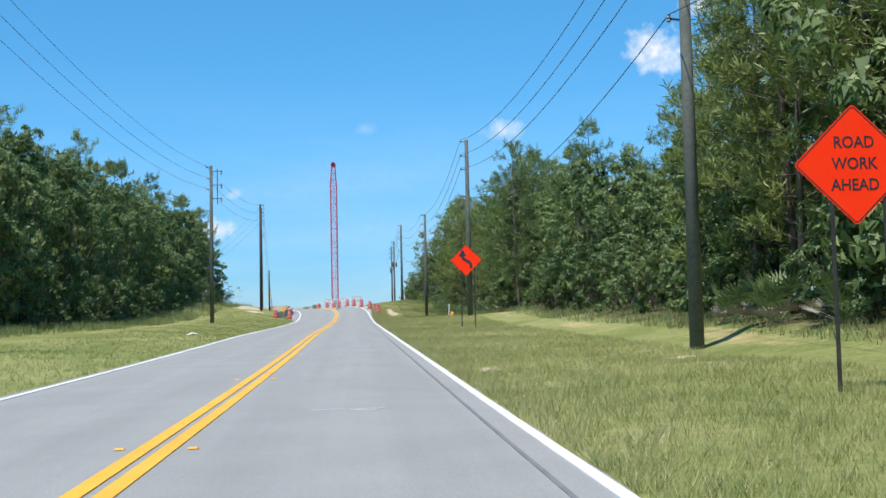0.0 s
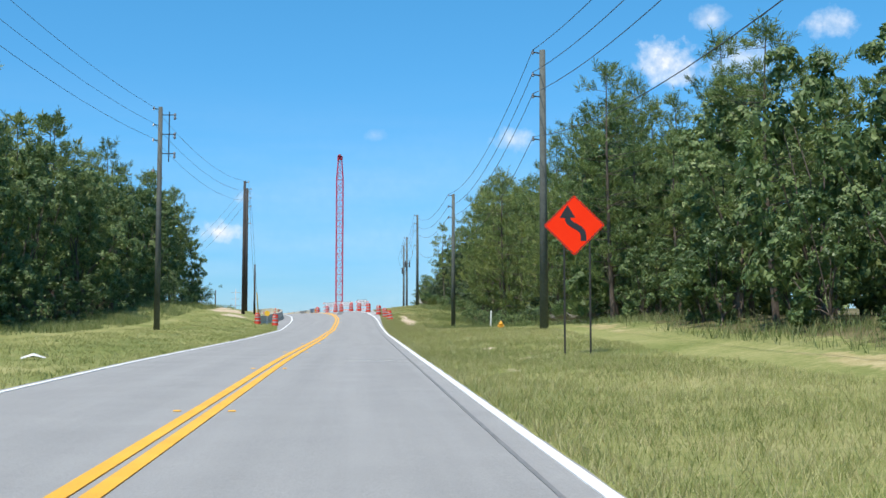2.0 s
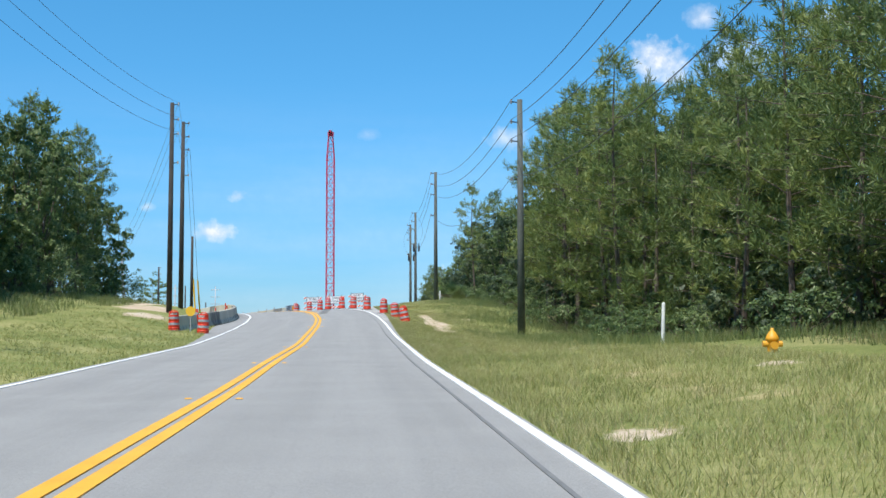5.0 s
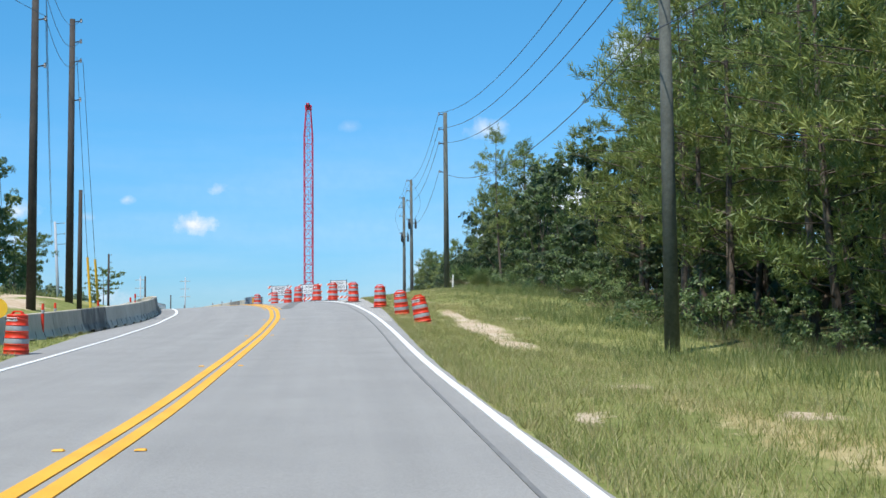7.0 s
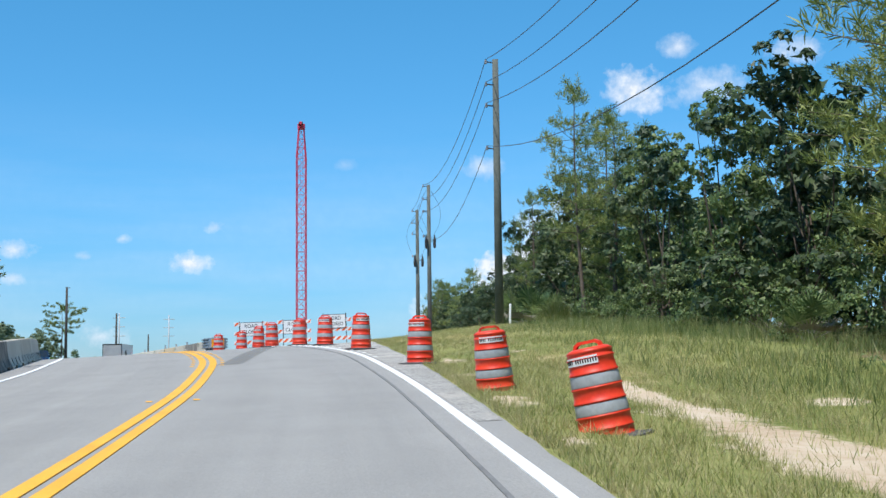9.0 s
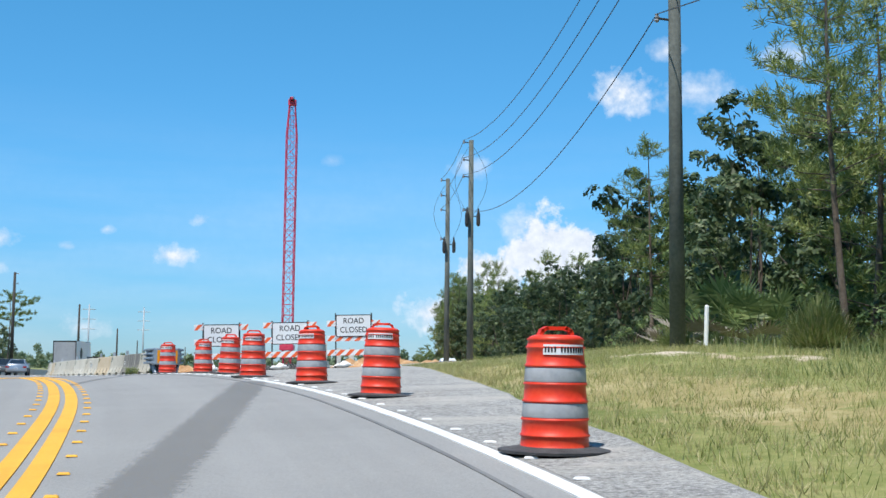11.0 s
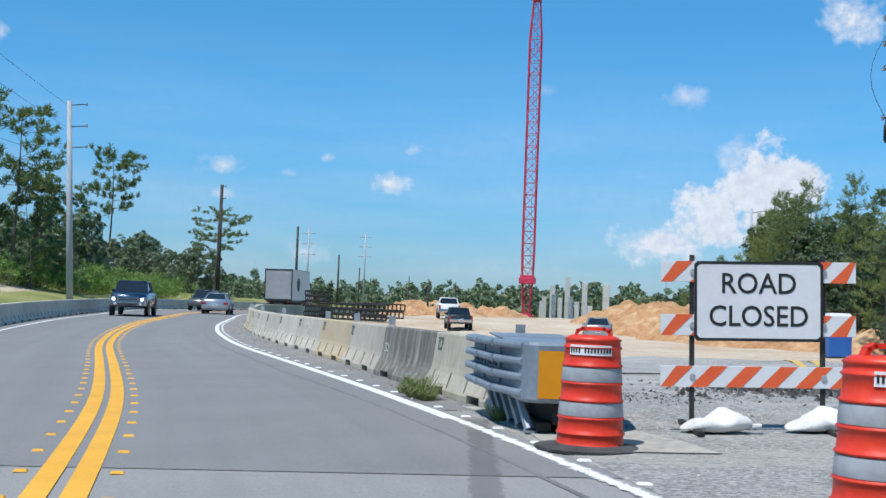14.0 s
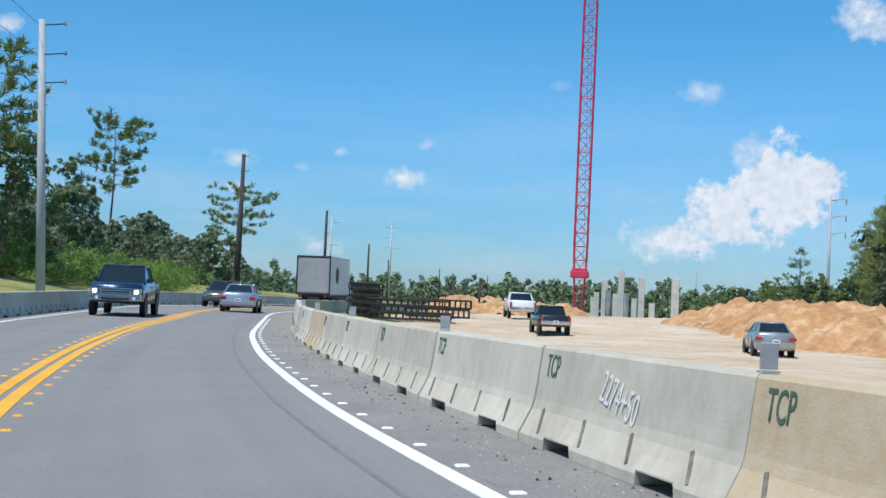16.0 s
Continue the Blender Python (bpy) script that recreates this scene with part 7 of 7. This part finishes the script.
def box_truck():
    root = thing("box_truck", "white box truck with a grey roll-up rear door and dark underframe", "truck")
    W, L, z0, z1 = 2.5, 7.6, 1.15, 3.95
    y0 = -4.6
    part("cargo_box", boxed((W, L, z1 - z0), pose(0, y0 + L / 2, (z0 + z1) / 2), 0.03), TRUCK_BOX, root)
    bm = bmesh.new()
    for s in (-1, 1):
        box(bm, (0.09, 0.08, z1 - z0 + 0.04), pose(s * (W / 2 - 0.035), y0 - 0.01, (z0 + z1) / 2), 0.01)
    box(bm, (W, 0.08, 0.14), pose(0, y0 - 0.01, z1 - 0.06), 0.01)
    box(bm, (W, 0.10, 0.16), pose(0, y0 - 0.01, z0 + 0.04), 0.01)
    part("rear_frame", bm, DARK_STEEL, root, "dark steel door frame")
    door = part("roll_door", boxed((W - 0.2, 0.04, z1 - z0 - 0.3), pose(0, y0 - 0.005, (z0 + z1) / 2), 0.005), TRUCK_DOOR, root, "grey roll-up door")
    for k in range(8):
        part("door_slat", boxed((W - 0.2, 0.012, 0.27), pose(0, y0 - 0.027, z0 + 0.34 + k * 0.30), 0.005), TRUCK_DOOR, door)
    for s in (-1, 1):
        bm = bmesh.new()
        box(bm, (0.05, L, 0.07), pose(s * (W / 2 - 0.01), y0 + L / 2, z1 - 0.03), 0.01)
        box(bm, (0.05, L, 0.10), pose(s * (W / 2 - 0.01), y0 + L / 2, z0 + 0.04), 0.01)
        part("side_rail", bm, STEEL, root)
        part("side_emblem", rodded((s * (W / 2 + 0.001), y0 + 2.6, 2.6), (s * (W / 2 + 0.008), y0 + 2.6, 2.6), 0.62, 0.62, 28), DARK_STEEL, root, "round dark emblem")
        part("mud_flap", boxed((0.6, 0.02, 0.6), pose(s * 0.85, y0 + 0.5, 0.55), 0.01), RUBBER, root)
        part("tail_lamp", boxed((0.18, 0.05, 0.11), pose(s * 0.95, y0 - 0.06, z0 - 0.12), 0.01), TAIL, root, "red tail lamp")
    part("chassis", box(boxed((0.9, L + 2.4, 0.3), pose(0, y0 + L / 2 + 1.2, 0.85), 0.03), (W * 0.9, L - 0.4, 0.2), pose(0, y0 + L / 2, 1.03), 0.03), DARK_TRIM, root)
    part("rear_bumper", boxed((W - 0.3, 0.12, 0.16), pose(0, y0 + 0.05, 0.62), 0.02), DARK_STEEL, root)
    bm = loft(bmesh.new(), [[(x, y, z) for x, z in ((-1.1, 0.75), (1.1, 0.75), (1.12, 1.6), (1.02, zt), (-1.02, zt), (-1.12, 1.6))] for y, zt in ((3.1, 2.7), (4.3, 2.65), (4.75, 1.75), (5.7, 1.6))])
    part("cab", bm, WHITE_PAINT, root)
    part("windscreen", loft(bmesh.new(), [[(x, 4.36, 2.58) for x in (-0.92, 0.92)], [(x, 4.80, 1.80) for x in (-0.98, 0.98)]], closed=False), GLASS, root)
    for s in (-1, 1):
        part("wing_mirror", boxed((0.1, 0.12, 0.5), pose(s * 1.38, 4.1, 2.2), 0.02), DARK_TRIM, root)
        part("mirror_arm", rodded((s * 1.05, 4.2, 2.3), (s * 1.38, 4.1, 2.3), 0.02, 0.02, 6), DARK_TRIM, root)
        add_wheel(root, s * 1.02, y0 + 1.7, 0.48, 0.26)
        add_wheel(root, s * 0.72, y0 + 1.7, 0.48, 0.26)
        add_wheel(root, s * 1.05, 4.6, 0.48, 0.28)
    return root


lane(box_truck(), 1.75, 301.5, 4)


def toilet_cabin(x, y, yaw, roofed=True):
    root = thing("portable_toilet", "blue plastic portable toilet cabin with a white roof", "portable toilet", at=pose(x, y, stand(x, y), 0, 0, yaw))
    part("cabin", boxed((1.1, 1.1, 2.0), pose(0, 0, 1.05), 0.05), BLUE_PLASTIC, root)
    part("roof", boxed((1.2, 1.2, 0.22), pose(0, 0, 2.14), 0.08, 0.8), WHITE_PAINT, root, "white plastic roof")
    part("door", boxed((0.8, 0.04, 1.75), pose(0, -0.56, 1.0), 0.02), BLUE_PLASTIC, root)
    part("vent", boxed((0.5, 0.02, 0.12), pose(0, -0.585, 1.7), 0.01), WHITE_PAINT, root)
    part("skid", boxed((1.2, 1.2, 0.1), pose(0, 0, 0.05), 0.02), DARK_TRIM, root)


toilet_cabin(-18.3, 254.5, 10)


def rebar_rack(x, y, w, d, h, yaw, tall):
    """A stack of dark steel reinforcement cages lying on the site."""
    root = thing("steel_cage_stack", "stack of dark rusty steel frames on the building ground", "steel frames", "steel frames", at=pose(x, y, stand(x, y), 0, 0, yaw))
    for k in range(tall):
        bm = bmesh.new()
        z = 0.12 + k * h / tall
        off = 0.15 * math.sin(k * 2.3)
        for s in (-1, 1):
            rod(bm, (-w / 2 + off, s * d / 2, z), (w / 2 + off, s * d / 2, z), 0.06, 0.06, 6)
            rod(bm, (-w / 2 + off, s * d / 2, z + h / tall * 0.8), (w / 2 + off, s * d / 2, z + h / tall * 0.8), 0.06, 0.06, 6)
        for j in range(13):
            xx = -w / 2 + off + w * j / 12
            for s in (-1, 1):
                rod(bm, (xx, s * d / 2, z), (xx, s * d / 2, z + h / tall * 0.8), 0.045, 0.045, 5)
            rod(bm, (xx, -d / 2, z), (xx, d / 2, z), 0.04, 0.04, 5)
        part("frame", bm, DARK_STEEL, root)


rebar_rack(-51.9, 290.5, 5.4, 2.0, 1.35, 11, 3)
rebar_rack(-55.2, 291.2, 2.0, 1.8, 2.15, 6, 5)
rebar_rack(-51.0, 295.5, 4.4, 2.0, 1.3, 11, 2)

# ---- grass ----
def grass_field(name, places, high, wide, material, label, rng, lean=0.5):
    """Blades of grass as slim bent triangles, two for each blade."""
    n = len(places)
    z = land(places[:, 0], places[:, 1])
    base = np.column_stack([places, z])
    a = rng.uniform(0, 2 * math.pi, n)
    side = np.column_stack([np.cos(a), np.sin(a), np.zeros(n)])
    h = (high * rng.uniform(0.45, 1.25, n))[:, None]
    tilt = rng.normal(size=(n, 2)) * lean
    tip = base + np.column_stack([tilt, np.ones(n)]) * h
    w = wide * rng.uniform(0.7, 1.3, n)[:, None]
    tris = np.stack([base - side * w, base + side * w, tip], 1)
    return tagged(mesh_object(name, triangles(name, tris, material)), label, "grass", kind="stuff")


GR = np.random.default_rng(21)
DRY_GRASS = surface("dry_grass_blade", [(0.25, 0.245, 0.095), (0.38, 0.345, 0.155), (0.56, 0.49, 0.27)], 0.7, scales=(0.3, 1.6), weights=(0.6, 0.4), per_island=0.4, through_light=0.3)


def scatter(n, l0, l1, y0, y1, power=1.0, tuft=9, loose=0.075):
    """Places of blades that grow in small tufts beside the asphalt."""
    y = np.repeat(GR.uniform(y0, y1, n // tuft), tuft)
    n = len(y)
    lo, hi = paved(y)
    edge = hi if l0 > 0 else lo
    u = np.repeat(GR.uniform(0, 1, n // tuft), tuft) ** power
    y = y + GR.normal(size=n) * loose
    l = edge + math.copysign(1, l0) * (0.02 + np.abs(u * abs(l1 - l0) + GR.normal(size=n) * loose))
    x = along_x(l, y)
    keep = np.ones(n, bool)
    for cx, cy, hx, hy, turn in SANDY:
        a = radians(turn)
        uu, vv = (x - cx) * math.cos(a) + (y - cy) * math.sin(a), -(x - cx) * math.sin(a) + (y - cy) * math.cos(a)
        keep &= (np.hypot(uu / hx, vv / hy) > 0.92) | (GR.uniform(0, 1, n) < 0.12)
    return np.column_stack([x, y])[keep]


# the mown verges, densest where the car passes close
grass_field("grass", scatter(190000, 4, 10.5, 6, 110, 1.3), 0.13, 0.0045, GRASS_BLADE, "short mown verge grass with dry stalks", GR, 0.45)
grass_field("dry_grass", scatter(80000, 4, 10.5, 6, 110, 1.4), 0.14, 0.0036, DRY_GRASS, "dry straw-coloured stalks in the mown verge", GR, 0.5)
grass_field("grass", scatter(80000, 4, 11, 110, 160, 1.25), 0.13, 0.0045, GRASS_BLADE, "short verge grass with dry stalks", GR, 0.45)
grass_field("dry_grass", scatter(55000, 4, 9, 110, 160, 1.4), 0.14, 0.0038, DRY_GRASS, "dry straw-coloured stalks in the verge", GR, 0.5)
grass_field("grass", scatter(45000, 4, 11, 158, 203, 0.9), 0.13, 0.0045, GRASS_BLADE, "short verge grass greener towards the wood", GR, 0.45)
grass_field("dry_grass", scatter(38000, 4, 11, 158, 203, 1.3), 0.11, 0.004, DRY_GRASS, "thin sun-dried yellow verge grass", GR, 0.5)
grass_field("grass", scatter(70000, -4, -12, 15, 150, 1.2), 0.12, 0.007, GRASS_BLADE, "short verge grass with dry stalks", GR, 0.5)
# taller weeds towards the woods
def weeds(edge, side, y0, y1, n, near, far):
    y = GR.uniform(y0, y1, n)
    x = np.interp(y, *np.array(edge).T) - side * GR.uniform(near, far, n)
    clump = np.sin(x * 1.7) * np.sin(y * 0.9) + np.sin(x * 0.6 + y * 0.37)
    keep = clump > GR.normal(size=n) * 0.8 - 0.2
    return np.column_stack([x, y])[keep]


grass_field("weeds", weeds(RIGHT_EDGE, 1, 110, 200, 30000, -3.5, 3.4), 0.40, 0.009, TALL_GRASS, "tall weedy grass below the pines", GR, 0.3)
grass_field("weeds", weeds(RIGHT_EDGE, 1, 112, 178, 26000, -1.0, 5.0), 0.26, 0.008, TALL_GRASS, "knee-high green grass beside the sandy track", GR, 0.35)
grass_field("weeds", weeds(RIGHT_EDGE, 1, 5, 205, 36000, -2.5, 1.2), 0.36, 0.011, TALL_GRASS, "tall weedy grass along the wood's edge", GR, 0.35)
grass_field("weeds", weeds(LEFT_EDGE, -1, 40, 175, 45000, -2.0, 4.5), 0.45, 0.015, TALL_GRASS, "tall weedy grass along the wood's edge", GR, 0.35)


# ---- crumbs and weeds at the barrier's foot ----
def stones(name, spots, size, material, label, rng, rise=0.0, about=(0, 0)):
    """Small angular stones, each a squashed four-sided lump."""
    n = len(spots)
    z = np.array([float(road_z(across(x, y), y)) for x, y in spots])
    z = z + rise * np.exp(-(((spots[:, 0] - about[0]) / 1.1) ** 2 + ((spots[:, 1] - about[1]) / 0.9) ** 2)) * rng.uniform(0.3, 1.0, n)
    c = np.column_stack([spots, z])
    s = size * rng.uniform(0.4, 1.5, (n, 1)) ** 1.3
    ang = rng.uniform(0, 2 * math.pi, n)
    corner = [np.column_stack([np.cos(ang + k), np.sin(ang + k), np.full(n, -0.1)]) * s for k in (0, 2.1, 4.2)]
    tip = np.column_stack([rng.normal(size=(n, 2)) * 0.25, rng.uniform(0.5, 1.0, n)]) * s
    tris = np.concatenate([np.stack([c + corner[k], c + corner[(k + 1) % 3], c + tip], 1) for k in range(3)])
    return tagged(mesh_object(name, triangles(name, tris, material)), label, "stones", kind="stuff")


def strewn(n, l0, l1, y0, y1):
    y = GR.uniform(y0, y1, n)
    return np.column_stack([along_x(GR.uniform(l0, l1, n), y), y])


def heaped(n, cx, cy, rx, ry):
    return np.column_stack([cx + GR.normal(size=n) * rx, cy + GR.normal(size=n) * ry])


RUBBLE_PALE = surface("pale_crumbs", [(0.22, 0.21, 0.19), (0.36, 0.34, 0.31), (0.52, 0.50, 0.46)], 0.95, per_island=0.6)
RUBBLE_DARK = surface("dark_asphalt_crumbs", [(0.03, 0.03, 0.03), (0.07, 0.068, 0.065), (0.15, 0.145, 0.14)], 0.95, per_island=0.6)
stones("gravel", np.concatenate([strewn(8500, 3.98, 4.6, 204, 262), strewn(1500, 3.95, 5.6, 190, 206)]), 0.0125, RUBBLE_PALE, "loose pale gravel beside the edge line", GR)
stones("asphalt_rubble", heaped(1500, -24.6, 209.0, 1.0, 0.8), 0.055, RUBBLE_DARK, "heap of dark broken asphalt behind the barricades", GR, 0.22, (-24.6, 209.0))
stones("asphalt_crumbs", np.concatenate([heaped(1500, -24.7, 208.9, 0.9, 0.7), heaped(500, -26.9, 207.2, 0.8, 0.5), strewn(500, 4.0, 4.6, 204, 250)]), 0.022, RUBBLE_DARK, "dark broken asphalt behind the barricades", GR)
stones("concrete_crumbs", np.concatenate([heaped(900, -25.8, 208.4, 1.0, 0.6), heaped(900, -26.6, 204.6, 1.0, 0.9), strewn(250, 4.0, 4.55, 204, 240)]), 0.018, RUBBLE_PALE, "pale broken concrete on the closed lane", GR)


def weed_tuft(x, y, high, n, label):
    l = float(across(x, y))
    z = float(road_z(l, y)) + 0.005
    a = GR.uniform(0, 2 * math.pi, n)
    base = np.column_stack([x + np.cos(a) * GR.uniform(0, 0.10, n), y + np.sin(a) * GR.uniform(0, 0.16, n), np.full(n, z)])
    out = np.column_stack([np.cos(a), np.sin(a), np.full(n, 1.5)]) * (high * GR.uniform(0.3, 0.8, n))[:, None] * GR.uniform(0.5, 1.2, (n, 1))
    tip = base + out + np.column_stack([np.cos(a), np.sin(a), np.full(n, -0.4)]) * high * 0.4
    side = np.column_stack([-np.sin(a), np.cos(a), np.zeros(n)]) * 0.006
    tris = np.concatenate([np.stack([base - side, base + side, base + out + side * 0.8], 1), np.stack([base - side, base + out + side * 0.8, base + out - side * 0.8], 1), np.stack([base + out - side * 0.8, base + out + side * 0.8, tip], 1)])
    tagged(mesh_object("grass_tuft", triangles("grass_tuft", tris, TALL_GRASS)), label, "grass tuft", "weeds at the barrier foot")


for x, y, h, n in ((-30.0, 206.55, 0.24, 240), (-30.15, 206.85, 0.22, 180), (-29.85, 206.3, 0.19, 140), (-30.4, 207.5, 0.10, 60), (-28.62, 203.85, 0.14, 110)):
    weed_tuft(x, y, h, n, "green grass tuft growing at the barrier's foot")


def feathery_shrub(x, y, high, wide, n):
    """A round shrub of fine upright shoots."""
    z = stand(x, y) - 0.03
    a, r = GR.uniform(0, 2 * math.pi, n), wide * np.sqrt(GR.uniform(0, 1, n))
    root = np.column_stack([np.cos(a) * r * 0.35, np.sin(a) * r * 0.35, np.zeros(n)])
    crown = np.sqrt(np.clip(1 - (r / wide) ** 2, 0.08, 1))
    tip = np.column_stack([np.cos(a) * r, np.sin(a) * r, high * crown * GR.uniform(0.55, 1.05, n)])
    t = GR.uniform(0.15, 0.75, (n, 1))
    base = root + (tip - root) * t
    side = np.column_stack([-np.sin(a), np.cos(a), np.zeros(n)]) * 0.014
    end = base + (tip - root) * 0.25 + GR.normal(size=(n, 3)) * 0.05
    me = triangles("shoots", np.stack([base - side, base + side, end], 1), TALL_GRASS)
    ob = mesh_object("shrub", me)
    ob.matrix_basis = pose(x, y, z)
    tagged(ob, "round feathery green shrub in the dry verge", "shrub")


feathery_shrub(-10.9, 185.6, 1.35, 0.95, 5200)
feathery_shrub(-12.9, 190.4, 0.8, 0.7, 1800)
feathery_shrub(-9.6, 184.4, 0.9, 0.9, 2600)
